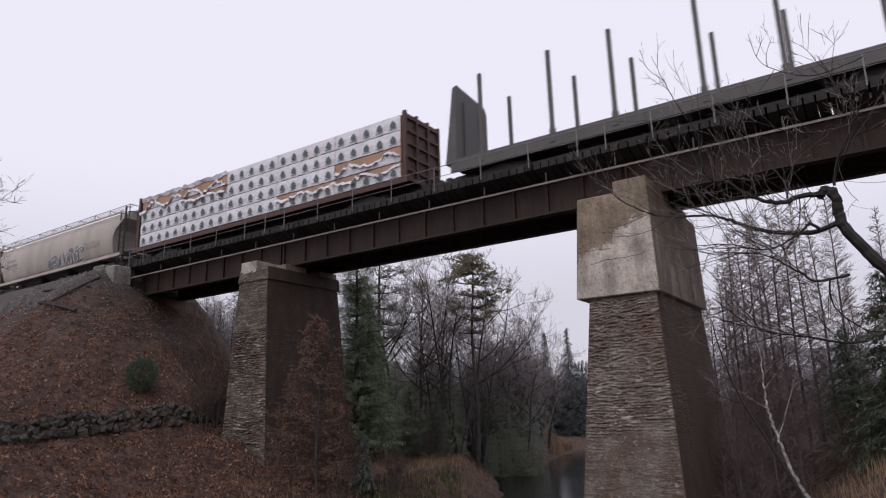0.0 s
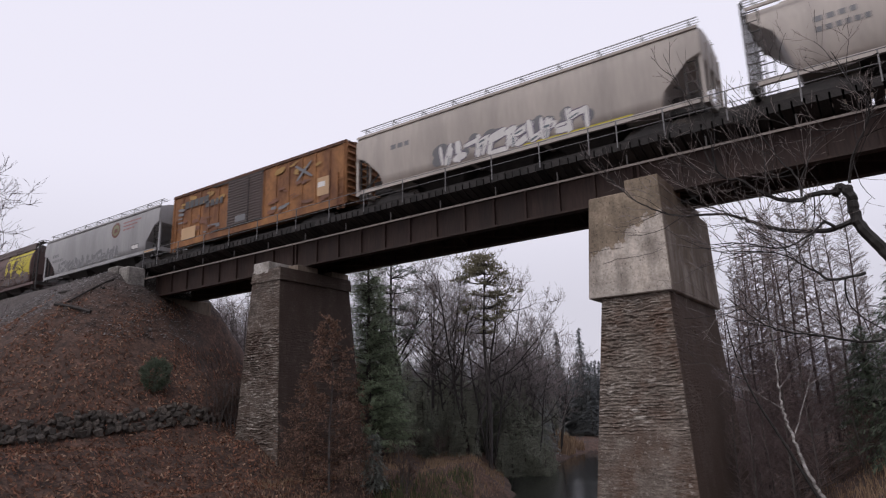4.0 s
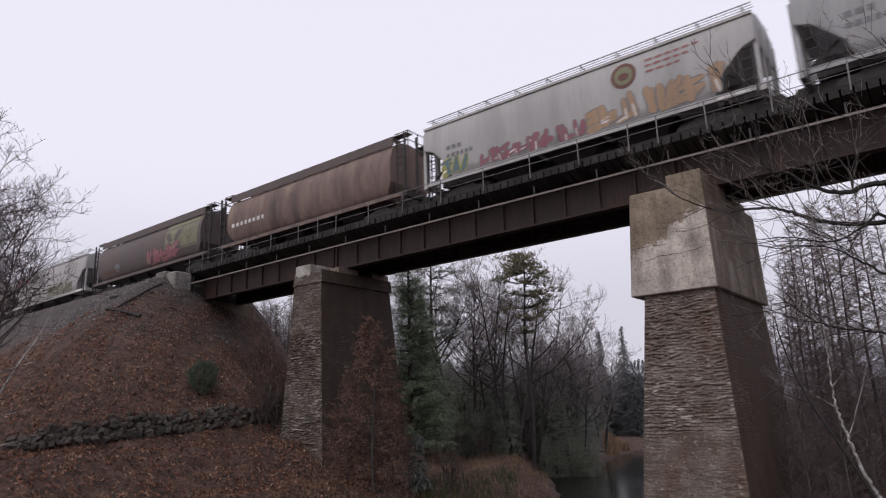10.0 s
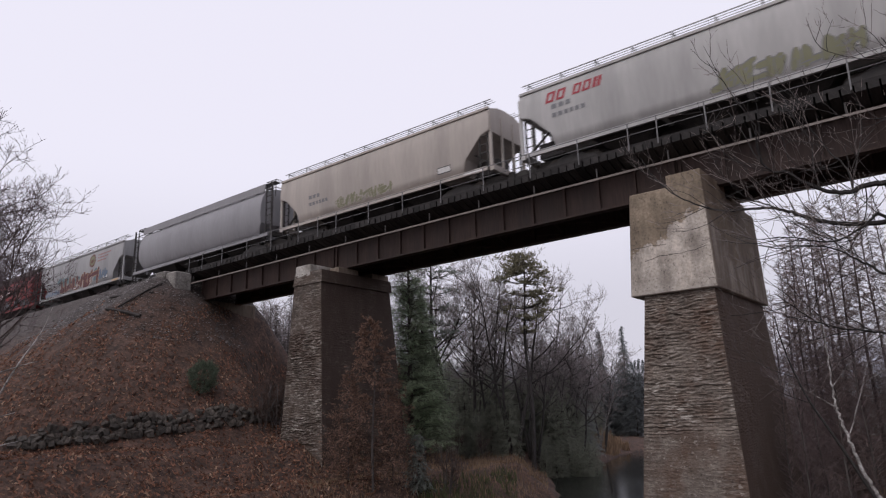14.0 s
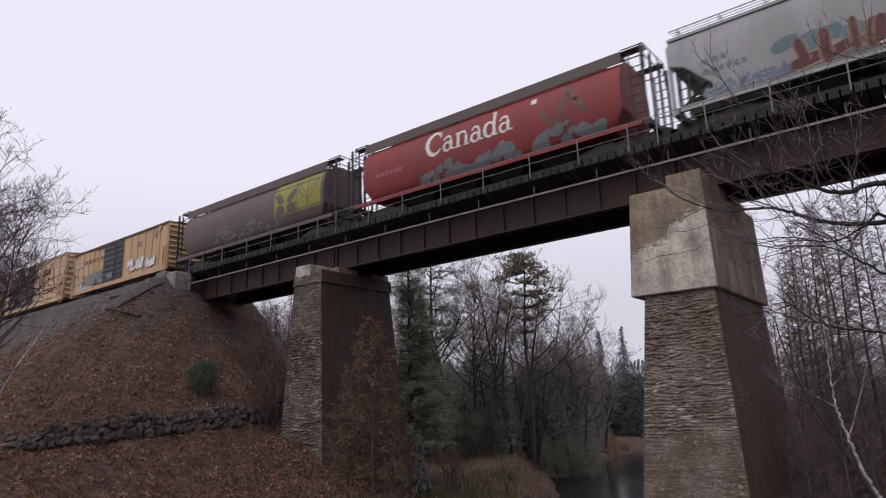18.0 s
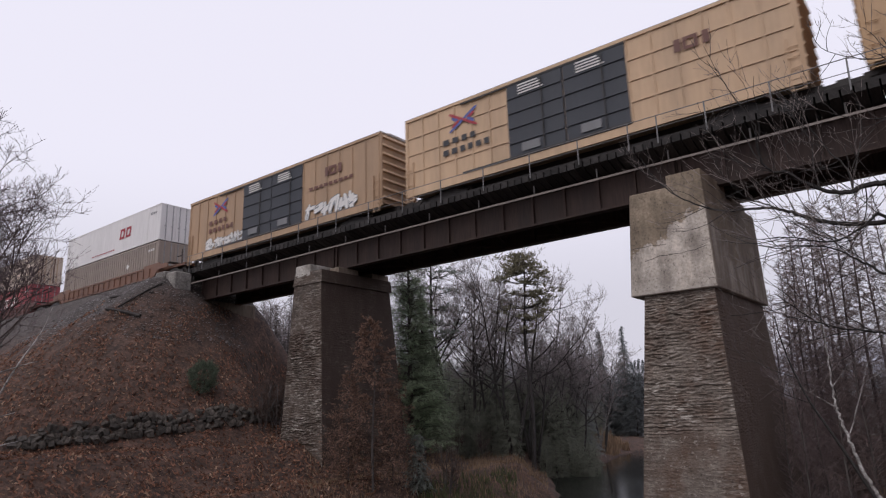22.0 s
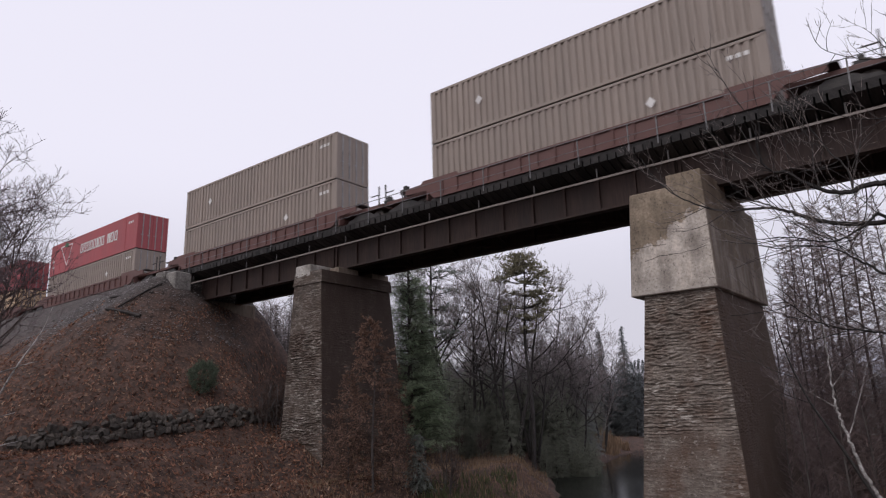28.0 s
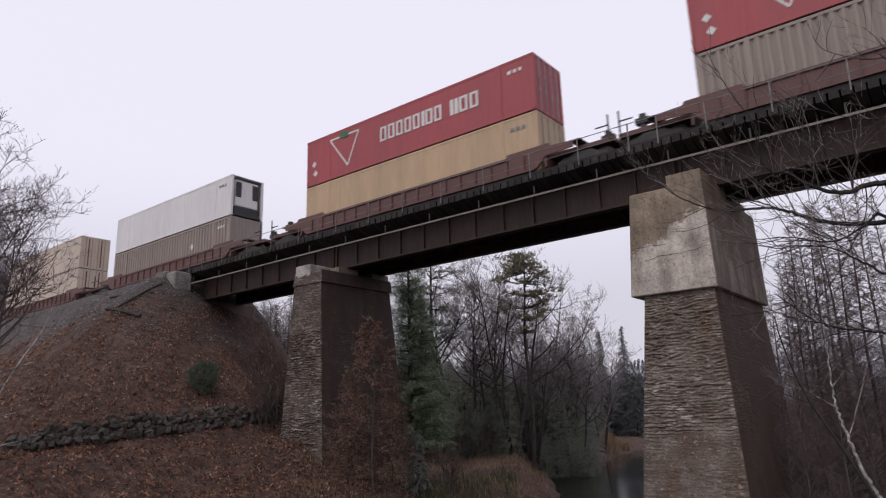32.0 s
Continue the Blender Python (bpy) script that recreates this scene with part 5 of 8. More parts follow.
def boxcar(s0, s1, paint, door_paint, top, label, style, end_paint=None, grid=0, louvres=18):
    """style: 'ribbed' (vertical posts), 'smooth'; door: the middle third."""
    L = s0 - s1
    th = mover("boxcar", (s0 + s1) / 2, label, "boxcar", "train cars")
    W2, h = 1.47, L / 2
    zb = 1.0
    bm = bmesh.new()
    loft(bm, [[(x, -W2, zb), (x, W2, zb), (x, W2, top - 0.15), (x, 0.7, top), (x, -0.7, top), (x, -W2, top - 0.15)] for x in (-h, h)])
    body = part("body", bm, paint, th)
    yf = lambda z: W2
    dw = 3.0 if style == "wide" else 1.65
    cx = 0.0 if style == "wide" else -0.4
    n = 6
    for sgn in (-1, 1):
        for a, b in ((-h + 0.1, cx - dw), (cx + dw, h - 0.1)):
            for k in range(n + 1):
                x = a + (b - a) * k / n
                part("side_post", boxes((x - 0.05, x + 0.05, *sorted((sgn * W2, sgn * (W2 + 0.055))), zb + 0.15, top - 0.28), bev=0.012), paint, body)
        for a, b in ((-h + 0.1, cx - dw), (cx + dw, h - 0.1)):
            for k in range(1, grid):
                z = zb + 0.15 + (top - 0.43 - zb) * k / grid
                part("side_rib", boxes((a, b, *sorted((sgn * W2, sgn * (W2 + 0.045))), z - 0.035, z + 0.035)), paint, body)
        part("top_chord", boxes((-h, h, *sorted((sgn * W2, sgn * (W2 + 0.07))), top - 0.28, top - 0.14)), paint if style == "wide" else M["rust"], th)
        part("side_sill", boxes((-h, h, *sorted((sgn * W2, sgn * (W2 + 0.065))), zb - 0.25, zb + 0.15)), paint, th)
        nd = 2 if style == "wide" else 1
        for d in range(nd):
            a, b = cx - dw + 2 * dw * d / nd + 0.03, cx - dw + 2 * dw * (d + 1) / nd - 0.03
            door = part("door", boxes((a, b, *sorted((sgn * W2, sgn * (W2 + 0.10))), zb + 0.12, top - 0.32), bev=0.015), door_paint, th)
            m = 5 if style == "wide" else louvres
            for k in range(1, m):
                z = zb + 0.12 + (top - 0.44 - zb) * k / m
                hh = 0.035 if style == "wide" else 0.045
                part("door_rib", boxes((a + 0.05, b - 0.05, *sorted((sgn * (W2 + 0.10), sgn * (W2 + 0.15))), z - hh, z + hh), bev=0.01), door_paint, door)
            if sgn < 0:
                xm = (a + b) / 2
                part("lock_rod", boxes((xm + 0.4, xm + 0.45, -W2 - 0.19, -W2 - 0.15, zb + 0.2, top - 0.5)), M["darksteel"], door)
                part("door_placard", boxes((xm - 0.75, xm + 0.2, -W2 - 0.16, -W2 - 0.15, zb + 0.35, zb + 0.75)), P["lgrey"], door)
                if style == "wide":
                    for q in range(4):
                        part("notice_bar", boxes((xm - 0.8, xm + 0.55 - 0.1 * q, -W2 - 0.17, -W2 - 0.155, top - 1.0 + 0.14 * q, top - 0.93 + 0.14 * q)), P["lwhite"], door)
        for z in (zb + 0.2, top - 0.35):
            part("door_track", boxes((cx - dw * 1.9, cx + dw, *sorted((sgn * (W2 + 0.06), sgn * (W2 + 0.12))), z - 0.05, z + 0.03)), M["darksteel"], th)
    ep = end_paint or paint
    for s in (-1, 1):
        x = s * h
        for k in range(8):
            z = zb + 0.35 + (top - zb - 0.7) * k / 7
            bm = bmesh.new()
            loft(bm, [[(x, y, z - 0.12), (x + s * 0.14, y, z - 0.06), (x, y, z + 0.12)] for y in (-1.36, 1.36)])
            part("end_corrugation", bm, ep, th, "pressed steel end rib" if k == 0 else "")
        for y in (-1.42, 1.42):
            part("corner_post", boxes((x - 0.06, x + 0.06, y - 0.06, y + 0.06, zb - 0.2, top - 0.15)), paint, th)
        lad = part("ladder", boxes((x - s * 0.5 - 0.02, x - s * 0.5 + 0.02, -W2 - 0.1, -W2, 0.5, 2.6), (x - s * 0.08 - 0.02, x - s * 0.08 + 0.02, -W2 - 0.1, -W2, 0.5, 2.6)), paint, th)
        for k in range(5):
            z = 0.55 + 0.42 * k
            part("rung", boxes((min(x - s * 0.5, x - s * 0.08), max(x - s * 0.5, x - s * 0.08), -W2 - 0.09, -W2 - 0.06, z - 0.015, z + 0.015)), paint, lad)
        truck(th, s * (h - 2.4))
        coupler(th, s * h, s, 1.0)
    part("roof", boxes((-h - 0.05, h + 0.05, -1.5, 1.5, top - 0.14, top - 0.09), (-h, h, -0.72, 0.72, top - 0.1, top + 0.02)), M["galv"] if style == "wide" else M["rust"], th)
    part("centre_sill", boxes((-h - 0.3, h + 0.3, -0.3, 0.3, 0.5, zb)), M["darksteel"], th)
    return th, yf, h, top


CL, CH, CW = 16.154, 2.896, 1.2955


def container(s0, z0, paint, label, corr=True, doors=None, reefer=False):
    """53-foot container with its front end at s0."""
    th = mover("shipping_container", s0 - CL / 2, label, "container", "stacked containers")
    h, wy = CL / 2, CW
    x4 = 6.1
    if corr:
        pts = []
        per, x = 0.355, -h + 0.12
        while x < h - 0.12 - per:
            pts += [(x, 0.008), (x + 0.16, 0.008), (x + 0.20, 0.085), (x + 0.31, 0.085)]
            x += per
        pts += [(x, 0.012), (h - 0.12, 0.012)]
    else:
        pts = [(-h + 0.12, 0.015), (h - 0.12, 0.015)]
    for sgn in (-1, 1):
        bm = bmesh.new()
        loft(bm, [[(x, sgn * (wy - d), z0 + 0.14) for x, d in pts], [(x, sgn * (wy - d), z0 + CH - 0.1) for x, d in pts]], close=False)
        part("side_wall", bm, paint, th)
        part("bottom_rail", boxes((-h + 0.1, h - 0.1, *sorted((sgn * wy, sgn * (wy - 0.09))), z0 + 0.01, z0 + 0.15)), paint, th)
        part("top_rail", boxes((-h + 0.1, h - 0.1, *sorted((sgn * wy, sgn * (wy - 0.09))), z0 + CH - 0.12, z0 + CH)), paint, th)
        for x in (-h + 0.08, h - 0.08):
            part("corner_post", boxes((x - 0.08, x + 0.08, *sorted((sgn * wy, sgn * (wy - 0.16))), z0, z0 + CH), bev=0.008), paint, th)
        for x in (-x4, x4):
            part("side_post", boxes((x - 0.11, x + 0.11, *sorted((sgn * (wy + 0.012), sgn * (wy - 0.1))), z0, z0 + CH), bev=0.008), paint, th)
    part("roof_panel", boxes((-h + 0.02, h - 0.02, -wy + 0.02, wy - 0.02, z0 + CH - 0.05, z0 + CH - 0.02)), paint, th)
    part("floor_panel", boxes((-h + 0.02, h - 0.02, -wy + 0.05, wy - 0.05, z0 + 0.05, z0 + 0.14)), M["darksteel"], th)
    part("end_wall", boxes((-h + 0.03, -h + 0.09, -wy + 0.1, wy - 0.1, z0 + 0.1, z0 + CH - 0.05)), paint, th)
    if reefer:
        part("end_wall", boxes((h - 0.75, h - 0.68, -wy + 0.1, wy - 0.1, z0 + 0.1, z0 + CH - 0.05)), P["black"], th)
        u = part("cooling_unit", boxes((h - 0.68, h - 0.12, -0.95, 0.95, z0 + 0.75, z0 + CH - 0.25), bev=0.06), P["white"], th, "white refrigeration unit")
        part("unit_base", boxes((h - 0.68, h - 0.1, -1.0, 1.0, z0 + 0.1, z0 + 0.72), bev=0.04), P["black"], u)
        part("grille", boxes((h - 0.125, h - 0.10, -0.9, -0.45, z0 + 1.4, z0 + CH - 0.4)), P["black"], u)
        part("grille", boxes((h - 0.125, h - 0.10, 0.45, 0.9, z0 + 1.4, z0 + CH - 0.4)), P["black"], u)
    else:
        for sgn in (-1, 1):
            d = part("door", boxes((h - 0.08, h - 0.03, *sorted((sgn * 0.01, sgn * (wy - 0.12))), z0 + 0.15, z0 + CH - 0.12), bev=0.01), paint, th)
            for k, y in enumerate((0.28, 0.82)):
                part("lock_rod", boxes((h - 0.035, h + 0.01, sgn * y - 0.03, sgn * y + 0.03, z0 + 0.05, z0 + CH - 0.05)), M["galv"] if not doors else P["tan"], d)
                part("lock_handle", boxes((h + 0.0, h + 0.03, sgn * y - 0.15, sgn * y + 0.05, z0 + 1.1, z0 + 1.16)), M["galv"] if not doors else P["tan"], d)
            if doors:
                part("rust_stain", boxes((h - 0.031, h - 0.024, *sorted((sgn * 0.5, sgn * 0.6)), z0 + 0.2, z0 + CH - 0.2)), doors, d, "rust-stained door panel")
        part("end_header", boxes((h - 0.1, h - 0.01, -wy + 0.1, wy - 0.1, z0 + CH - 0.13, z0 + CH)), paint, th)
        part("end_sill", boxes((h - 0.1, h - 0.01, -wy + 0.1, wy - 0.1, z0, z0 + 0.15)), paint, th)
    return th, (lambda z: wy)


def well_car(s0, paint, label, sill=1.55, ribs=True):
    """Well car under a container whose front end is at s0."""
    c = s0 - CL / 2
    th = mover("well_car", c, label, "well car", "well cars")
    h = CL / 2 + 0.25
    for y in (-1, 1):
        yy = y * 1.42
        bm = bmesh.new()
        prof = [(-h - 1.5, 0.95), (-h - 1.5, 1.25), (-h - 0.4, 1.3), (-h - 0.3, sill), (-h + 1.9, sill), (-h + 2.0, sill - 0.2), (h - 2.0, sill - 0.2), (h - 1.9, sill), (h + 0.3, sill), (h + 0.4, 1.3), (h + 1.5, 1.25), (h + 1.5, 0.95), (h + 0.1, 0.9), (h - 0.4, 0.42), (-h + 0.4, 0.42), (-h - 0.1, 0.9)]
        loft(bm, [[(a, yy + d, b) for a, b in prof] for d in (-0.03, 0.03)])
        sd = part("side_sill", bm, paint, th)
        part("top_chord", boxes((-h + 1.95, h - 1.95, yy - 0.09, yy + 0.09, sill - 0.3, sill - 0.18)), paint, sd)
        part("bottom_chord", boxes((-h + 0.45, h - 0.45, yy - 0.09, yy + 0.09, 0.36, 0.46)), paint, sd)
        if ribs:
            for k in range(17):
                x = -h + 1.0 + (2 * h - 2.0) * k / 16
                part("rib", boxes((x - 0.045, x + 0.045, *sorted((yy + y * 0.03, yy + y * 0.11)), 0.46, sill - 0.3)), paint, sd)
    part("floor_beam", boxes((-h + 0.2, h - 0.2, -1.4, 1.4, 0.28, 0.37)), M["darksteel"], th)
    for s in (-1, 1):
        x0, x1 = sorted((s * (h + 0.1), s * (h + 3.25)))
        part("end_platform", boxes((x0, x1, -1.1, 1.1, 0.85, 1.05), bev=0.02), paint, th)
        part("end_beam", boxes((*sorted((s * (h + 0.1), s * (h + 3.3))), -0.3, 0.3, 0.6, 1.15)), M["darksteel"], th)
        part("end_bulkhead", boxes((*sorted((s * (h + 0.02), s * (h + 0.12))), -1.4, 1.4, 0.4, 1.3)), paint, th)
        for y in (-1.25, 1.25):
            part("grab_iron", boxes((s * (h + 3.1) - 0.03, s * (h + 3.1) + 0.03, y - 0.03, y + 0.03, 0.9, 2.0), (*sorted((s * (h + 2.5), s * (h + 3.1))), y - 0.02, y + 0.02, 1.5, 1.55)), M["darksteel"], th)
        part("brake_stand", boxes((s * (h + 2.4) - 0.12, s * (h + 2.4) + 0.12, 0.35 * s - 0.12, 0.35 * s + 0.12, 1.05, 1.95), (s * (h + 2.4) - 0.3, s * (h + 2.4) + 0.3, 0.35 * s - 0.16, 0.35 * s + 0.16, 1.5, 1.75)), M["darksteel"], th)
        part("cross_walk", boxes((s * (h + 1.6) - 0.25, s * (h + 1.6) + 0.25, -1.45, 1.45, 1.2, 1.26)), M["darksteel"], th)
        truck(th, s * (h + 1.75))
        coupler(th, s * (h + 3.2), s, 0.35)
    return th


def build_train():
    stake_car(328.4)
    lumber_car(325.6, 302.3)
    # pale grain hoppers at the head
    th, yf, h = hopper(300.9, 281.5, "tear", P["cream"], "cream-grey rounded covered hopper with sprayed graffiti", M["galv"])
    graffiti(th, yf, -0.2, 4.2, 1.3, 2.4, P["lgrey"], P["lwhite"], 31, "grey and white sprayed graffiti with blue shading", "wild", P["ldark"], P["lsteel"])
    graffiti(th, yf, 4.6, 6.6, 2.0, 2.5, P["cream"], P["lolive"], 131, "thin olive tag")
    bars(th, yf, -7.3, 2.75, 4, 0.24, 0.22, 0.12, P["lgrey"])
    bars(th, yf, -7.3, 2.35, 6, 0.2, 0.2, 0.1, P["lgrey"])
    th, yf, h = hopper(280.15, 262.2, "flat", P["cream"], "cream-grey covered hopper with graffiti along the sill", M["galv"])
    graffiti(th, yf, -3.6, 4.2, 1.25, 2.35, P["lwhite"], P["lpurple2"], 41, "pale sprayed graffiti with purple outline", "wild", P["lsteel"], P["lgrey"])
    bars(th, yf, -6.5, 2.9, 3, 0.3, 0.25, 0.12, P["lgrey"])
    decal("yellow_stripe", [(1.0, 1.13, 1.3), (6.0, 1.13, 1.3)], P["lyel"], th, yf)
    th, yf, h, top = boxcar(261.4, 245.7, P["orange"], P["dbrown"], 4.5, "rusted orange boxcar with a dark louvred door", "narrow")
    rng = random.Random(9)
    ys = lambda z: 1.53
    for q, (m, rows) in enumerate((
            (P["lfade"], [(rng.uniform(-7.3, -3.0), rng.uniform(1.3, 2.6)) for k in range(16)] + [(rng.uniform(1.6, 6.6), rng.uniform(1.3, 2.8)) for k in range(16)]),
            (P["ochre"], [(rng.uniform(-7.2, -3.0), rng.uniform(3.2, 3.95)) for k in range(9)] + [(rng.uniform(1.8, 6.6), rng.uniform(3.2, 3.95)) for k in range(9)]),
            (P["lgrey"], [(-4.4 + 0.4 * k, 1.35 + rng.uniform(0, 0.4)) for k in range(4)] + [(-7.2, 2.4 + 0.3 * k) for k in range(4)] + [(2.0 + 0.6 * k, 1.4 + rng.uniform(0, 0.3)) for k in range(3)]))):
        S = Spray(ys)
        for k, (x, z) in enumerate(rows):
            S.stroke(x, z, x + rng.uniform(0.25, 0.9), z + rng.uniform(-0.12, 0.12), rng.uniform(0.06, 0.26), 0.003 + 0.0005 * k + 0.001 * q)
        tagged(raw("paint_patch", S.v, S.f, m, th), "flaking faded paint patches", kind="stuff")
    bars(th, ys, -6.5, 3.25, 5, 0.42, 0.5, 0.06, P["dgrey2"], "worn dark lettering remains", 0.1, seed=5)
    bars(th, ys, -4.3, 2.95, 4, 0.36, 0.4, 0.1, P["dgrey2"], "", 0.1, seed=6)
    S = Spray(ys)
    S.stroke(4.0, 3.75, 5.4, 2.85, 0.16, 0.026)
    S.stroke(4.1, 2.8, 5.3, 3.8, 0.16, 0.028)
    raw("cross_mark", S.v, S.f, P["lgrey"], th, "faded crossed mark")
    decal("yellow_panel", [(-6.7, 1.15, 1.95), (-5.2, 1.15, 1.95)], P["yellow"], th, ys, 0.03)
    e = decal("yellow_panel", [(5.8, 1.55, 2.6), (6.7, 1.55, 2.6)], P["yellow"], th, ys, 0.03)
    decal("notice_bar", [(5.85, 2.05, 2.35), (6.4, 2.05, 2.35)], P["lwhite"], e, ys, 0.034)
    spec = [
        (244.35, 228.1, "flat", "grey", "light grey covered hopper with a round emblem"),
        (226.9, 209.7, "barrel", "brown", "maroon-brown cylindrical grain hopper with yellow wheat emblem"),
        (208.5, 192.0, "flat", "grey", "light grey covered hopper with blue graffiti"),
        (190.95, 174.6, "flat", "grey2", "pale grey covered hopper with faded orange graffiti"),
        (173.4, 156.35, "barrel", "brown2", "faded brown cylindrical grain hopper streaked with rust"),
        (155.3, 137.9, "barrel", "dbrown", "dark brown cylindrical grain hopper with pink graffiti"),
        (136.7, 120.3, "flat", "grey2", "pale grey covered hopper with red lettering blocks"),
        (118.8, 102.8, "flat", "cream", "cream-grey covered hopper with olive graffiti"),
        (102.0, 84.5, "barrel", "dgrey", "slate grey cylindrical covered hopper"),
        (83.1, 67.2, "flat", "grey", "light grey covered hopper with red graffiti"),
        (66.3, 48.9, "barrel", "red", "red cylindrical grain hopper lettered in white"),
        (47.8, 30.7, "barrel", "dbrown", "dark brown cylindrical grain hopper with yellow wheat emblem"),
    ]
    cars = []
    for k, (a, b, kind, col, label) in enumerate(spec):
        roof = M["galv"] if kind == "flat" else (P["dgrey"] if col == "dgrey" else P["dbrown"])
        cars.append(hopper(a, b, kind, P[col], label, roof, ribs=0))
    # stencil box and a reflective strip near the leading end of the grey hoppers
    for (th, yf, h), (a, b, kind, col, label) in zip(cars, spec):
        if kind == "flat":
            e = decal("stencil_box", [(h - 3.3, 1.5, 1.84), (h - 2.45, 1.5, 1.84)], P["ldark"], th, yf, 0.008)
            decal("stencil_face", [(h - 3.26, 1.54, 1.8), (h - 2.49, 1.54, 1.8)], P["lwhite"], e, yf, 0.012)
            bars(e, yf, h - 3.2, 1.62, 5, 0.09, 0.1, 0.04, P["lgrey"])
            part("reflective_strip", boxes((h - 1.6, h - 0.5, -1.578, -1.571, 1.03, 1.16)), P["yellow"] if col == "grey" else P["lwhite"], th, "worn reflective strip on the sill")

    def reporting(i, x=-6.6, z=2.6, m="lgrey"):
        th, yf, h = cars[i]
        bars(th, yf, x, z, 3, 0.24, 0.22, 0.1, P[m])
        bars(th, yf, x, z - 0.4, 6, 0.2, 0.2, 0.09, P[m])
    # light grey, round emblem
    for i, cx in ((0, 2.6), (2, 2.6), (3, 2.9), (9, 2.6)):
        th, yf, h = cars[i]
        round_logo(th, yf, cx, 3.3, 0.56, P["lrust"], P["lolive"])
        for q in range(3):
            bars(th, yf, cx + 0.95, 3.6 - 0.26 * q, 6 - q, 0.3, 0.1, 0.09, P["lfaded"], "red lettering bars" if q == 0 else "", seed=q)
        reporting(i)
    th, yf, h = cars[0]
    graffiti(th, yf, -5.8, 2.8, 1.25, 2.2, P["lgrey"], P["grey"], 51, "grey sprayed graffiti")
    th, yf, h = cars[1]
    emblem_wheat(th, yf, 2.9, 7.35, P["lyel"])
    graffiti(th, yf, -3.4, 1.2, 1.3, 2.1, P["brown"], P["lgrey"], 52, "grey outlined bubble graffiti", "bubble")
    graffiti(th, yf, 1.2, 6.6, 1.35, 2.35, P["brown2"], P["lgrey"], 152, "grey sprayed graffiti")
    reporting(1, -6.8, 2.9, "lrust")
    th, yf, h = cars[2]
    graffiti(th, yf, 0.4, 4.4, 1.25, 2.3, P["grey2"], P["lblue"], 53, "pale sprayed graffiti with blue shading", "wild", P["lsteel"], P["lblue"])
    graffiti(th, yf, -4.6, -0.2, 1.25, 2.0, P["grey"], P["lgrey"], 54, "grey sprayed graffiti")
    th, yf, h = cars[3]
    graffiti(th, yf, 1.0, 6.2, 1.3, 2.6, P["tan"], P["lgrey"], 55, "dull orange sprayed graffiti", "wild", P["lwhite"])
    graffiti(th, yf, -4.6, 1.0, 1.25, 2.1, P["lpink"], P["lgrey"], 56, "pink sprayed graffiti", "wild", P["lwhite"])
    graffiti(th, yf, -7.0, -5.4, 1.3, 2.2, P["lteal"], P["lyel"], 155, "small green and yellow tag", "wild")
    th, yf, h = cars[4]
    bars(th, yf, -6.9, 2.2, 8, 0.26, 0.24, 0.2, P["lwhite"], "white number bars")
    th, yf, h = cars[5]
    emblem_wheat(th, yf, 2.9, 7.2, P["lolive"], P["dbrown"])
    graffiti(th, yf, 0.2, 4.6, 1.4, 2.6, P["lpink"], P["lrust"], 57, "pink sprayed graffiti", "wild", P["lolive"])
    decal("rust_stripe", [(-6.8, 1.75, 1.9), (-4.0, 1.75, 1.9)], P["lrust"], th, yf)
    decal("skull_mark", ell(-4.3, 2.0, 0.4, 0.32), P["lgrey"], th, yf)
    th, yf, h = cars[6]
    block_letters(th, yf, -6.7, 3.25, "aa", 0.42, 0.5, P["lred"], "red lettering blocks", 0.28)
    block_letters(th, yf, -5.35, 3.25, "aaii", 0.38, 0.48, P["lred"], "", 0.28)
    reporting(6, -6.4, 2.9)
    graffiti(th, yf, 0.4, 5.2, 1.3, 2.25, P["lolive"], P["lgrey"], 58, "olive-green sprayed graffiti")
    th, yf, h = cars[7]
    graffiti(th, yf, -3.0, 1.3, 1.35, 2.05, P["lolive"], P["cream"], 59, "olive sprayed graffiti")
    reporting(7, -5.2, 2.4)
    th, yf, h = cars[9]
    graffiti(th, yf, -3.6, 3.2, 1.25, 2.65, P["lmaroon"], P["tan"], 60, "dull red sprayed graffiti with tan outline", "wild", P["lwhite"], P["lteal"])
    graffiti(th, yf, 3.2, 5.4, 1.5, 2.4, P["lblue"], P["lsteel"], 61, "blue sprayed graffiti")
    graffiti(th, yf, -6.6, -3.8, 1.25, 1.8, P["lblue"], P["grey"], 64, "")
    th, yf, h = cars[10]
    serif_word(th, yf, -3.0, 2.58, 1.22, P["lwhite"])
    decal("flag_mark", [(3.25, 3.5, 3.75), (3.55, 3.5, 3.75)], P["lwhite"], th, yf)
    graffiti(th, yf, -3.5, 6.6, 1.35, 2.25, P["lsteel"], P["lgrey"], 62, "grey-blue sprayed clumps of foliage", "cloud")
    for q, (x, z) in enumerate(((4.0, 2.6), (4.9, 3.0), (5.7, 2.7), (4.6, 2.3), (5.3, 3.4))):
        decal("wheat_mark", ell(x, z, 0.35, 0.3, 10, 1.0 if q % 2 else -1.0), P["lrust"], th, yf)
    bars(th, yf, -6.6, 2.35, 6, 0.24, 0.22, 0.1, P["lpink"])
    th, yf, h = cars[11]
    emblem_wheat(th, yf, 2.9, 7.2, P["lolive2"], P["dbrown"])
    graffiti(th, yf, -3.8, 3.4, 1.35, 2.5, P["dgrey2"], P["lgrey"], 63, "grey sprayed clumps", "cloud")
    # boxcars
    th, yf, h, top = boxcar(29.4, 13.7, P["yellow"], P["dblue"], 4.55, "yellow boxcar with a blue-black panelled door and graffiti", "narrow", None, 0, 7)
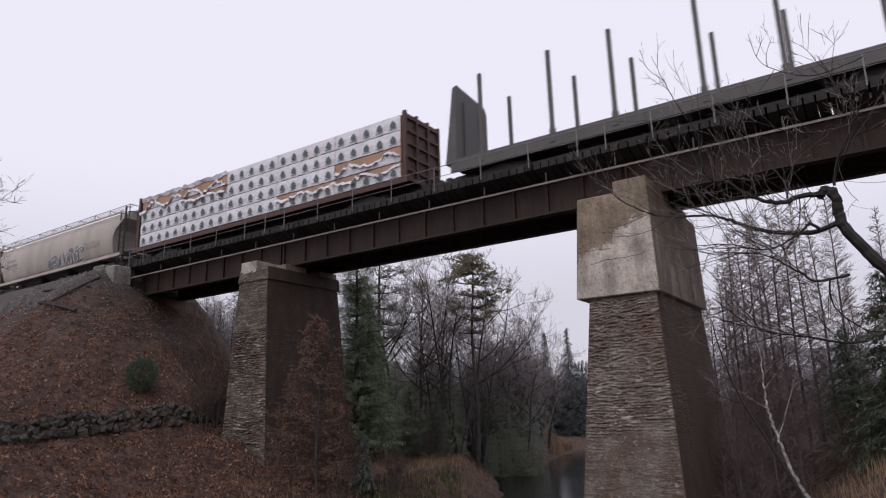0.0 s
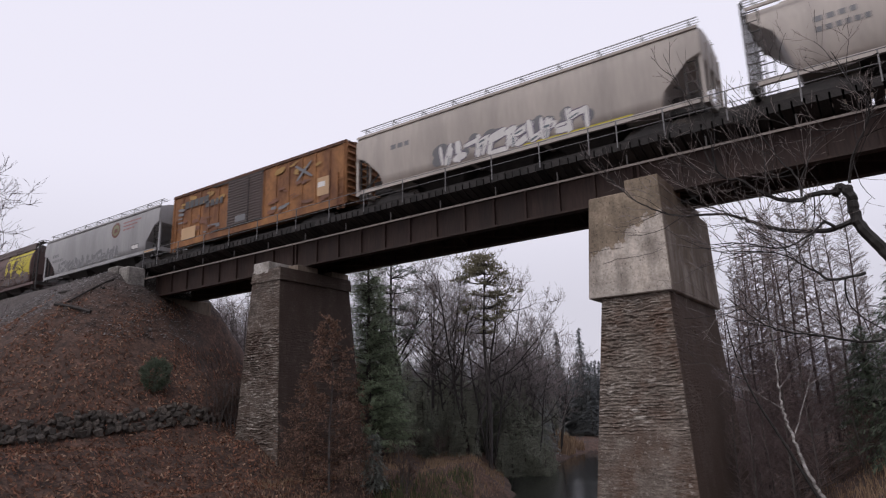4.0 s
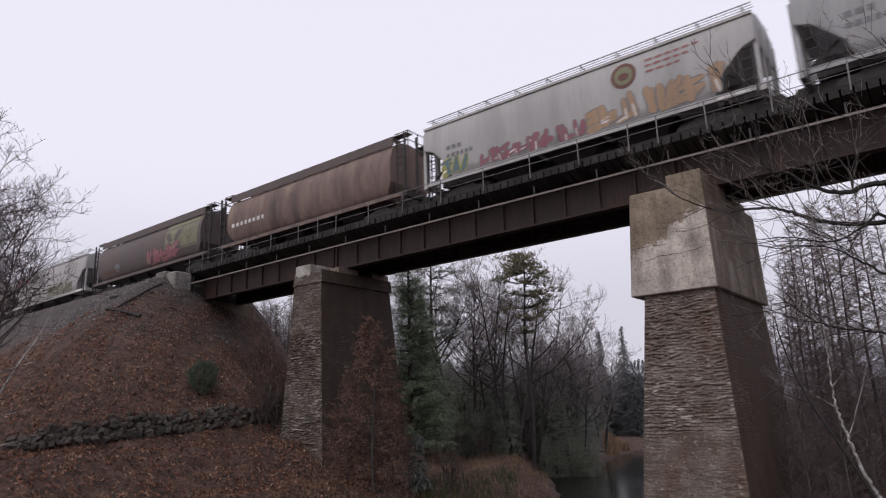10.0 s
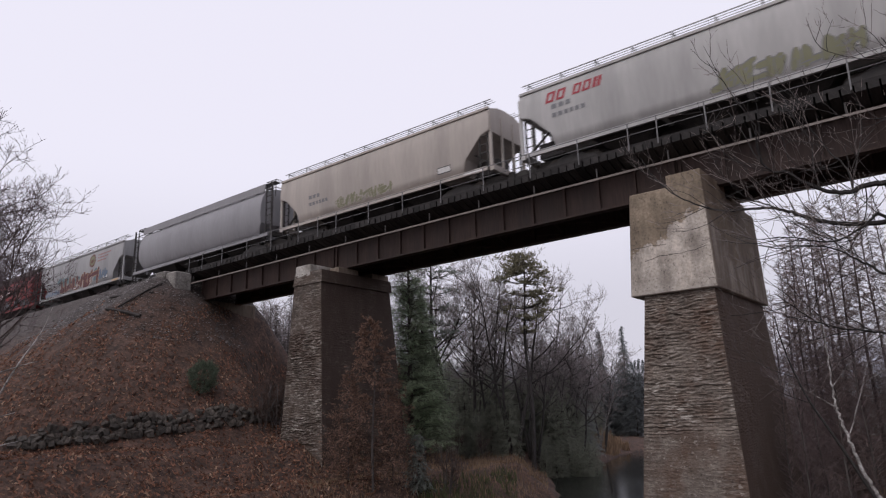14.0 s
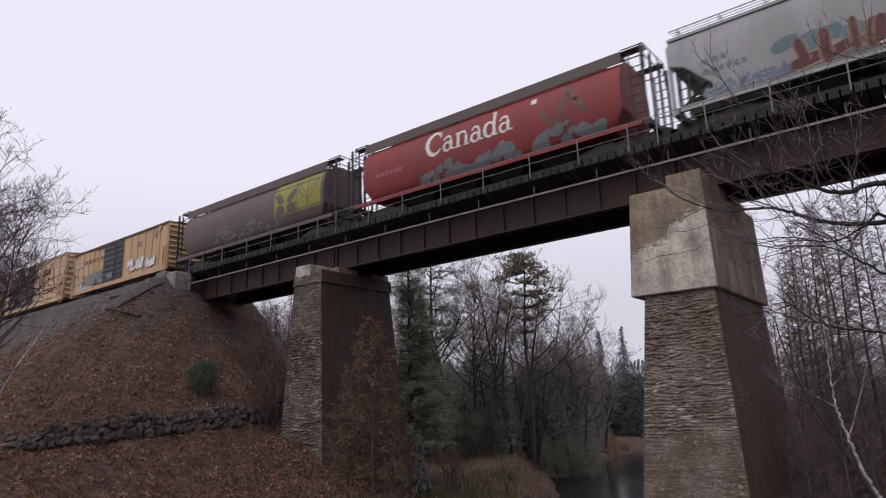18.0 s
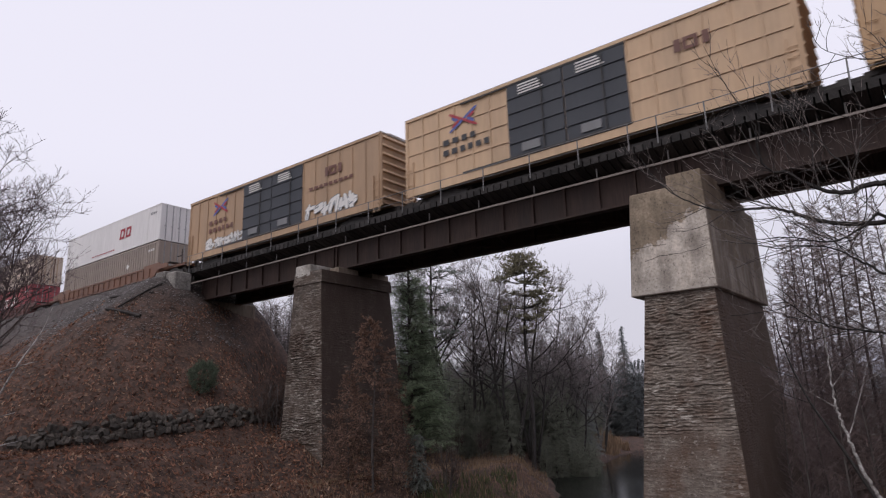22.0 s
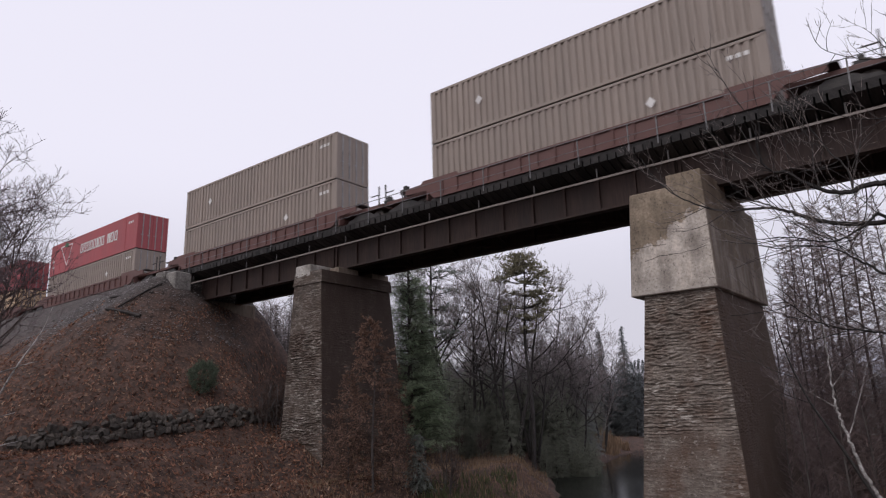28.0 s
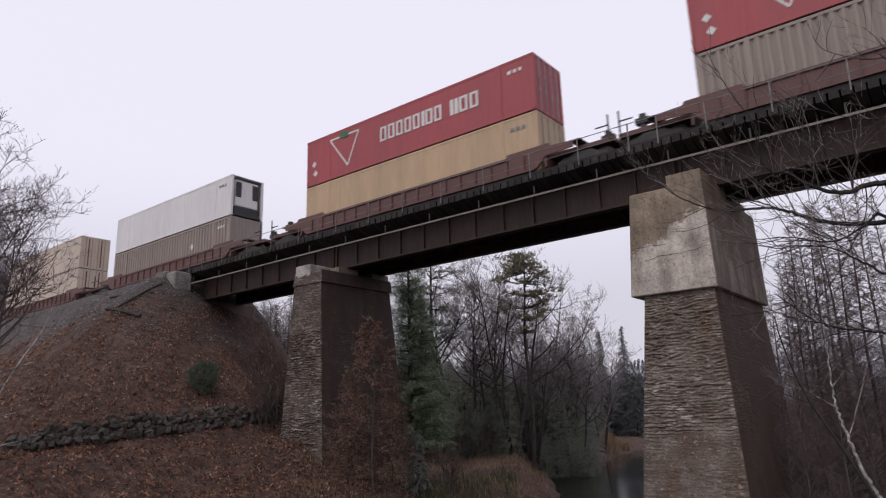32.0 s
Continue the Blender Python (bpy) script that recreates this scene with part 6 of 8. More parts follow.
    graffiti(th, lambda z: 1.53, 2.0, 5.6, 1.35, 2.45, P["lwhite"], P["lgrey"], 71, "white sprayed graffiti", "wild", P["ldark"])
    graffiti(th, lambda z: 1.53, -6.8, -2.3, 1.2, 2.3, P["grey2"], P["lolive"], 72, "faded sprayed graffiti", "cloud")
    graffiti(th, lambda z: 1.545, -5.6, -2.4, 1.15, 2.45, P["lgrey"], P["lolive"], 172, "grey and olive sprayed graffiti", "wild", P["ldark"])
    graffiti(th, lambda z: 1.53, -7.3, -5.9, 3.0, 3.7, P["grey2"], P["yellow"], 173, "small pale tag")
    bars(th, lambda z: 1.53, -6.2, 3.2, 6, 0.3, 0.3, 0.42, P["lrust"], "dark lettering bars", 0.2)
    decal("cross_mark", [(3.3, 3.2, 3.3), (4.1, 3.5, 3.62)], P["lred"], th, lambda z: 1.53)
    decal("cross_mark", [(3.3, 3.5, 3.62), (4.1, 3.2, 3.3)], P["lblue"], th, lambda z: 1.531)
    graffiti(th, lambda z: 1.53, 5.9, 6.7, 3.5, 4.15, P["yellow"], P["lgrey"], 171, "thin dark outlined tag", "cloud")
    for a, b, col, sd in ((11.85, -7.0, "yellow2", 1), (-8.9, -27.8, "tan", 2)):
        th, yf, h, top = boxcar(a, b, P[col], P["dblue"], 5.2, "tall yellow boxcar with double blue-black plug doors" if sd == 1 else "weathered tan boxcar with double blue-black plug doors", "wide", P["yellow2"], 4 if sd == 1 else 0)
        y2 = lambda z: 1.53
        for q, (a1, c1, a2, c2) in enumerate(((-6.45, 4.5, -5.55, 3.98), (-6.45, 3.52, -5.55, 4.04), (-4.75, 4.5, -5.65, 3.98), (-4.75, 3.52, -5.65, 4.04), (-6.3, 4.25, -5.85, 3.98), (-6.3, 3.75, -5.85, 4.02), (-4.9, 4.25, -5.35, 3.98), (-4.9, 3.75, -5.35, 4.02))):
            S = Spray(y2)
            S.stroke(a1, c1, a2, c2, 0.15, 0.012 + 0.001 * q)
            raw("cross_mark", S.v, S.f, P["lred"] if q in (0, 5, 6, 3) else P["lblue2"], th, "red and blue crossed mark" if q == 0 else "")
        bars(th, y2, -6.9, 2.9, 4, 0.36, 0.3, 0.2, P["ldark"] if sd == 1 else P["lrust"])
        bars(th, y2, -6.9, 2.35, 6, 0.33, 0.3, 0.18, P["ldark"] if sd == 1 else P["lrust"])
        block_letters(th, y2, 5.0, 3.55, "iai", 0.62, 0.55, P["lrust"], "faded red lettering blocks")
        if sd == 2:
            graffiti(th, lambda z: 1.53, 3.3, 7.6, 1.15, 2.2, P["lwhite"], P["lsteel"], 74, "white and blue sprayed graffiti")
            graffiti(th, lambda z: 1.53, -7.2, -3.1, 1.15, 2.0, P["lwhite"], P["lgrey"], 75, "white sprayed graffiti")
            bars(th, y2, 3.6, 2.95, 9, 0.32, 0.2, 0.12, P["lrust"])
    # stacked containers on well cars
    stacks = [
        (-32.35, "white", "white", "cgrey", "tan", "welltan"), (-55.9, "beige", "rusty", "cred", "ct", "wellbrown"),
        (-79.45, "cgrey", "", "cgrey", "", "wellbrown"), (-102.8, "cgrey", "", "cgrey", "", "wellbrown"),
        (-126.1, "cred", "ct", "cgrey", "", "wellbrown"), (-149.45, "cred", "ct", "butter", "", "wellbrown"),
        (-173.45, "white", "reefer", "cgrey", "", "wellbrown"), (-196.3, "beige", "rusty", "beige", "rusty", "wellbrown"),
        (-219.7, "cgrey", "", "cgrey", "", "wellbrown"), (-243.1, "cgrey", "", "cgrey", "", "wellbrown"),
    ]
    words = dict(white="white", beige="beige", cgrey="grey-brown", cred="red", butter="pale tan")
    for s0, up, upk, low, lowk, wc in stacks:
        well_car(s0, P[wc], "tan steel well car carrying stacked containers" if wc == "welltan" else "red-brown steel well car carrying stacked containers", 1.45)
        z0 = 0.40
        for lvl, (col, kd) in enumerate(((low, lowk), (up, upk))):
            z = z0 + lvl * (CH + 0.075)
            smooth_side = col in ("white", "beige", "butter", "cred")
            lab = words[col] + (" refrigerated shipping container with cooling unit" if kd == "reefer" else " steel shipping container " + ("stacked on another" if lvl else "sitting in a well car"))
            th, yf = container(s0, z, P[col], lab, not smooth_side, M["rust"] if kd == "rusty" else None, kd == "reefer")
            if lvl:
                for x in (-CL / 2 + 0.1, -6.1, 6.1, CL / 2 - 0.1):
                    part("twist_lock", boxes((x - 0.08, x + 0.08, -CW + 0.02, -CW + 0.16, z - 0.078, z + 0.003)), M["darksteel"], th)
                    part("twist_lock", boxes((x - 0.08, x + 0.08, CW - 0.16, CW - 0.02, z - 0.078, z + 0.003)), M["darksteel"], th)
            if kd == "ct":
                block_letters(th, yf, -1.9, z + 1.2, "aaaaaiaa", 0.485, 0.85, P["lwhite"], "white lettering blocks")
                block_letters(th, yf, 3.05, z + 1.2, "iiao", 0.53, 0.85, P["lwhite"], "white lettering blocks")
                tri = [(-6.0, z + 2.45), (-3.6, z + 2.45), (-4.5, z + 0.55)]
                for q in range(3):
                    (x1, z1), (x2, z2) = tri[q], tri[(q + 1) % 3]
                    d = 0.05
                    nx, nz = (z2 - z1), -(x2 - x1)
                    ln = math.hypot(nx, nz)
                    nx, nz = nx / ln * d, nz / ln * d
                    raw("logo_edge", [(x1 - nx, -yf(0) - 0.012, z1 - nz), (x2 - nx, -yf(0) - 0.012, z2 - nz), (x2 + nx, -yf(0) - 0.012, z2 + nz), (x1 + nx, -yf(0) - 0.012, z1 + nz)], [(0, 1, 2, 3)], P["lwhite"], th, "white triangle outline" if q == 0 else "")
                decal("logo_leaf", ell(-4.8, z + 2.5, 0.4, 0.2), P["lgreen"], th, yf, 0.02)
                for dz, dx in ((1.3, 0.0), (0.7, 0.12)):
                    x = -7.4 + dx
                    raw("placard", [(x, -yf(0) - 0.014, z + dz - 0.2), (x + 0.2, -yf(0) - 0.014, z + dz), (x, -yf(0) - 0.014, z + dz + 0.2), (x - 0.2, -yf(0) - 0.014, z + dz)], [(0, 1, 2, 3)], P["lwhite"], th)
            if kd == "white":
                block_letters(th, yf, 1.7, z + 1.1, "oa", 0.8, 0.85, P["lred"], "red lettering blocks", 0.12)
                bars(th, yf, -3.0, z + 0.35, 10, 0.3, 0.1, 0.12, P["lred"])
            bars(th, yf, 6.6, z + 2.2, 3, 0.2, 0.18, 0.1, P["lwhite"] if col in ("cred", "cgrey") else P["lgrey"])
            if col == "cgrey":
                x = 3.5 if lvl == 0 else -5.0
                raw("placard", [(x, -yf(0) - 0.014, z + 1.25), (x + 0.22, -yf(0) - 0.014, z + 1.5), (x, -yf(0) - 0.014, z + 1.75), (x - 0.22, -yf(0) - 0.014, z + 1.5)], [(0, 1, 2, 3)], P["lwhite"], th)


build_train()


# ---- plants ----
def spot(bearing, dist, sink=0.1):
    """A place on the ground: bearing in degrees left of the y axis, metres from the eye."""
    b = radians(bearing)
    x, y = -math.sin(b) * dist, math.cos(b) * dist
    return Vector((x, y, float(ground_height(x, y)) - sink))


def spot_at(bearing, elev, near=14.0, sink=0.05):
    """The first ground along a line of sight: bearing in degrees, elevation as rise over run."""
    d, b = near, radians(bearing)
    while d < 90:
        x, y = -math.sin(b) * d, math.cos(b) * d
        z = float(ground_height(x, y))
        if z >= elev * d:
            break
        d += 0.1
    return Vector((x, y, z - sink))


class Limbs:
    """Collects tapered limbs as plain vertex and face lists."""

    def __init__(self):
        self.v, self.f = [], []

    def limb(self, pts, r0, r1, n):
        o, m = len(self.v), len(pts)
        for i, p in enumerate(pts):
            d = (pts[min(i + 1, m - 1)] - pts[max(i - 1, 0)]).normalized()
            u = d.cross(Vector((0.31, 0.2, 0.93)))
            if u.length < 1e-3:
                u = Vector((1, 0, 0))
            u.normalize()
            w = d.cross(u)
            r = r0 + (r1 - r0) * i / (m - 1)
            for k in range(n):
                a = 2 * math.pi * k / n
                self.v.append(tuple(p + (u * math.cos(a) + w * math.sin(a)) * r))
        for i in range(m - 1):
            for k in range(n):
                a, b = o + i * n + k, o + i * n + (k + 1) % n
                self.f.append((a, b, b + n, a + n))
        self.f.append(tuple(o + (m - 1) * n + k for k in range(n)))

    def leaf(self, p, d, w, side):
        o = len(self.v)
        self.v += [tuple(p - side * w), tuple(p + side * w), tuple(p + d + side * w * 0.3), tuple(p + d - side * w * 0.3)]
        self.f.append((o, o + 1, o + 2, o + 3))

    def mesh(self, name, material, parent, label=""):
        return raw(name, self.v, self.f, material, parent, label)


def grow(rng, twigs, wood, p, d, length, r, depth, up=0.15, spread=0.75, kids=(3, 5), wob=0.25, minlen=0.22, rt=0.006):
    """One branch and its children."""
    n = 5 if depth > 1 else 3
    pts, q, dd = [p], p, d.normalized()
    for i in range(n):
        dd = (dd + Vector((rng.uniform(-1, 1), rng.uniform(-1, 1), rng.uniform(-1, 1))) * wob + Vector((0, 0, up))).normalized()
        q = q + dd * (length / n)
        pts.append(q)
    thick = depth >= 2
    if depth <= 0:
        for a, b in zip(pts, pts[1:]):
            twigs.leaf(a, b - a, rt * 1.25, (b - a).cross(Vector((rng.uniform(-1, 1), rng.uniform(-1, 1), 0.3))).normalized())
    else:
        (wood if thick else twigs).limb(pts, r, max(r * 0.35, rt), 5 if depth > 2 else 3)
    if depth <= 0 or length < minlen:
        return
    for k in range(rng.randint(*kids) + (1 if depth == 1 else 0)):
        t = rng.uniform(0.28, 1.0)
        i = min(int(t * n), n - 1)
        at = pts[i].lerp(pts[i + 1], t * n - i)
        ax = Vector((rng.uniform(-1, 1), rng.uniform(-1, 1), rng.uniform(-0.5, 1))).normalized()
        nd = (dd * (1 - spread * 0.5) + ax * spread).normalized()
        grow(rng, twigs, wood, at, nd, length * rng.uniform(0.45, 0.72), max(r * (1 - 0.6 * t) * 0.55, rt), depth - 1, up, spread, kids, wob, minlen, rt)


def bare_tree(name, label, height, seed, stems=1, bark=None, twig=None, spread=0.75, trunk_r=0.16, first=0.35, limbs=12, lean=(0, 0), group="bare trees", depth=3, up=0.12, rt=0.008, flare=0.16, wob=0.25):
    rng = random.Random(seed)
    th = base(name, (0, 0, 0), label, "tree", group)
    wood, tw = Limbs(), Limbs()
    for s in range(stems):
        a = rng.uniform(0, 6.28)
        p = Vector((math.cos(a), math.sin(a), 0)) * (0.25 * (stems > 1))
        fl = flare * rng.uniform(0.6, 1.3) if stems > 1 else 0
        d = Vector((lean[0] + fl * math.cos(a), lean[1] + fl * math.sin(a), 1)).normalized()
        pts, q = [p - Vector((0, 0, 0.4))], p
        h = height * (1 if s == 0 else rng.uniform(0.7, 0.95))
        m = 9
        for i in range(m):
            d = (d + Vector((rng.uniform(-1, 1), rng.uniform(-1, 1), 0)) * 0.11 + Vector((0, 0, 0.03))).normalized()
            q = q + d * (h / m)
            pts.append(q)
        wood.limb(pts, trunk_r * (1 if s == 0 else 0.75), 0.02, 7)
        for k in range(limbs):
            t = first + (1 - first) * (k + rng.random()) / limbs
            i = min(int(t * m), m - 1)
            at = pts[i].lerp(pts[i + 1], t * m - i)
            a = rng.uniform(0, 6.28)
            nd = Vector((math.cos(a), math.sin(a), rng.uniform(0.25, 1.0))).normalized()
            grow(rng, tw, wood, at, nd, h * rng.uniform(0.22, 0.4) * (1.2 - 0.7 * t), trunk_r * (1.05 - t) * 0.55 + 0.012, depth, up, spread, (3, 5), wob, 0.22, rt)
    wood.mesh("trunk", bark or M["bark"], th)
    tw.mesh("crown", twig or M["twig"], th)
    return th


def larch(name, label, height, seed, bark=None, twig=None, width=1.5, rows=46, group="bare larches", leaves=None, droop=-0.1, first=0.12, tr=0.008, nt=9, nl=3, ls=0.035, rise=0.18, br=0.016):
    """Straight stem with fine tiers of short level branches; leaves: dead leaves or needles on them."""
    rng = random.Random(seed)
    th = base(name, (0, 0, 0), label, "tree", group)
    wood, tw, lf = Limbs(), Limbs(), Limbs()
    pts = [Vector((0.12 * math.sin(i * 0.8 + seed) * i / 10, 0.12 * math.cos(i * 0.7 + seed) * i / 10, height * i / 10 - (0.4 if i == 0 else 0))) for i in range(11)]
    wood.limb(pts, 0.006 * height + 0.015, 0.01, 6)
    for k in range(rows):
        t = first + (0.98 - first) * (k + rng.random()) / rows
        i = min(int(t * 10), 9)
        at = pts[i].lerp(pts[i + 1], t * 10 - i)
        L = width * (1.02 - t) ** 0.75 * rng.uniform(0.55, 1.1) + 0.15
        for b in range(rng.randint(2, 3)):
            a = rng.uniform(0, 6.28)
            d = Vector((math.cos(a), math.sin(a), rng.uniform(rise - 0.28, rise + 0.27)))
            q, dd, pp = at, d.normalized(), [at]
            for s in range(4):
                dd = (dd + Vector((rng.uniform(-1, 1), rng.uniform(-1, 1), rng.uniform(-1, 1) + droop)) * 0.16).normalized()
                q = q + dd * L / 4
                pp.append(q)
            tw.limb(pp, br, 0.004, 3)
            for s in range(nt):
                u = rng.uniform(0.2, 1)
                j = min(int(u * 4), 3)
                o = pp[j].lerp(pp[j + 1], u * 4 - j)
                e = (dd + Vector((rng.uniform(-1, 1), rng.uniform(-1, 1), rng.uniform(-0.7, 0.7)))).normalized()
                ln = L * rng.uniform(0.15, 0.4)
                tw.leaf(o, e * ln, tr, e.cross(Vector((rng.uniform(-1, 1), rng.uniform(-1, 1), 0.4))).normalized())
                if leaves:
                    for c in range(nl):
                        side = Vector((rng.uniform(-1, 1), rng.uniform(-1, 1), rng.uniform(-1, 1))).normalized()
                        lf.leaf(o + e * ln * rng.random(), Vector((rng.uniform(-1, 1), rng.uniform(-1, 1), rng.uniform(-1.2, 0.2))) * ls * 2.5, ls, side)
    wood.mesh("trunk", bark or M["bark"], th)
    tw.mesh("crown", twig or M["ltwig"], th)
    if leaves:
        lf.mesh("leaves", leaves, th)
    return th


def conifer(name, label, height, seed, width=2.2, tiers=40, needles=None, group="evergreens", bare=0.05, tuft=0.33, droop=0.25, gap=0.0, power=0.9, dens=1.0, leaf=0.0):
    """Evergreen: branches carry many small needle sprays."""
    rng = random.Random(seed)
    th = base(name, (0, 0, 0), label, "tree", group)
    wood, lf = Limbs(), Limbs()
    pts = [Vector((0, 0, -0.4)), Vector((0.05, 0.03, height * 0.5)), Vector((0, 0, height))]
    wood.limb(pts, 0.014 * height + 0.02, 0.015, 6)
    for k in range(tiers):
        t = bare + (1 - bare) * (k + 0.5 * rng.random()) / tiers
        if rng.random() < gap:
            continue
        R = width * (1.0 - t) ** power * rng.uniform(0.75, 1.1) + 0.06
        nb = max(4, int((5 + 5 * R / 2) * dens))
        for b in range(nb):
            a = rng.uniform(0, 6.28)
            L = R * rng.uniform(0.6, 1.1)
            tip = Vector((math.cos(a) * L, math.sin(a) * L, t * height - droop * L + 0.18 * L * rng.uniform(-1, 1)))
            root = Vector((0, 0, t * height))
            if L > 0.5:
                wood.limb([root, root.lerp(tip, 0.5) + Vector((0, 0, 0.06 * L)), tip], 0.02, 0.006, 3)
            ns = max(3, int(L / 0.16))
            out = Vector((math.cos(a), math.sin(a), -0.15))
            sid = Vector((-math.sin(a), math.cos(a), 0))
            for s in range(ns):
                u = (0.2 + 0.8 * (s + rng.random()) / ns)
                p = root.lerp(tip, u) + Vector((0, 0, rng.uniform(-0.05, 0.05)))
                for sg in (-1, 1, 0):
                    d = (out * rng.uniform(0.5, 1.1) + sid * (sg or rng.uniform(-1, 1)) * rng.uniform(0.3, 1.0) + Vector((0, 0, rng.uniform(-0.9, 0.35)))) * tuft * rng.uniform(0.6, 1.2)
                    side = d.cross(Vector((rng.uniform(-0.4, 0.4), rng.uniform(-0.4, 0.4), 1))).normalized()
                    lf.leaf(p + Vector((rng.uniform(-1, 1), rng.uniform(-1, 1), rng.uniform(-1, 1))) * 0.12, d, leaf or 0.02 + 0.09 * tuft, side)
    wood.mesh("trunk", M["bark"], th)
    lf.mesh("crown", needles or M["needle"], th)
    return th


def tall_pine(label, height, seed, clumps, needles, group="pines"):
    """Pine with a bare trunk and tufted, layered boughs: clumps is (height share, reach, size) rows."""
    rng = random.Random(seed)
    th = base("pine_tree", (0, 0, 0), label, "tree", group)
    wood, lf = Limbs(), Limbs()
    pts = [Vector((0.1 * math.sin(i), 0.1 * math.cos(i * 1.3), height * i / 8 - (0.4 if i == 0 else 0))) for i in range(9)]
    wood.limb(pts, 0.17, 0.05, 7)
    for t, reach, size, n in clumps:
        for k in range(n):
            a = rng.uniform(0, 6.28)
            L = reach * rng.uniform(0.35, 1.0)
            root = Vector((0, 0, height * t))
            tip = root + Vector((math.cos(a) * L, math.sin(a) * L, L * rng.uniform(0.0, 0.4)))
            wood.limb([root, root.lerp(tip, 0.5) + Vector((0, 0, -0.05 * L)), tip], 0.05, 0.015, 4)
            for c in range(int(26 * size)):
                p = tip + Vector((rng.gauss(0, 0.42), rng.gauss(0, 0.42), rng.gauss(0, 0.13))) * size
                for s in range(4):
                    d = Vector((rng.uniform(-1, 1), rng.uniform(-1, 1), rng.uniform(-0.3, 1))).normalized() * 0.24
                    lf.leaf(p, d, 0.035, d.cross(Vector((rng.uniform(-1, 1), rng.uniform(-1, 1), 0.5))).normalized())
    wood.mesh("trunk", M["fbark"], th)
    lf.mesh("crown", needles, th)
    return th


def put(th, place, turn=0.0, size=1.0):
    th.matrix_basis = Matrix.LocRotScale(place, Euler((0, 0, radians(turn))), (size, size, size))
    return th


def again(th, place, turn=0.0, size=1.0):
    o = copy_thing(th, Matrix.Identity(4))
    return put(o, place, turn, size)


def far_forest():
    rng = random.Random(11)
    bare = [bare_tree("bare_tree", "leafless grey-brown hardwood tree in the riverside wood", 13, 100 + k, stems=(3, 2, 1, 3)[k], spread=0.8, trunk_r=0.15, first=0.32, limbs=(9, 11, 14, 8)[k], bark=M["fbark"], twig=M["ftwig"], group="leafless hardwoods", up=0.05, rt=0.010, flare=0.2, wob=0.17) for k in range(4)]
    spruce = [conifer("spruce_tree", "dark narrow spruce tree in the riverside wood", 12, 200 + k, 2.5, 52, M["needle"], "spruces", tuft=0.26, gap=0.1) for k in range(2)]
    cedar = [conifer("hemlock_tree", "dark green soft-boughed evergreen at the river bank", 9, 210 + k, 2.7, 44, M["hneedle"], "evergreens", tuft=0.24, power=0.6, droop=0.15, gap=0.12, dens=0.85) for k in range(2)]
    misty = conifer("spruce_tree", "spire-topped spruce, mist painted into its grey-green needles", 17, 220, 3.0, 60, M["fneedle"], "misty spruces", tuft=0.36, power=0.85)
    # main hardwoods, their stems fanning out over the water
    put(bare[0], spot(33.1, 47), 20, 1.02)
    put(bare[1], spot(38.3, 46), 80, 1.05)
    put(bare[2], spot(36.2, 50), 10, 1.0)
    put(bare[3], spot(29.9, 54), 200, 0.86)
    for k, (b, d, s) in ((1, (34.7, 51, 1.02)), (3, (31.4, 50, 0.85)), (2, (38.9, 56, 0.98)), (0, (28.6, 60, 0.66)), (2, (40.0, 60, 0.9)), (2, (35.6, 60, 0.9)), (2, (27.0, 72, 0.75)), (3, (27.8, 57, 0.88)), (1, (28.8, 58, 0.94)), (0, (30.4, 58, 0.98)), (1, (26.7, 66, 0.86)), (0, (25.9, 68, 0.74)), (3, (32.4, 57, 0.9)), (1, (36.6, 55, 0.98))):
        again(bare[k], spot(b, d), rng.uniform(0, 360), s)
    put(spruce[0], spot(28.3, 62), 0, 0.80)
    put(spruce[1], spot(39.4, 60), 0, 0.62)
    for k, (b, d, s) in enumerate(((30.8, 66, 0.7), (35.3, 64, 0.66), (27.2, 70, 0.66))):
        again(spruce[k % 2], spot(b, d), rng.uniform(0, 360), s)
    put(cedar[0], spot(39.7, 47), 30, 0.6)
    put(cedar[1], spot(37.0, 52), 70, 0.62)
    wp = conifer("white_pine", "soft green young white pine beside the pier", 16, 215, 3.5, 84, M["gneedle"], "pines", tuft=0.27, power=0.75, droop=-0.1, gap=0.1, dens=1.6, leaf=0.018)
    put(wp, spot(41.5, 41), 0, 0.92)
    again(wp, spot(40.4, 42), 100, 0.66)
    again(wp, spot(39.9, 47), 200, 0.42)
    for k, (b, d, s) in enumerate(((35.0, 55, 0.66), (33.2, 55, 0.6), (31.7, 56, 0.62), (30.2, 56, 0.72), (29.2, 58, 0.84), (28.4, 60, 0.78), (27.4, 64, 0.62), (37.4, 53, 0.6), (38.2, 62, 0.75), (36.6, 64, 0.78), (35.2, 62, 0.74), (33.6, 60, 0.72), (32.0, 61, 0.76), (30.8, 62, 0.8), (35.9, 56, 0.64), (34.3, 50, 0.58), (32.4, 52, 0.6), (31.2, 53, 0.66), (30.2, 51, 0.6), (29.4, 52, 0.68), (28.6, 55, 0.7), (27.8, 58, 0.6), (34.0, 63, 0.75), (32.3, 66, 0.75), (26.4, 76, 0.6), (38.0, 50, 0.45), (34.4, 52, 0.42), (30.6, 54, 0.5), (29.6, 55, 0.55), (36.0, 48, 0.36))):
        again(cedar[k % 2], spot(b, d), rng.uniform(0, 360), s)
    put(misty, spot(23.73, 92), 0, 0.83)
    for k, (b, d, s) in enumerate(((25.59, 92, 0.81), (26.9, 96, 0.66), (22.6, 105, 0.62))):
        again(misty, spot(b, d), rng.uniform(0, 360), s)
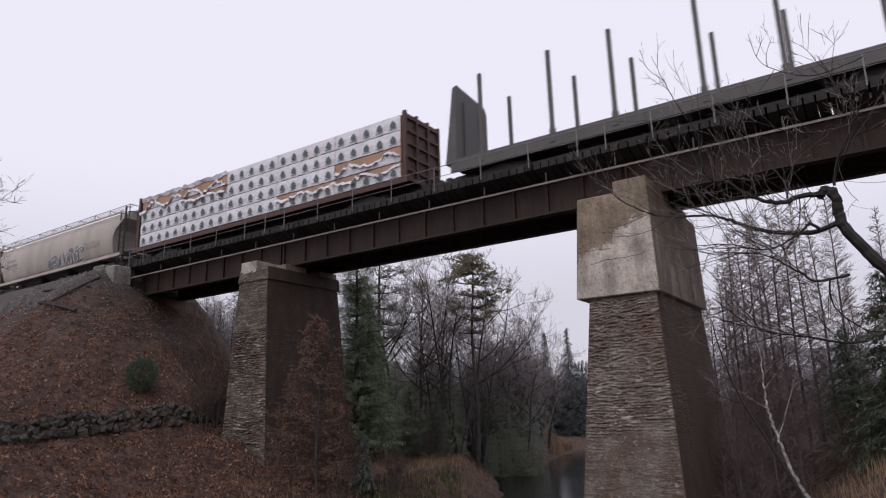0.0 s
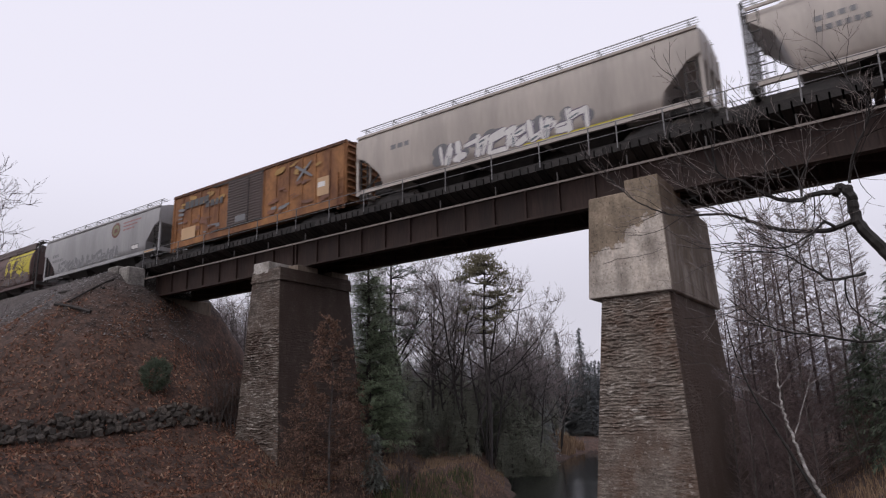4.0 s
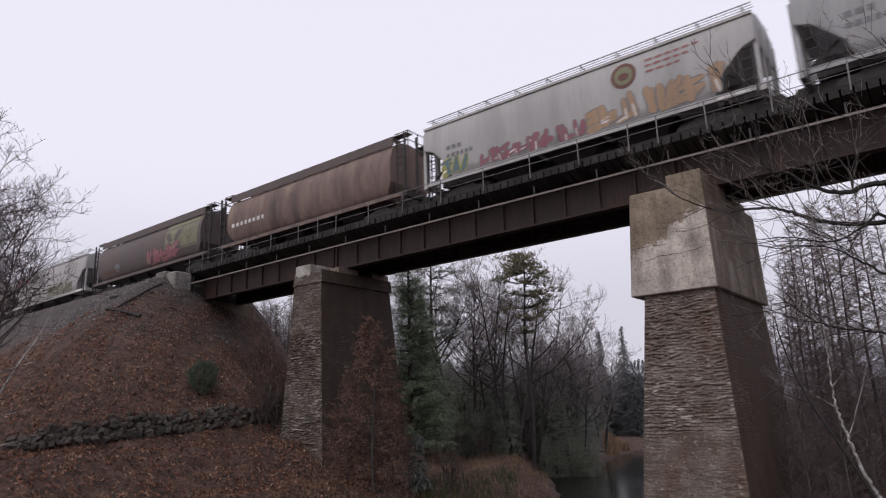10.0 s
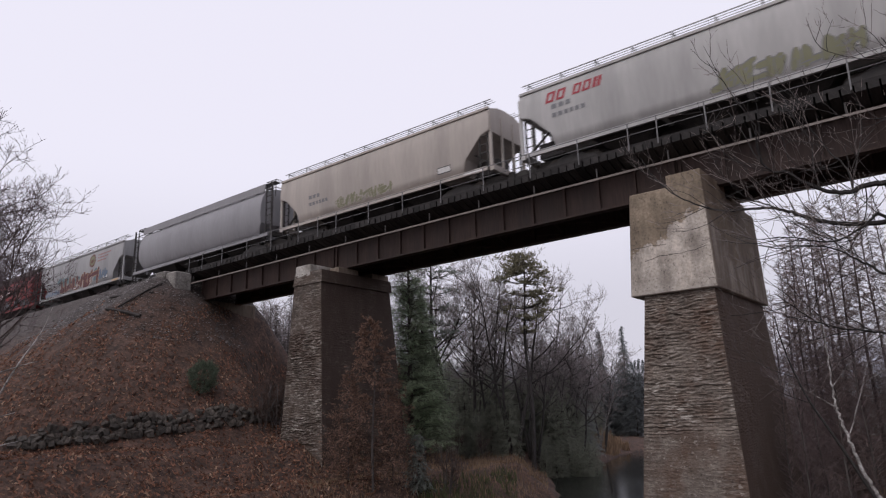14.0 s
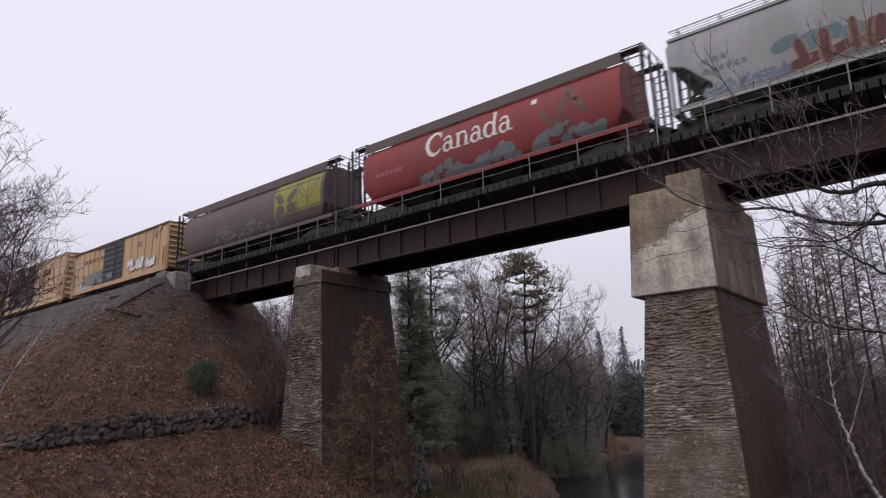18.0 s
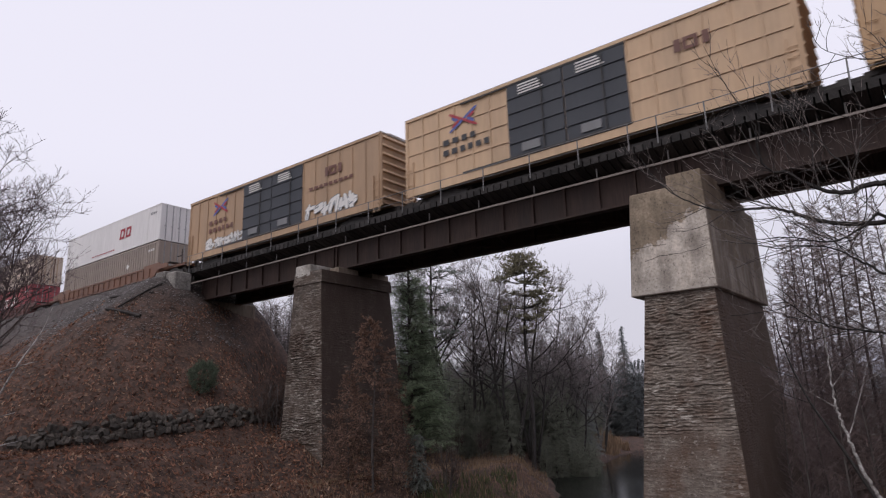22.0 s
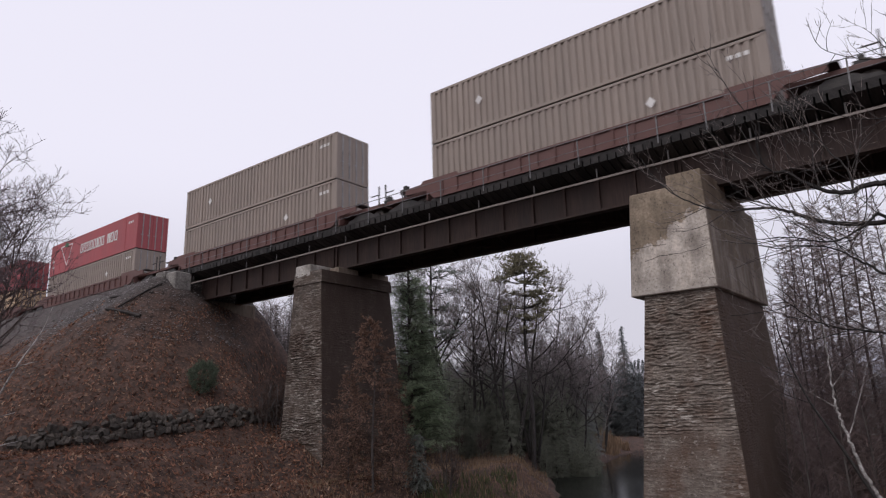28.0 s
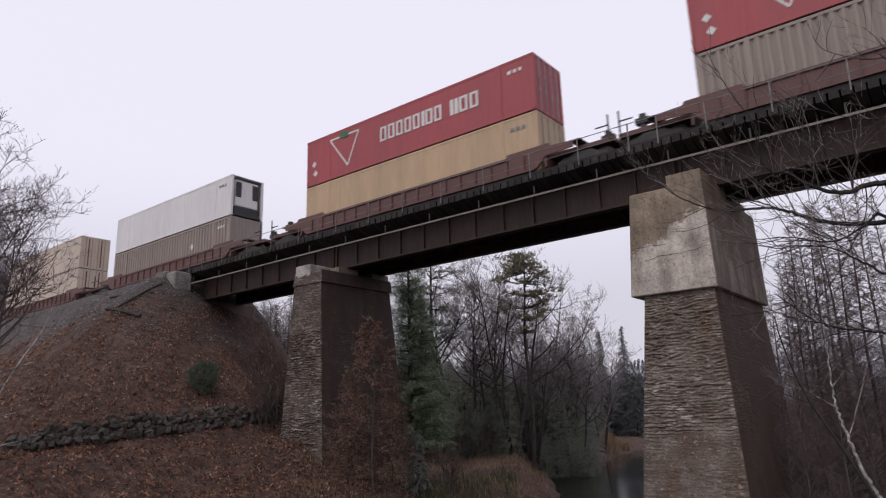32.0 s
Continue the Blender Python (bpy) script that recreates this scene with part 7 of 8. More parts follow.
    # the wood closes behind, by the embankment and up both banks
    for k in range(64):
        b, d = rng.uniform(44, 75), rng.uniform(58, 100)
        p = spot(b, d)
        if p.y < 34:
            continue
        again((bare + spruce + cedar)[k % 8], p, rng.uniform(0, 360), rng.uniform(0.4, 0.7))
    for k in range(20):
        again((bare[:1] + cedar)[k % 3], spot(rng.uniform(28, 43), rng.uniform(66, 90)), rng.uniform(0, 360), rng.uniform(0.4, 0.62))
    for k in range(30):
        again((bare + [misty, misty])[k % 6], spot(rng.uniform(21, 40), rng.uniform(108, 150)), rng.uniform(0, 360), rng.uniform(0.5, 0.75))
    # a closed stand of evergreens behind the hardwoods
    back = conifer("spruce_tree", "spruce in the back of the wood, mist painted into its grey-green needles", 12, 230, 3.3, 46, M["mneedle"], "back spruces", tuft=0.3, power=0.8, gap=0.06, dens=1.1)
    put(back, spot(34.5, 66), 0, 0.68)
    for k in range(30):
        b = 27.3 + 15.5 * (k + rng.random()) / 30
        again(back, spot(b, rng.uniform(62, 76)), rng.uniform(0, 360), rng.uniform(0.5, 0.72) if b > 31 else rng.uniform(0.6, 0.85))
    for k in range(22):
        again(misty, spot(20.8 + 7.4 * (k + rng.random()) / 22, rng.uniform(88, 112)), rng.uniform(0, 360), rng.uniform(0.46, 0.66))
    # pines
    p1 = tall_pine("tall pine with a tufted olive-green crown", 15.5, 301, ((0.62, 1.8, 0.7, 4), (0.68, 2.1, 0.8, 6), (0.74, 2.4, 0.85, 8), (0.80, 2.6, 0.9, 10), (0.86, 2.5, 0.9, 11), (0.91, 2.0, 0.9, 11), (0.95, 1.5, 0.9, 9), (0.99, 0.8, 0.8, 6)), M["pneedle"])
    put(p1, spot(31.5, 46.5), 60, 0.94)
    p2 = tall_pine("dark layered pine beside the bridge", 15.0, 302, tuple((0.5 + 0.07 * k, 2.4 - 0.15 * k, 0.85, 4) for k in range(8)), M["needle"])
    put(p2, spot(39.5, 45), 10, 0.98)
    # evergreen undergrowth along the water
    for k in range(34):
        b = rng.uniform(27.5, 41.5)
        again(cedar[k % 2], spot(b, 44 + (41.5 - b) * 0.2 + rng.uniform(0, 6)) if b > 33 else spot(b, rng.uniform(52, 60)), rng.uniform(0, 360), rng.uniform(0.2, 0.48))
    for k in range(16):
        again(cedar[k % 2], spot(rng.uniform(26.6, 31.0), rng.uniform(47, 55)), rng.uniform(0, 360), rng.uniform(0.22, 0.42))
    # pale leaning birch at the far bank
    lb = bare_tree("birch_tree", "small white leaning birch at the water's edge", 6.0, 401, 2, M["birch"], M["birch"], 0.4, 0.07, 0.4, 5, (0.3, 0.1), "birches", 1)
    put(lb, spot(26.2, 66), 0, 0.95)
    return bare, spruce, cedar


def pole_stand(bare):
    """Thin pale trunks seen under the bridge beyond the first pier."""
    rng = random.Random(14)
    t = larch("young_birch", "thin grey bare trunk in a dense stand", 11, 501, M["bark"], M["twig"], 0.9, 24, "slender birches", first=0.4)
    put(t, spot(52.5, 62), 0, 1)
    for k in range(26):
        p = spot(rng.uniform(46.5, 56.0), rng.uniform(60, 92))
        if p.y > 36:
            again(bare[k % 4], p, rng.uniform(0, 360), rng.uniform(0.75, 1.0))
    for k in range(120):
        p = spot(rng.uniform(47.0, 56.5), rng.uniform(56, 86))
        if p.y < 35:
            continue
        again(t, p, rng.uniform(0, 360), rng.uniform(0.75, 1.1))


def right_bank():
    rng = random.Random(21)
    ls = [larch("larch_tree", "tall bare larch with fine pinkish-grey branches", 13.5, 600 + k, M["lbark"], M["ltwig"], 1.6, 170, "bare larches", first=0.08, tr=0.0075, nt=14, rise=0.55, br=0.011) for k in range(3)]
    first = True
    rows = ((13.2, 40, 0.86), (12.3, 36, 0.84), (11.4, 38, 0.94), (10.6, 35, 0.92), (9.8, 40, 1.05), (9.0, 36, 0.98), (8.2, 39, 1.04), (7.4, 35, 0.96), (6.5, 38, 1.0), (14.0, 46, 0.84), (10.2, 45, 1.1), (8.6, 47, 1.12), (5.6, 41, 1.0), (4.5, 38, 0.9), (12.8, 50, 0.95), (11.0, 52, 1.1), (3.2, 40, 1.0))
    for k, (b, d, s) in enumerate(rows):
        th = ls[k] if k < 3 else None
        if th:
            put(th, spot(b, d), rng.uniform(0, 360), s)
        else:
            again(ls[k % 3], spot(b, d), rng.uniform(0, 360), s)
    sp = [conifer("fir_tree", "dark green fir on the near bank", 9.5, 620 + k, 3.0, 44, M["bneedle"], "bank firs", tuft=0.24, power=0.55, gap=0.1, dens=1.1) for k in range(2)]
    put(sp[0], spot(3.4, 33), 0, 0.55)
    put(sp[1], spot(0.6, 29), 0, 0.72)
    pale = conifer("fir_tree", "fir across the water, mist painted into its grey-green needles", 9.5, 625, 2.8, 40, M["mneedle"], "misty firs", tuft=0.28, power=0.6, gap=0.1)
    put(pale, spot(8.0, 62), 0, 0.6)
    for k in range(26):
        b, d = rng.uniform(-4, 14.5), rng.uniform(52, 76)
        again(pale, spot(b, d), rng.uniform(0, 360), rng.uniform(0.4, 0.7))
    for k in range(30):
        b, d = rng.uniform(-60, 3), rng.uniform(40, 90)
        p = spot(b, d)
        if p.y > 38:
            again(ls[k % 3], p, rng.uniform(0, 360), rng.uniform(0.7, 1.0))
    # young saplings and a thin dark leaning stem beside the pier
    yb = larch("sapling", "thin bare sapling at the river's edge", 7.5, 640, None, M["ltwig"], 1.5, 50, "saplings", first=0.08, tr=0.006, nt=12, rise=0.8, br=0.011)
    put(yb, spot(13.6, 29), 0, 1.0)
    for k, (b, d, s) in enumerate(((14.3, 31, 1.05), (12.6, 28, 0.95), (13.0, 33, 0.9), (11.6, 27, 0.9), (10.4, 28, 0.8), (14.6, 34, 0.9), (9.0, 27, 0.85), (11.2, 31, 0.9), (7.4, 28, 0.8), (12.9, 37, 1.0))):
        again(yb, spot(b, d), rng.uniform(0, 360), s)


def stem(name, label, pts, r0, r1, material, category="tree", group="", side=(), twig=None, seed=1, n=7, crook=0.0):
    """One bent stem through points, with side limbs: (share, direction, length)."""
    rng = random.Random(seed)
    p0 = Vector(pts[0])
    th = base(name, p0, label, category, group)
    wood, tw = Limbs(), Limbs()
    q = [Vector(p) - p0 for p in pts]
    # smooth the line
    fine = []
    for i in range(len(q) - 1):
        a, b = q[i], q[i + 1]
        pa, nb = q[max(i - 1, 0)], q[min(i + 2, len(q) - 1)]
        for s in range(6):
            t = s / 6
            fine.append(0.5 * ((2 * a) + (b - pa) * t + (2 * pa - 5 * a + 4 * b - nb) * t * t + (3 * a - pa - 3 * b + nb) * t ** 3))
    fine.append(q[-1])
    if crook:
        fine = [fine[0]] + [p + Vector((rng.uniform(-1, 1), rng.uniform(-1, 1), rng.uniform(-1, 1))) * crook for p in fine[1:-1]] + [fine[-1]]
    wood.limb(fine, r0, r1, n)
    for share, d, L in side:
        i = min(int(share * (len(fine) - 1)), len(fine) - 2)
        r = (r0 + (r1 - r0) * share) * 0.6
        grow(rng, tw, wood, fine[i], Vector(d), L, min(r, 0.004 + 0.006 * L), 3 if L > 0.6 else (2 if L > 0.3 else 1), 0.04, 0.6, (2, 3), 0.2, 0.08, 0.003)
    wood.mesh("trunk", material, th)
    if tw.v:
        tw.mesh("crown", twig or M["twig"], th)
    return th


def ray_point(bearing, elev, dist):
    b = radians(bearing)
    return (-math.sin(b) * dist, math.cos(b) * dist, elev * dist)


def near_plants():
    # russet young larch and green saplings before the first pier
    y = larch("young_larch", "young conical tree with thin russet-brown foliage before the pier", 7.2, 700, None, M["stwig"], 2.2, 80, "young larches", M["redleaf"], first=0.05, nt=11, nl=3, ls=0.033)
    put(y, spot(44.6, 31.5), 0, 1.12)
    again(y, spot(46.6, 32.5), 130, 0.72)
    again(y, spot(43.0, 33), 60, 0.6)
    g = conifer("pine_sapling", "small green pine sapling in the dry grass", 2.6, 710, 0.9, 22, M["needle"], "pine saplings", tuft=0.22)
    put(g, spot(41.0, 33), 0, 1.0)
    b = base("pine_bush", (0, 0, 0), "rounded soft green pine bush on the leafy slope", "bush", "pine saplings")
    wood, lf, rb = Limbs(), Limbs(), random.Random(711)
    wood.limb([Vector((0, 0, -0.3)), Vector((0, 0, 0.9)), Vector((0, 0, 1.6))], 0.04, 0.01, 5)
    for k in range(2600):
        d = Vector((rb.gauss(0, 1), rb.gauss(0, 1), rb.gauss(0, 1))).normalized()
        lump = 0.8 + 0.35 * noise.noise(d * 2.2)
        p = Vector((d.x * 0.82, d.y * 0.82, d.z * 0.98 - 0.1 * d.z * d.z)) * lump * rb.uniform(0.55, 1.0) ** 0.6 + Vector((0, 0, 0.95))
        e = (d + Vector((rb.uniform(-1, 1), rb.uniform(-1, 1), rb.uniform(-0.2, 1)))).normalized() * rb.uniform(0.08, 0.17)
        lf.leaf(p, e, 0.022, e.cross(Vector((rb.uniform(-1, 1), rb.uniform(-1, 1), 0.3))).normalized())
    wood.mesh("trunk", M["bark"], b)
    lf.mesh("crown", M["bneedle"], b)
    put(b, spot_at(58.1, 0.036), 0, 1.05)
    # bare birch at the left
    lb = bare_tree("birch_tree", "bare birch with fine dark twigs by the embankment", 11.5, 720, 3, M["lbark"], M["btwig"], 0.8, 0.09, 0.42, 11, (0, 0), "birches", 3, 0.06, 0.0075, 0.16, 0.3)
    put(lb, spot(72.6, 31), 40, 1.0)
    again(lb, spot(75.0, 30), 160, 1.05)
    again(lb, spot(74.4, 34), 290, 1.0)
    stem("birch_branch", "thin pale fallen birch branch", [ray_point(74, 0.05, 17), ray_point(70.5, 0.075, 17), ray_point(68.9, 0.083, 17.1)], 0.02, 0.006, M["birch"], "branch", "pale branches", n=5)
    stem("birch_branch", "thin pale leaning birch stem", [ray_point(73, -0.02, 17), ray_point(71.0, 0.067, 17), ray_point(69.6, 0.115, 17.2), ray_point(69.0, 0.15, 17.4)], 0.024, 0.007, M["birch"], "branch", "pale branches", n=5)
    stem("birch_branch", "thin pale fallen birch branch", [ray_point(74, -0.004, 17), ray_point(71.4, 0.013, 17), ray_point(70.6, 0.0175, 17.1)], 0.018, 0.006, M["birch"], "branch", "pale branches", n=5)
    stem("birch_branch", "thin pale fallen birch branch", [ray_point(74, -0.036, 17), ray_point(71.2, -0.021, 17), ray_point(70.2, -0.0172, 17.1)], 0.018, 0.006, M["birch"], "branch", "pale branches", n=5)
    # white leaning birch on the near bank
    stem("birch_tree", "white-barked birch leaning over the bank", [ray_point(3.2, -0.2, 15.4), ray_point(7.04, -0.1193, 15.5), ray_point(7.58, -0.1062, 15.6), ray_point(8.21, -0.071, 15.7), ray_point(8.63, -0.0435, 15.7), ray_point(8.96, -0.0168, 15.8), ray_point(9.08, 0.002, 15.9), ray_point(9.11, 0.0287, 16.0), ray_point(9.06, 0.0695, 16.1), ray_point(9.05, 0.1009, 16.1)], 0.042, 0.010, M["birch"], "tree", "birches",
         ((0.45, (0.45, 0.2, 1), 1.5), (0.62, (-0.8, 0.1, 0.6), 1.0), (0.75, (0.6, 0, 0.8), 0.8)), M["btwig"], 5, crook=0.02)
    stem("leaning_sapling", "thin dark sapling leaning over the water", [ray_point(6.88, -0.1444, 15), ray_point(8.21, -0.0908, 15), ray_point(9.47, -0.0434, 15), ray_point(10.63, -0.0013, 15), ray_point(11.4, 0.0373, 15), ray_point(11.97, 0.0821, 15), ray_point(12.19, 0.1134, 15)], 0.036, 0.008, M["wetbark"], "tree", "saplings",
         ((0.5, (-1, 0, 0.3), 0.8), (0.65, (-1, 0.2, 0.6), 0.9), (0.8, (1, 0, 0.6), 0.7), (0.9, (-1, 0, 1), 0.6)), None, 6)
    # old limb with a broken stub reaching in over the eye's right, and its bare crooked branches
    D = 7.0
    th = base("overhanging_tree", ray_point(-6, 0.03, D), "dark gnarled limb with a broken stub and bare crooked twigs", "tree")
    wood, tw = Limbs(), Limbs()
    rows = (
        (0.062, 0.044, 0, [(-6, 0.03), (-2.5, 0.105), (0.03, 0.1618), (1.11, 0.1898), (1.98, 0.2149), (2.32, 0.238), (2.32, 0.256), (2.5, 0.274)]),
        (0.042, 0.036, 0, [(2.3, 0.262), (2.9, 0.276), (3.25, 0.2715), (3.35, 0.264)]),
        (0.030, 0.004, 12, [(3.0, 0.272), (3.48, 0.2715), (4.82, 0.2729), (5.6, 0.268), (6.69, 0.2704), (7.76, 0.2782), (8.82, 0.2924), (9.87, 0.3102), (10.66, 0.313), (11.4, 0.33), (11.6, 0.36), (11.43, 0.3891)]),
        (0.026, 0.003, 14, [(2.42, 0.2285), (3.94, 0.2208), (5.27, 0.2222), (6.69, 0.2267), (8.12, 0.2357), (9.2, 0.2453), (10.11, 0.2545), (11.25, 0.2628), (13.08, 0.2657), (14.33, 0.2675), (16.0, 0.2761), (17.66, 0.2933), (18.9, 0.3121), (20.11, 0.3419), (20.67, 0.3659)]),
        (0.016, 0.003, 10, [(3.7, 0.222), (4.3, 0.233), (4.68, 0.2286), (5.3, 0.2192), (6.28, 0.2108), (7.06, 0.2054), (8.36, 0.2067), (9.64, 0.2149), (10.97, 0.2201), (12.19, 0.2192)]),
        (0.014, 0.003, 10, [(2.31, 0.1585), (4.55, 0.154), (5.41, 0.1671), (6.05, 0.1747), (7.01, 0.19), (8.05, 0.1989), (9.91, 0.2054), (11.49, 0.2054), (12.62, 0.2162)]),
        (0.012, 0.003, 10, [(1.98, 0.0723), (3.6, 0.0725), (5.22, 0.0804), (6.48, 0.0859), (7.86, 0.0902), (8.9, 0.097), (9.91, 0.1097), (10.92, 0.1265), (11.96, 0.1437)]),
        (0.008, 0.0025, 6, [(7.76, 0.2782), (7.85, 0.315), (7.78, 0.3476), (8.38, 0.3712), (8.93, 0.4036)]),
        (0.007, 0.0025, 5, [(10.11, 0.2545), (11.8, 0.2711), (12.96, 0.2828), (14.05, 0.3073), (14.73, 0.3352), (15.4, 0.3663)]),
        (0.010, 0.0025, 8, [(5.6, 0.268), (5.7, 0.2984), (6.6, 0.3262), (7.49, 0.3589), (8.83, 0.3903), (9.73, 0.4336)]),
        (0.014, 0.003, 9, [(2.31, 0.2791), (2.03, 0.3028), (1.51, 0.3248), (0.68, 0.352), (0.22, 0.3808), (0.86, 0.4031), (1.21, 0.4311), (2.0, 0.47)]),
        (0.009, 0.003, 6, [(3.64, 0.1531), (3.62, 0.1189), (2.09, 0.0888), (0.73, 0.0818)]),
        (0.006, 0.0025, 6, [(-1.5, 0.37), (1.2, 0.36), (2.6, 0.357), (5.0, 0.37), (7.6, 0.40), (9.5, 0.44)]),
        (0.006, 0.0025, 6, [(-1.0, 0.45), (2.0, 0.44), (4.0, 0.452), (6.0, 0.48), (6.6, 0.52)]),
        (0.005, 0.002, 5, [(11.43, 0.385), (12.88, 0.4424), (13.74, 0.4811), (14.53, 0.5282)]),
        (0.006, 0.002, 6, [(9.87, 0.3102), (12.2, 0.325), (14.0, 0.352), (15.2, 0.40), (15.6, 0.44)]),
        (0.006, 0.002, 6, [(4.82, 0.2729), (5.0, 0.24), (6.0, 0.205), (7.6, 0.16), (9.2, 0.13), (10.6, 0.115)]),
    )
    rg = random.Random(850)
    p0 = Vector(ray_point(-6, 0.03, D))
    for k, (r0, r1, sides, row) in enumerate(rows):
        q = [Vector(ray_point(b, e, D + 0.04 * i * (1 if k % 2 else -1) * (k > 1))) - p0 for i, (b, e) in enumerate(row)]
        fine = []
        for i in range(len(q) - 1):
            a, b, pa, nb = q[i], q[i + 1], q[max(i - 1, 0)], q[min(i + 2, len(q) - 1)]
            for st in range(4):
                t = st / 4
                fine.append(0.5 * ((2 * a) + (b - pa) * t + (2 * pa - 5 * a + 4 * b - nb) * t * t + (3 * a - pa - 3 * b + nb) * t ** 3))
        fine.append(q[-1])
        j = 0.006 if k > 1 else 0.009
        fine = [fine[0]] + [p + Vector((rg.uniform(-1, 1), rg.uniform(-1, 1), rg.uniform(-1, 1))) * j for p in fine[1:-1]] + [fine[-1]]
        wood.limb(fine, r0, r1, 8 if k < 2 else 5)
        sides = int(1.8 * sides)
        for u in range(sides):
            i = int((0.08 + 0.9 * (u + rg.random()) / sides) * (len(fine) - 2))
            L = rg.uniform(0.15, 0.75) if r0 > 0.009 else rg.uniform(0.1, 0.4)
            along = (fine[i + 1] - fine[i]).normalized()
            d = along * 0.8 + Vector((rg.uniform(-0.5, 0.5), rg.uniform(-0.5, 0.5), rg.uniform(-0.9, 1.1)))
            grow(rg, tw, wood, fine[i], d, L, 0.0035 + 0.003 * L, 2 if L > 0.3 else 1, 0.03, 0.6, (1, 3), 0.22, 0.08, 0.0022)
    wood.mesh("trunk", M["wetbark"], th)
    tw.mesh("crown", M["wettwig"], th)


def rocks_and_logs():
    """Rubble row along the foot of the slope, and old timbers near its top."""
    th = base("rubble_wall", (0, 0, 0), "row of dark rough rubble stones along the slope's foot", "stone wall")
    rng = random.Random(31)
    kinds = []
    for k in range(6):
        bm = bmesh.new()
        bmesh.ops.create_cube(bm, size=1.0)
        for v in bm.verts:
            v.co = Vector((v.co.x * rng.uniform(0.75, 1.1), v.co.y * rng.uniform(0.75, 1.1), v.co.z * rng.uniform(0.75, 1.15)))
        bmesh.ops.bevel(bm, geom=bm.edges[:], offset=0.1, segments=1, affect="EDGES")
        for v in bm.verts:
            v.co += Vector((rng.uniform(-1, 1), rng.uniform(-1, 1), rng.uniform(-1, 1))) * 0.11
        kinds.append(part("stone", bm, M["rock"], th))
    made = 0
    for row in range(5):
        u = 0.0
        while u < 1.0 and made < 298:
            w = rng.uniform(0.17, 0.42)
            b = 50.2 + 20.3 * (u + 0.008 * rng.random())
            u += w * 0.98 / 11.0
            # where the slope rises past the foot along this bearing
            lo, hi = 12.0, 60.0
            for _ in range(24):
                mid = (lo + hi) / 2
                x, y = -math.sin(radians(b)) * mid, math.cos(radians(b)) * mid
                lo, hi = (mid, hi) if float(ground_height(x, y)) < 0.15 - 1.12 * u else (lo, mid)
            if rng.random() < 0.03 + 0.5 * (row == 4) + 0.15 * (noise.noise((b * 0.8, 3.0, row * 0.3)) < -0.25):
                continue
            p = spot(b, hi - 0.1 + 0.24 * row, 0)
            p.z += 0.1 + rng.uniform(-0.04, 0.04)
            m = Matrix.LocRotScale(p, Euler((rng.uniform(-0.5, 0.5), rng.uniform(-0.5, 0.5), radians(b) + rng.uniform(-0.6, 0.6))), (w, rng.uniform(0.3, 0.5), rng.uniform(0.18, 0.36)))
            made += 1
            if made <= 6:
                kinds[made - 1].matrix_basis = m
            else:
                twin(kinds[made % 6], m)
    for a, b, r in (((65.4, 0.148), (63.0, 0.139), 0.12), ((65.2, 0.164), (62.2, 0.172), 0.075), ((64.6, 0.152), (61.6, 0.186), 0.06), ((61.7, 0.185), (60.6, 0.203), 0.07)):
        p, q = spot_at(*a, 20.0, -0.1), spot_at(*b, 20.0, -0.12)
        stem("old_timber", "weathered old timber lying on the gravelly slope", [tuple(p), tuple((p + q) / 2 + Vector((0, 0, 0.05))), tuple(q)], r, r * 0.9, M["log"], "timber", "old timbers", n=6)


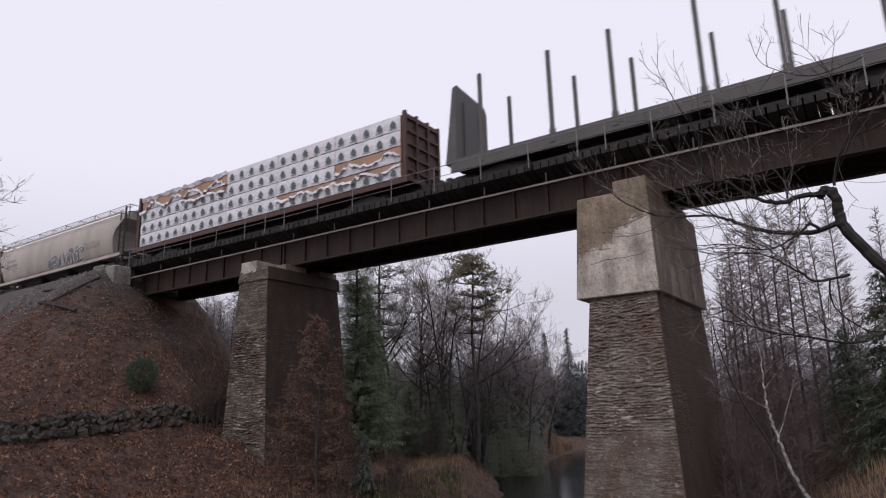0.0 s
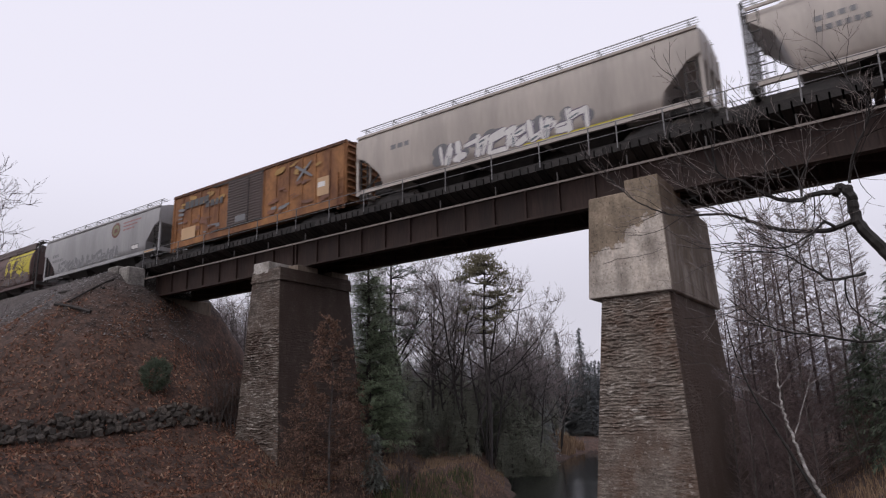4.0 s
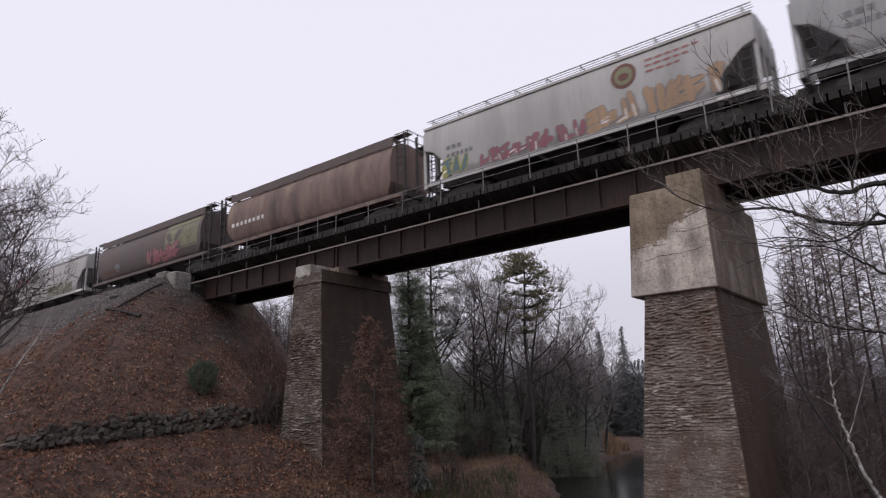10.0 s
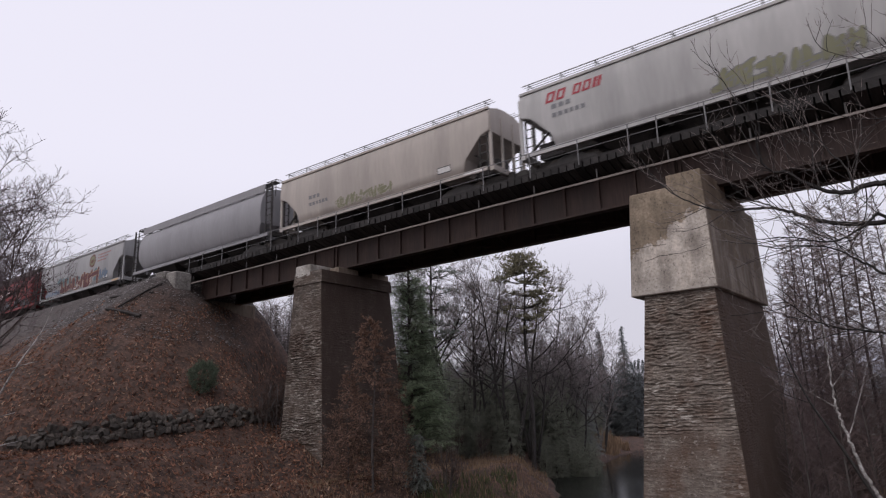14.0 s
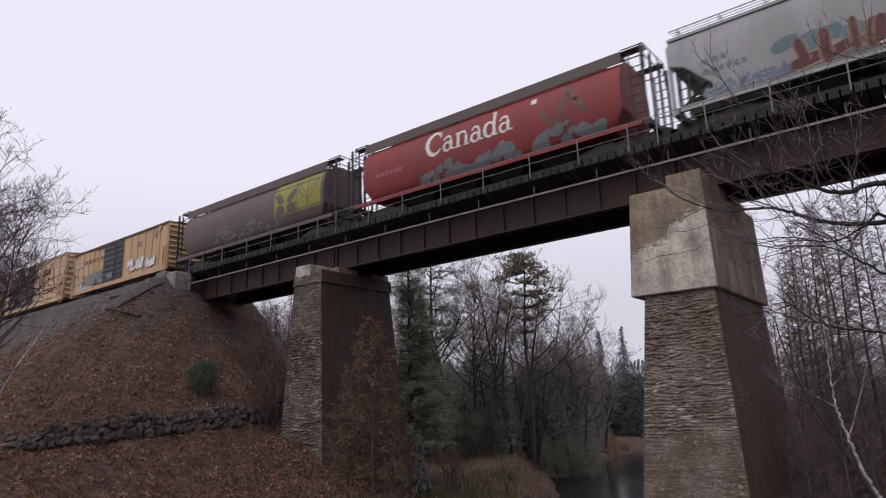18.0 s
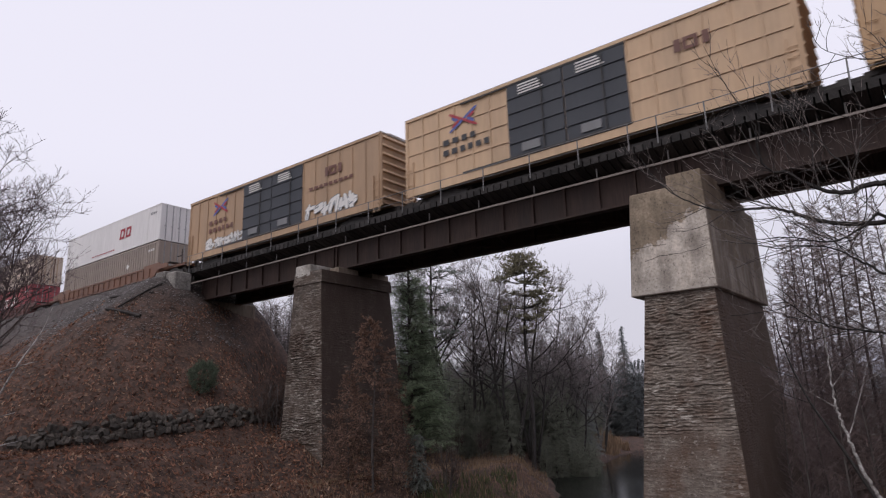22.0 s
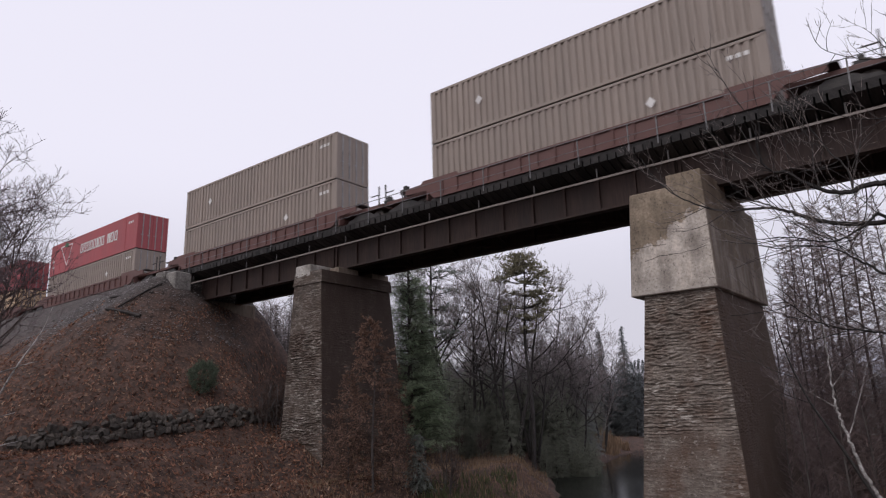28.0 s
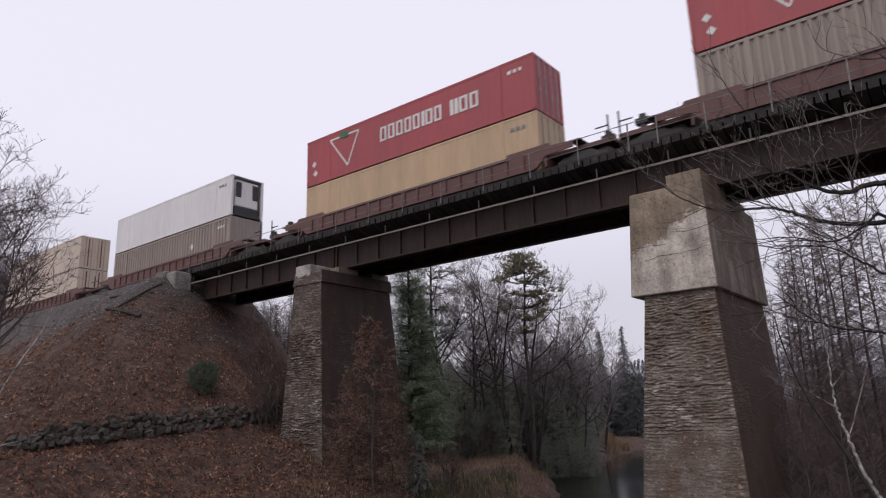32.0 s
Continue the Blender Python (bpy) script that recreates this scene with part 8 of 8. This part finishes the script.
def ground_cover():
    """Fallen leaves, dry grass and weeds on the banks."""
    rng = random.Random(41)
    lf = Limbs()
    for k in range(38000):
        b, d = rng.uniform(44, 74), 14 + 36 * rng.random() ** 0.8
        x, y = -math.sin(radians(b)) * d, math.cos(radians(b)) * d
        if y > 23.5 and x < -41 or x > -22.0:
            continue
        lf.leaf(Vector((x, y, 0)), Vector((rng.uniform(-1, 1), rng.uniform(-1, 1), rng.uniform(-0.3, 0.9))) * 0.12, 0.055, Vector((rng.uniform(-1, 1), rng.uniform(-1, 1), 0.2)).normalized())
    xs, ys = np.array([v[0] for v in lf.v]), np.array([v[1] for v in lf.v])
    zs = ground_height(xs, ys)
    vs = [(a, b, c + z + 0.05) for (a, b, c), z in zip(lf.v, zs)]
    keep = [f for f in lf.f if zs[f[0]] < 5.6 + 2.2 * math.sin(xs[f[0]] * 1.7 + ys[f[0]])]
    tagged(raw("leaf_litter", vs, keep[::7] + keep[1::7] + keep[2::7] + keep[3::7] + keep[4::7] + keep[5::7], M["litter"]), "brown and russet fallen leaves scattered on the slope", "leaves", kind="stuff")
    tagged(raw("pale_leaf_litter", vs, keep[6::7], M["litter2"]), "pale tan fallen leaves among the brown ones", "leaves", kind="stuff")
    lf = Limbs()
    for k in range(12000):
        b, d = rng.uniform(55, 71), rng.uniform(28, 52)
        x, y = -math.sin(radians(b)) * d, math.cos(radians(b)) * d
        if float(ground_height(x, y)) < 4.5:
            continue
        p = Vector((x, y, float(ground_height(x, y)) + 0.06))
        a = rng.uniform(0, 3.14)
        lf.leaf(p, Vector((math.cos(a), math.sin(a), 0.4)) * rng.uniform(0.04, 0.16), rng.uniform(0.02, 0.07), Vector((-math.sin(a), math.cos(a), 0.2)))
    tagged(lf.mesh("gravel", M["ballast2"], None), "pale broken stones on the upper slope", "gravel", kind="stuff")
    for nm, material, lab, count, arc, rngd, hgt in (
            ("dry_grass", M["grass"], "dry brown grass along the river bank", 9000, (30.5, 50), (28, 48), 0.36),
            ("weeds", M["ggrass"], "green weeds at the water's edge", 3200, (33.0, 41), (30, 38), 0.45),
            ("far_grass", M["grass"], "russet reeds on the far bank", 3500, (22.5, 27.5), (66, 78), 1.0),
            ("bank_grass", M["grass"], "dry grass on the near bank", 2500, (-2, 12), (12, 34), 0.55)):
        g = Limbs()
        for k in range(count):
            b, d = rng.uniform(*arc), rng.uniform(*rngd)
            x, y = -math.sin(radians(b)) * d, math.cos(radians(b)) * d
            z = float(ground_height(x, y))
            if z < WATER + 0.15 or (nm == "weeds" and z > -3.1):
                continue
            h = hgt * rng.uniform(0.35, 1.0) * (1.0 if noise.noise((x * 0.5, y * 0.5, 2.0)) > -0.25 else 0.35)
            g.leaf(Vector((x, y, z - 0.05)), Vector((rng.uniform(-0.35, 0.35), rng.uniform(-0.35, 0.35), 1)) * h, 0.022 if d < 50 else 0.05, Vector((rng.uniform(-1, 1), rng.uniform(-1, 1), 0)).normalized())
        tagged(g.mesh(nm, material, None), lab, "grass", kind="stuff")
    # brush on the slope and the bank
    sh = bare_tree("shrub", "low bare brown shrub on the bank", 2.4, 900, 5, M["bark"], M["stwig"], 0.8, 0.03, 0.15, 7, (0, 0), "bare shrubs", 2)
    put(sh, spot(51.8, 41), 0, 1)
    for k in range(54):
        b, d = rng.choice((rng.uniform(49, 54.5), rng.uniform(30, 44), rng.uniform(-2, 13), rng.uniform(72, 76))), rng.uniform(28, 46)
        p = spot(b, d)
        if (48 < b < 56 and d < 37) or p.z < WATER + 0.2 or (abs(p.y - TY) < 4.5 and p.x < -38):
            continue
        again(sh, p, rng.uniform(0, 360), rng.uniform(0.5, 1.1))


BARE, SPRUCE, CEDAR = far_forest()
pole_stand(BARE)
right_bank()
near_plants()
rocks_and_logs()
ground_cover()


# ---- what moves: the whole train, at an even speed, a trace slower at first ----
def motions():
    for th, s in MOVERS:
        rows = []
        for t in (0.0, 2.0, 4.0, 5.5, 6.5, 7.5, 10.0, 16.0, 24.0, 32.0):
            x = s + SPEED * (t - 23.0) + 0.22 * max(0.0, 6.5 - t)
            rows.append((t, pose(x, TY, RAIL)))
        walk(th, rows)


motions()
